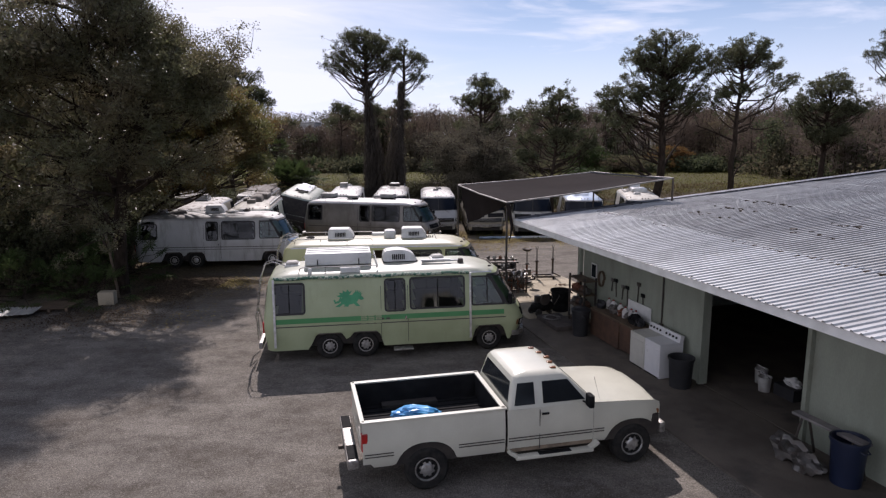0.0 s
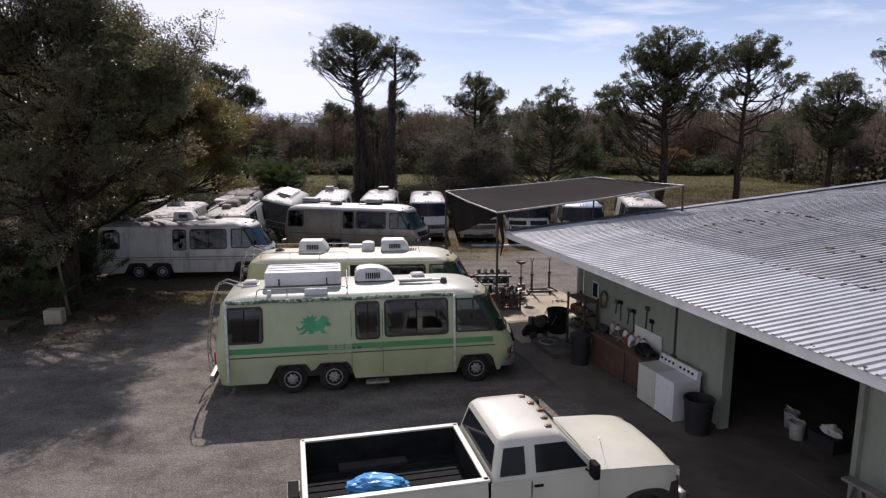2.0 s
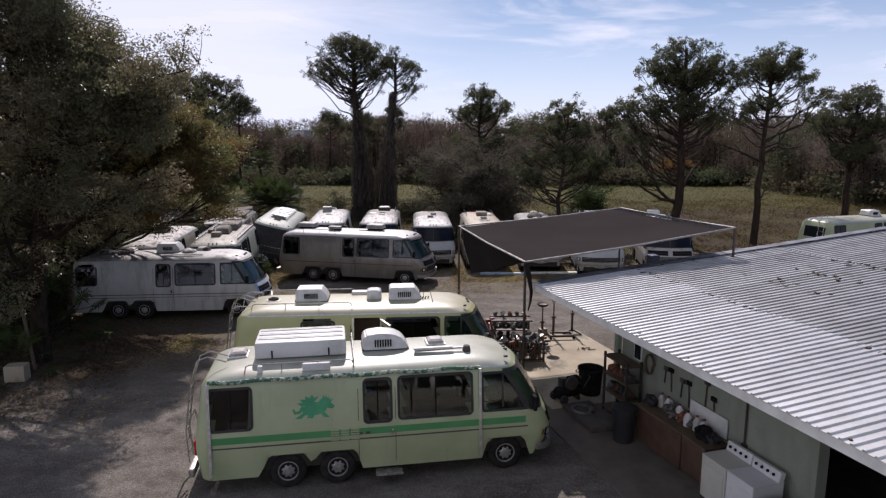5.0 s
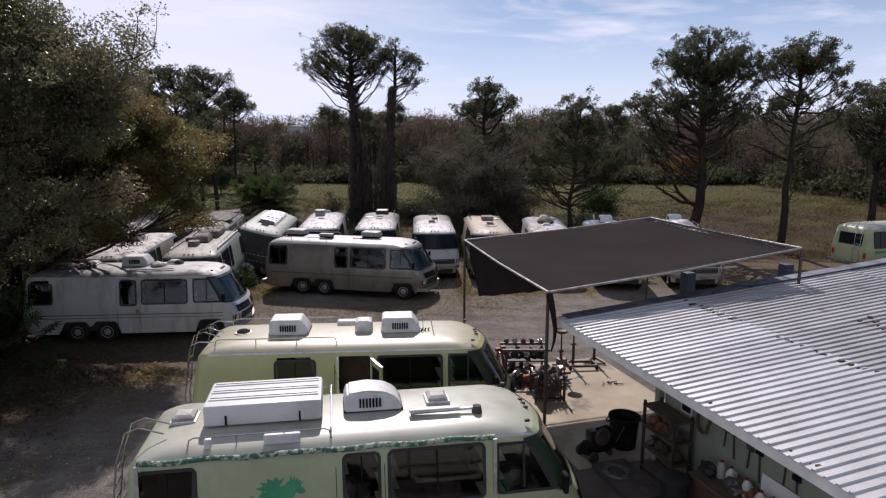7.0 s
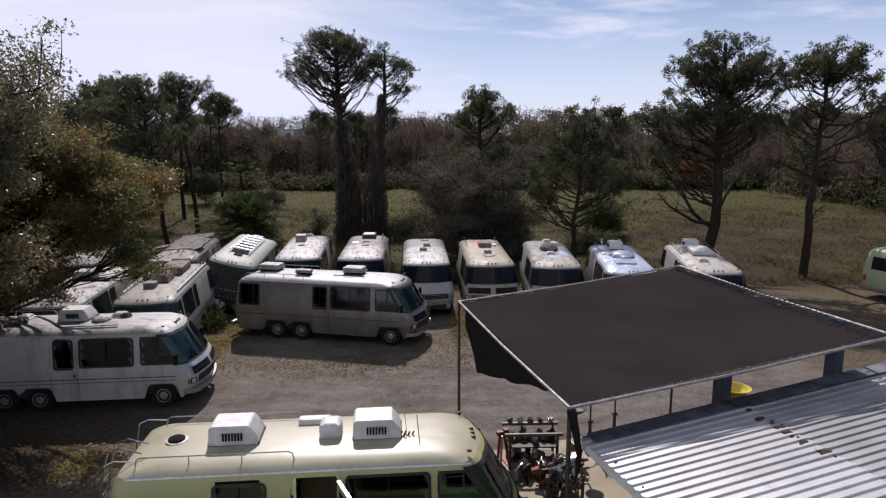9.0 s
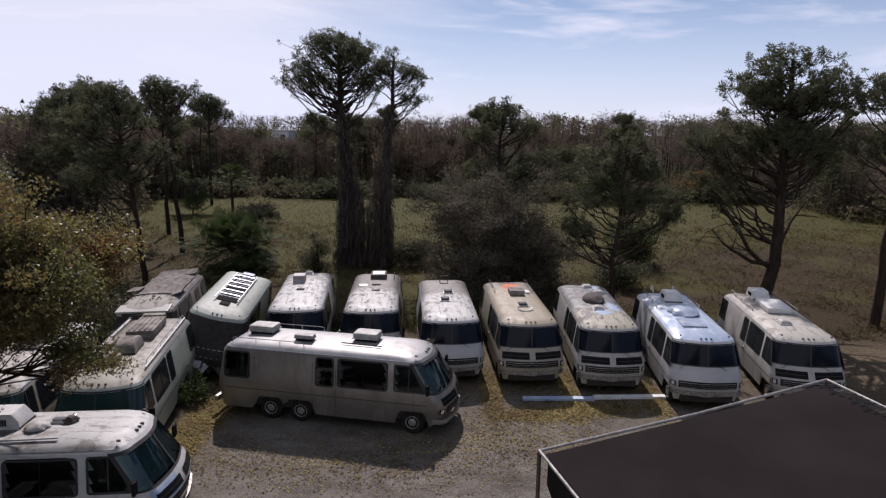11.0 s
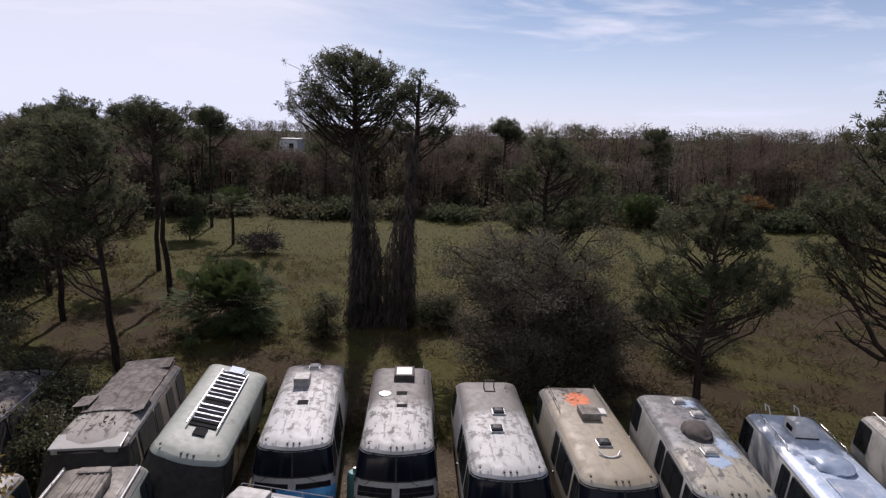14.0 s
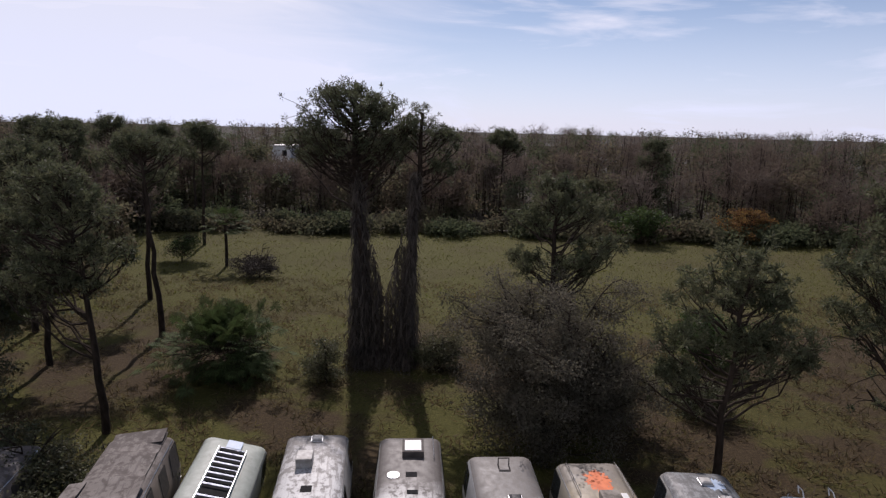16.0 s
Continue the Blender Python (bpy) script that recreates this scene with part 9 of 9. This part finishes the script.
def parts_table(m):
    t = thing("steel_table", m, "rusty dark steel frame table covered in engine parts", "table")
    part("table_top", box((0, 0, 0.60), (1.20, 0.62, 0.04), 0.01), M["dark_steel"], t)
    part("lower_shelf", box((0, 0, 0.22), (1.15, 0.58, 0.04), 0.01), M["dark_steel"], t)
    for x in (-0.57, 0.57):
        for y in (-0.28, 0.28):
            part("leg", box((x, y, 0.46), (0.06, 0.06, 0.92)), M["dark_steel"], t)
        part("end_rail", box((x, 0, 0.90), (0.05, 0.56, 0.06)), M["red_brown"], t)
    for y in (-0.30, 0.30):
        part("long_rail", box((0, y, 0.93), (1.40, 0.06, 0.07), 0.008), M["cast"], t)
    g = np.random.default_rng(31)
    for k in range(14):
        z = 0.62 if k < 8 else 0.24
        mm = m @ Matrix.Translation((-0.48 + 0.137 * (k % 8), g.uniform(-0.18, 0.18), z))
        lump("engine_part", mm, (g.uniform(0.06, 0.12), g.uniform(0.07, 0.12), g.uniform(0.07, 0.16)), ("bright_metal", "cast", "cast", "bin_grey")[k % 4], "used engine part on the steel table", "engine part", 70 + k, 0.6)
    for k in range(5):
        mm = m @ Matrix.Translation((-0.5 + 0.25 * k, 0.30, 0.965))
        lump("carburettor", mm, (0.07, 0.05, 0.07), ("cast", "bright_metal", "red_brown")[k % 3], "small casting standing on the table's rail", "engine part", 90 + k, 0.6)


def floor_jack(m):
    """A stubby red stand: two leaning legs, a cross head and a ram."""
    t = thing("red_jack", m, "worn red steel jack beside the parts table", "jack")
    for s_ in (-1, 1):
        part("leg", tube([(s_ * 0.17, -0.10, 0.02), (s_ * 0.05, 0, 0.88)], 0.035, 6), M["red_paint"], t)
        part("foot", box((s_ * 0.17, 0.02, 0.03), (0.08, 0.50, 0.06), 0.01), M["red_paint"], t)
    part("cross_head", box((0.0, 0, 0.90), (0.26, 0.12, 0.10), 0.015), M["red_paint"], t)
    part("ram", tube([(0, 0.05, 0.10), (0, 0.02, 0.80)], 0.035, 8), M["bright_metal"], t)
    part("saddle", box((0.10, 0, 0.97), (0.14, 0.16, 0.05), 0.01), M["dark_steel"], t)


def lift_post(m, label):
    t = thing("lift_post", m, label, "vehicle lift", "lift posts")
    part("column", box((0, 0, 1.45), (0.30, 0.36, 2.9), 0.02), M["lift_blue"], t)
    part("foot_plate", box((0, 0, 0.02), (0.55, 0.60, 0.04)), M["dark_steel"], t)
    part("carriage", box((0.0, -0.20, 0.55), (0.34, 0.14, 0.6), 0.02), M["dark_steel"], t)
    part("arm", box((-0.35, -0.30, 0.34), (0.8, 0.10, 0.12), 0.01), M["lift_blue"], t)


def clutter():
    appliance(inside(5.08, 1.80), "appliance_old", "old ivory clothes dryer against the wall", "dryer")
    appliance(inside(5.76, 1.80), "appliance", "white top-loading washing machine against the wall", "washing_machine")
    bin_(inside(6.62, 1.70), 0.30, 0.78, "bin_grey", "dark grey waste bin beside the washing machine")
    workbench()
    shelf_rack()
    bin_(Matrix.Translation((4.62, 16.25, 0.03)), 0.34, 0.74, "black_plastic", "large black waste bin at the slab's edge")
    cp = thing("compressor", Matrix.Translation((3.92, 15.72, 0.03)) @ Matrix.Rotation(0.5, 4, "Z"), "black wheeled air compressor on the concrete", "compressor")
    part("tank", lathe([(0.0001, -0.42), (0.12, -0.40), (0.17, -0.32), (0.17, 0.32), (0.12, 0.40), (0.0001, 0.42)], 18, Matrix.Translation((0, 0, 0.27)) @ Matrix.Rotation(radians(90), 4, "Y")), M["black_plastic"], cp, smooth=50)
    part("motor", lathe([(0.0001, -0.17), (0.12, -0.16), (0.13, 0.12), (0.08, 0.18), (0.0001, 0.19)], 16, Matrix.Translation((0.16, 0, 0.55)) @ Matrix.Rotation(radians(90), 4, "Y")), M["black_plastic"], cp, smooth=50)
    part("pump", box((-0.18, 0, 0.55), (0.17, 0.20, 0.24), 0.02), M["cast"], cp)
    part("belt_guard", lathe([(0.0001, -0.03), (0.19, -0.03), (0.19, 0.03), (0.0001, 0.03)], 20, Matrix.Translation((-0.02, -0.19, 0.55)) @ Matrix.Rotation(radians(90), 4, "X")), M["canvas_dark"], cp)
    part("push_handle", tube([(0.40, -0.15, 0.32), (0.62, -0.15, 0.62), (0.62, 0.15, 0.62), (0.40, 0.15, 0.32)], 0.016, 6), M["dark_steel"], cp)
    for y in (-0.22, 0.22):
        part("wheel", lathe([(0.03, -0.035), (0.12, -0.035), (0.13, 0.0), (0.12, 0.035), (0.03, 0.035)], 16, Matrix.Translation((-0.28, y, 0.13)) @ Matrix.Rotation(radians(90), 4, "X")), M["rubber"], cp)
    part("leg", box((0.30, 0, 0.06), (0.06, 0.24, 0.12)), M["dark_steel"], cp)
    pl = part("timber_platform", box((0, 0, 0.07), (1.5, 0.8, 0.14), 0.01), M["canvas_dark"])
    pl.matrix_world = inside(1.0, 1.15, 0.03)
    tagged(pl, "low dark timber platform on the concrete", "platform")
    coil = thing("air_hose", inside(0.75, 1.05, 0.17), "coiled pale air hose lying on the platform", "hose")
    part("coil", tube([((0.20 + 0.006 * a) * math.cos(a) * (1 + 0.06 * math.sin(2.3 * a)), (0.17 + 0.006 * a) * math.sin(a), 0.02 + 0.004 * (a % 3)) for a in np.linspace(0, 7 * math.pi, 90)], 0.010, 5), M["dull_chrome"], coil, smooth=60)
    bucket(inside(7.45, 3.45, 0.03), "grubby plastic bucket on the workshop floor")
    bucket(inside(7.0, 3.75, 0.03), "grey white bucket in the dark doorway")
    lump("rag_heap", inside(7.95, 3.75, 0.28), (0.22, 0.12, 0.12), "white_plastic", "pale rag on a dark crate", "rag", 15, 0.5)
    cr = part("crate", box((0, 0, 0.16), (0.6, 0.45, 0.28), 0.01), M["bin_grey"])
    cr.matrix_world = inside(7.95, 3.75, 0.02)
    tagged(cr, "dark crate on the workshop floor", "crate")
    cab = thing("tool_cabinet", inside(7.3, 7.2, 0.03), "dark red tool cabinet inside the workshop", "cabinet")
    part("body", box((0, 0, 0.75), (0.9, 0.5, 1.5), 0.01), M["red_brown"], cab)
    for k in range(5):
        part("drawer", box((0, -0.26, 0.22 + 0.27 * k), (0.82, 0.03, 0.24), 0.006), M["red_brown"], cab)
    # right of the doorway
    bin_(inside(11.25, 1.75), 0.30, 0.88, "blue_plastic", "blue plastic drum by the wall", name="drum")
    tb = thing("trestle_bench", inside(10.75, 1.85), "long grey board on dark trestles", "bench")
    part("board", box((0, 0, 0.82), (1.5, 0.20, 0.05), 0.008, Matrix.Rotation(0.06, 4, "Z")), M["grey_primer"], tb)
    for x in (-0.55, 0.55):
        for y in (-0.18, 0.18):
            part("leg", tube([(x, y * 0.4, 0.80), (x, y * 1.6, 0.03)], 0.025, 6), M["dark_steel"], tb)
    lump("mower", inside(10.20, 1.55), (0.38, 0.28, 0.26), "cast", "dark oily lawn mower beside the wall", "mower", 25, 0.45)
    lump("scrap_metal", inside(10.75, 1.45), (0.30, 0.22, 0.20), "cast", "heap of dark scrap metal", "scrap", 26, 0.5)
    # slab
    jack_stand(Matrix.Translation((3.80, 20.54, 0.03)) @ Matrix.Rotation(0.3, 4, "Z"), 1.34, "dish", "tall transmission jack with a dished plate and a rusty carriage", "cart")
    jack_stand(Matrix.Translation((4.28, 21.24, 0.03)) @ Matrix.Rotation(0.12, 4, "Z"), 1.30, "fork", "tall dark steel jack on a rectangular base frame", "frame")
    jack_stand(Matrix.Translation((5.02, 21.75, 0.03)) @ Matrix.Rotation(-0.6, 4, "Z"), 1.27, "fork", "tall thin steel support stand on three feet", "tripod")
    tr = thing("loose_bolts", Matrix.Translation((5.2, 20.0, 0.03)), "small heap of loose bolts and chain on the slab", "scrap")
    g = np.random.default_rng(77)
    for k in range(12):
        p = Vector((g.normal() * 0.13, g.normal() * 0.07, 0.02))
        part("bolt", tube([p, p + Vector((g.normal() * 0.09, g.normal() * 0.06, 0.03))], 0.015, 5), M["red_brown"] if k % 2 else M["dark_steel"], tr)
    parts_heap(Matrix.Translation((3.22, 19.05, 0.0)) @ Matrix.Rotation(0.1, 4, "Z"), 0.78, 0.72, 0.86, 66, "crate heaped with greasy engine parts and bright pipes", 12)
    parts_heap(Matrix.Translation((3.45, 20.05, 0.0)) @ Matrix.Rotation(0.7, 4, "Z"), 0.55, 0.45, 0.55, 26, "pile of dark castings beside the jacks", 13, False)
    parts_table(Matrix.Translation((2.72, 20.5, 0)) @ Matrix.Rotation(radians(3), 4, "Z"))
    parts_heap(Matrix.Translation((2.66, 19.75, 0.0)) @ Matrix.Rotation(0.1, 4, "Z"), 0.95, 0.5, 0.50, 40, "heap of oily engine parts on the ground", 14, False)
    floor_jack(Matrix.Translation((1.98, 20.35, 0)) @ Matrix.Rotation(0.35, 4, "Z"))
    lift_post(Matrix.Translation((7.85, 22.0, 0)) @ Matrix.Rotation(radians(18), 4, "Z"), "dark blue vehicle lift post under the canopy")
    lift_post(Matrix.Translation((11.5, 23.4, 0)) @ Matrix.Rotation(radians(198), 4, "Z"), "dark blue vehicle lift post under the canopy")
    yt = thing("tub", Matrix.Translation((9.45, 24.79, 0)), "shallow yellow plastic tub", "tub")
    part("bowl", lathe([(0.25, 0.0), (0.42, 0.28), (0.45, 0.28), (0.45, 0.25), (0.40, 0.22), (0.24, 0.03)], 20), M["yellow"], yt, smooth=40)
    cb = part("wooden_crate", box((0, 0, 0.25), (0.8, 0.5, 0.5), 0.01), M["ply"])
    cb.matrix_world = Matrix.Translation((9.3, 22.9, 0)) @ Matrix.Rotation(0.3, 4, "Z")
    tagged(cb, "brown wooden crate under the canopy", "crate")
    # boards before the back row
    for x, y, L, yaw in ((3.2, 32.1, 2.5, 2.0), (5.75, 32.35, 2.55, 3.5)):
        # the first board's blue is the tint of shade put into its colour
        b = part("plank", box((0, 0, 0.05), (L, 0.24, 0.09), 0.008), M["pale_blue"] if x < 4 else M["white_trim"])
        b.matrix_world = Matrix.Translation((x, y, 0)) @ Matrix.Rotation(radians(yaw), 4, "Z")
        tagged(b, "long pale painted board lying on the gravel", "board", "boards on the gravel")
    # left edge of the yard
    bl = part("concrete_block", box((0, 0, 0.24), (0.55, 0.40, 0.48), 0.02), M["concrete"])
    bl.matrix_world = Matrix.Translation((-11.95, 16.75, 0)) @ Matrix.Rotation(0.2, 4, "Z")
    tagged(bl, "pale concrete block at the foot of a tree", "block")
    pt = thing("pallet", Matrix.Translation((-13.5, 16.1, 0)) @ Matrix.Rotation(0.15, 4, "Z"), "weathered wooden pallet on the ground", "pallet")
    for k in range(7):
        part("slat", box((0, -0.5 + 0.165 * k, 0.13), (1.3, 0.11, 0.02)), M["wood"], pt)
    for x in (-0.58, 0, 0.58):
        part("bearer", box((x, 0, 0.06), (0.09, 1.1, 0.11)), M["wood"], pt)
    for k in range(3):
        bm = bmesh.new()
        prof = [(-1.0 + 0.04 * i, 0.02 * math.sin(i * math.pi / 2)) for i in range(51)]
        a = [bm.verts.new((x, -0.5, z)) for x, z in prof]
        b = [bm.verts.new((x, 0.5, z)) for x, z in prof]
        for i in range(50):
            bm.faces.new((a[i], a[i + 1], b[i + 1], b[i]))
        sh = part("roofing_sheet", bm, M["roof_sheet"])
        sh.matrix_world = Matrix.Translation((-15.0 + 0.2 * k, 15.5 - 0.25 * k, 0.06 + 0.05 * k)) @ Matrix.Rotation(0.1 * k + 0.1, 4, "Z")
        tagged(sh, "loose corrugated metal sheet on the ground", "metal sheet", "sheets on the ground")
    po = part("pole", tube([(-12.0, 17.6, 0), (-12.35, 17.7, 2.6)], 0.05, 8), M["wood"])
    tagged(po, "bare timber pole leaning by the tree", "pole")
    tk = thing("gas_tank", Matrix.Translation((-5.05, 35.6, 0)), "teal steel gas cylinder beside a motorhome", "tank")
    part("cylinder", lathe([(0.0001, 0.0), (0.20, 0.02), (0.23, 0.12), (0.23, 1.05), (0.17, 1.18), (0.0001, 1.22)], 18), M["teal"], tk, smooth=50)
    part("valve", lathe([(0.05, 1.2), (0.05, 1.3), (0.0001, 1.3)], 8), M["dull_chrome"], tk)


M["yellow"] = material("yellow_plastic", (0.62, 0.52, 0.06), (0.52, 0.42, 0.05), 0.5)
M["teal"] = material("teal_paint", (0.06, 0.20, 0.22), (0.09, 0.26, 0.28), 0.5, 0, 4, stain=(0.12, 0.1, 0.08), stain_at=(0.6, 0.8))
clutter()


build_roof_sheets()
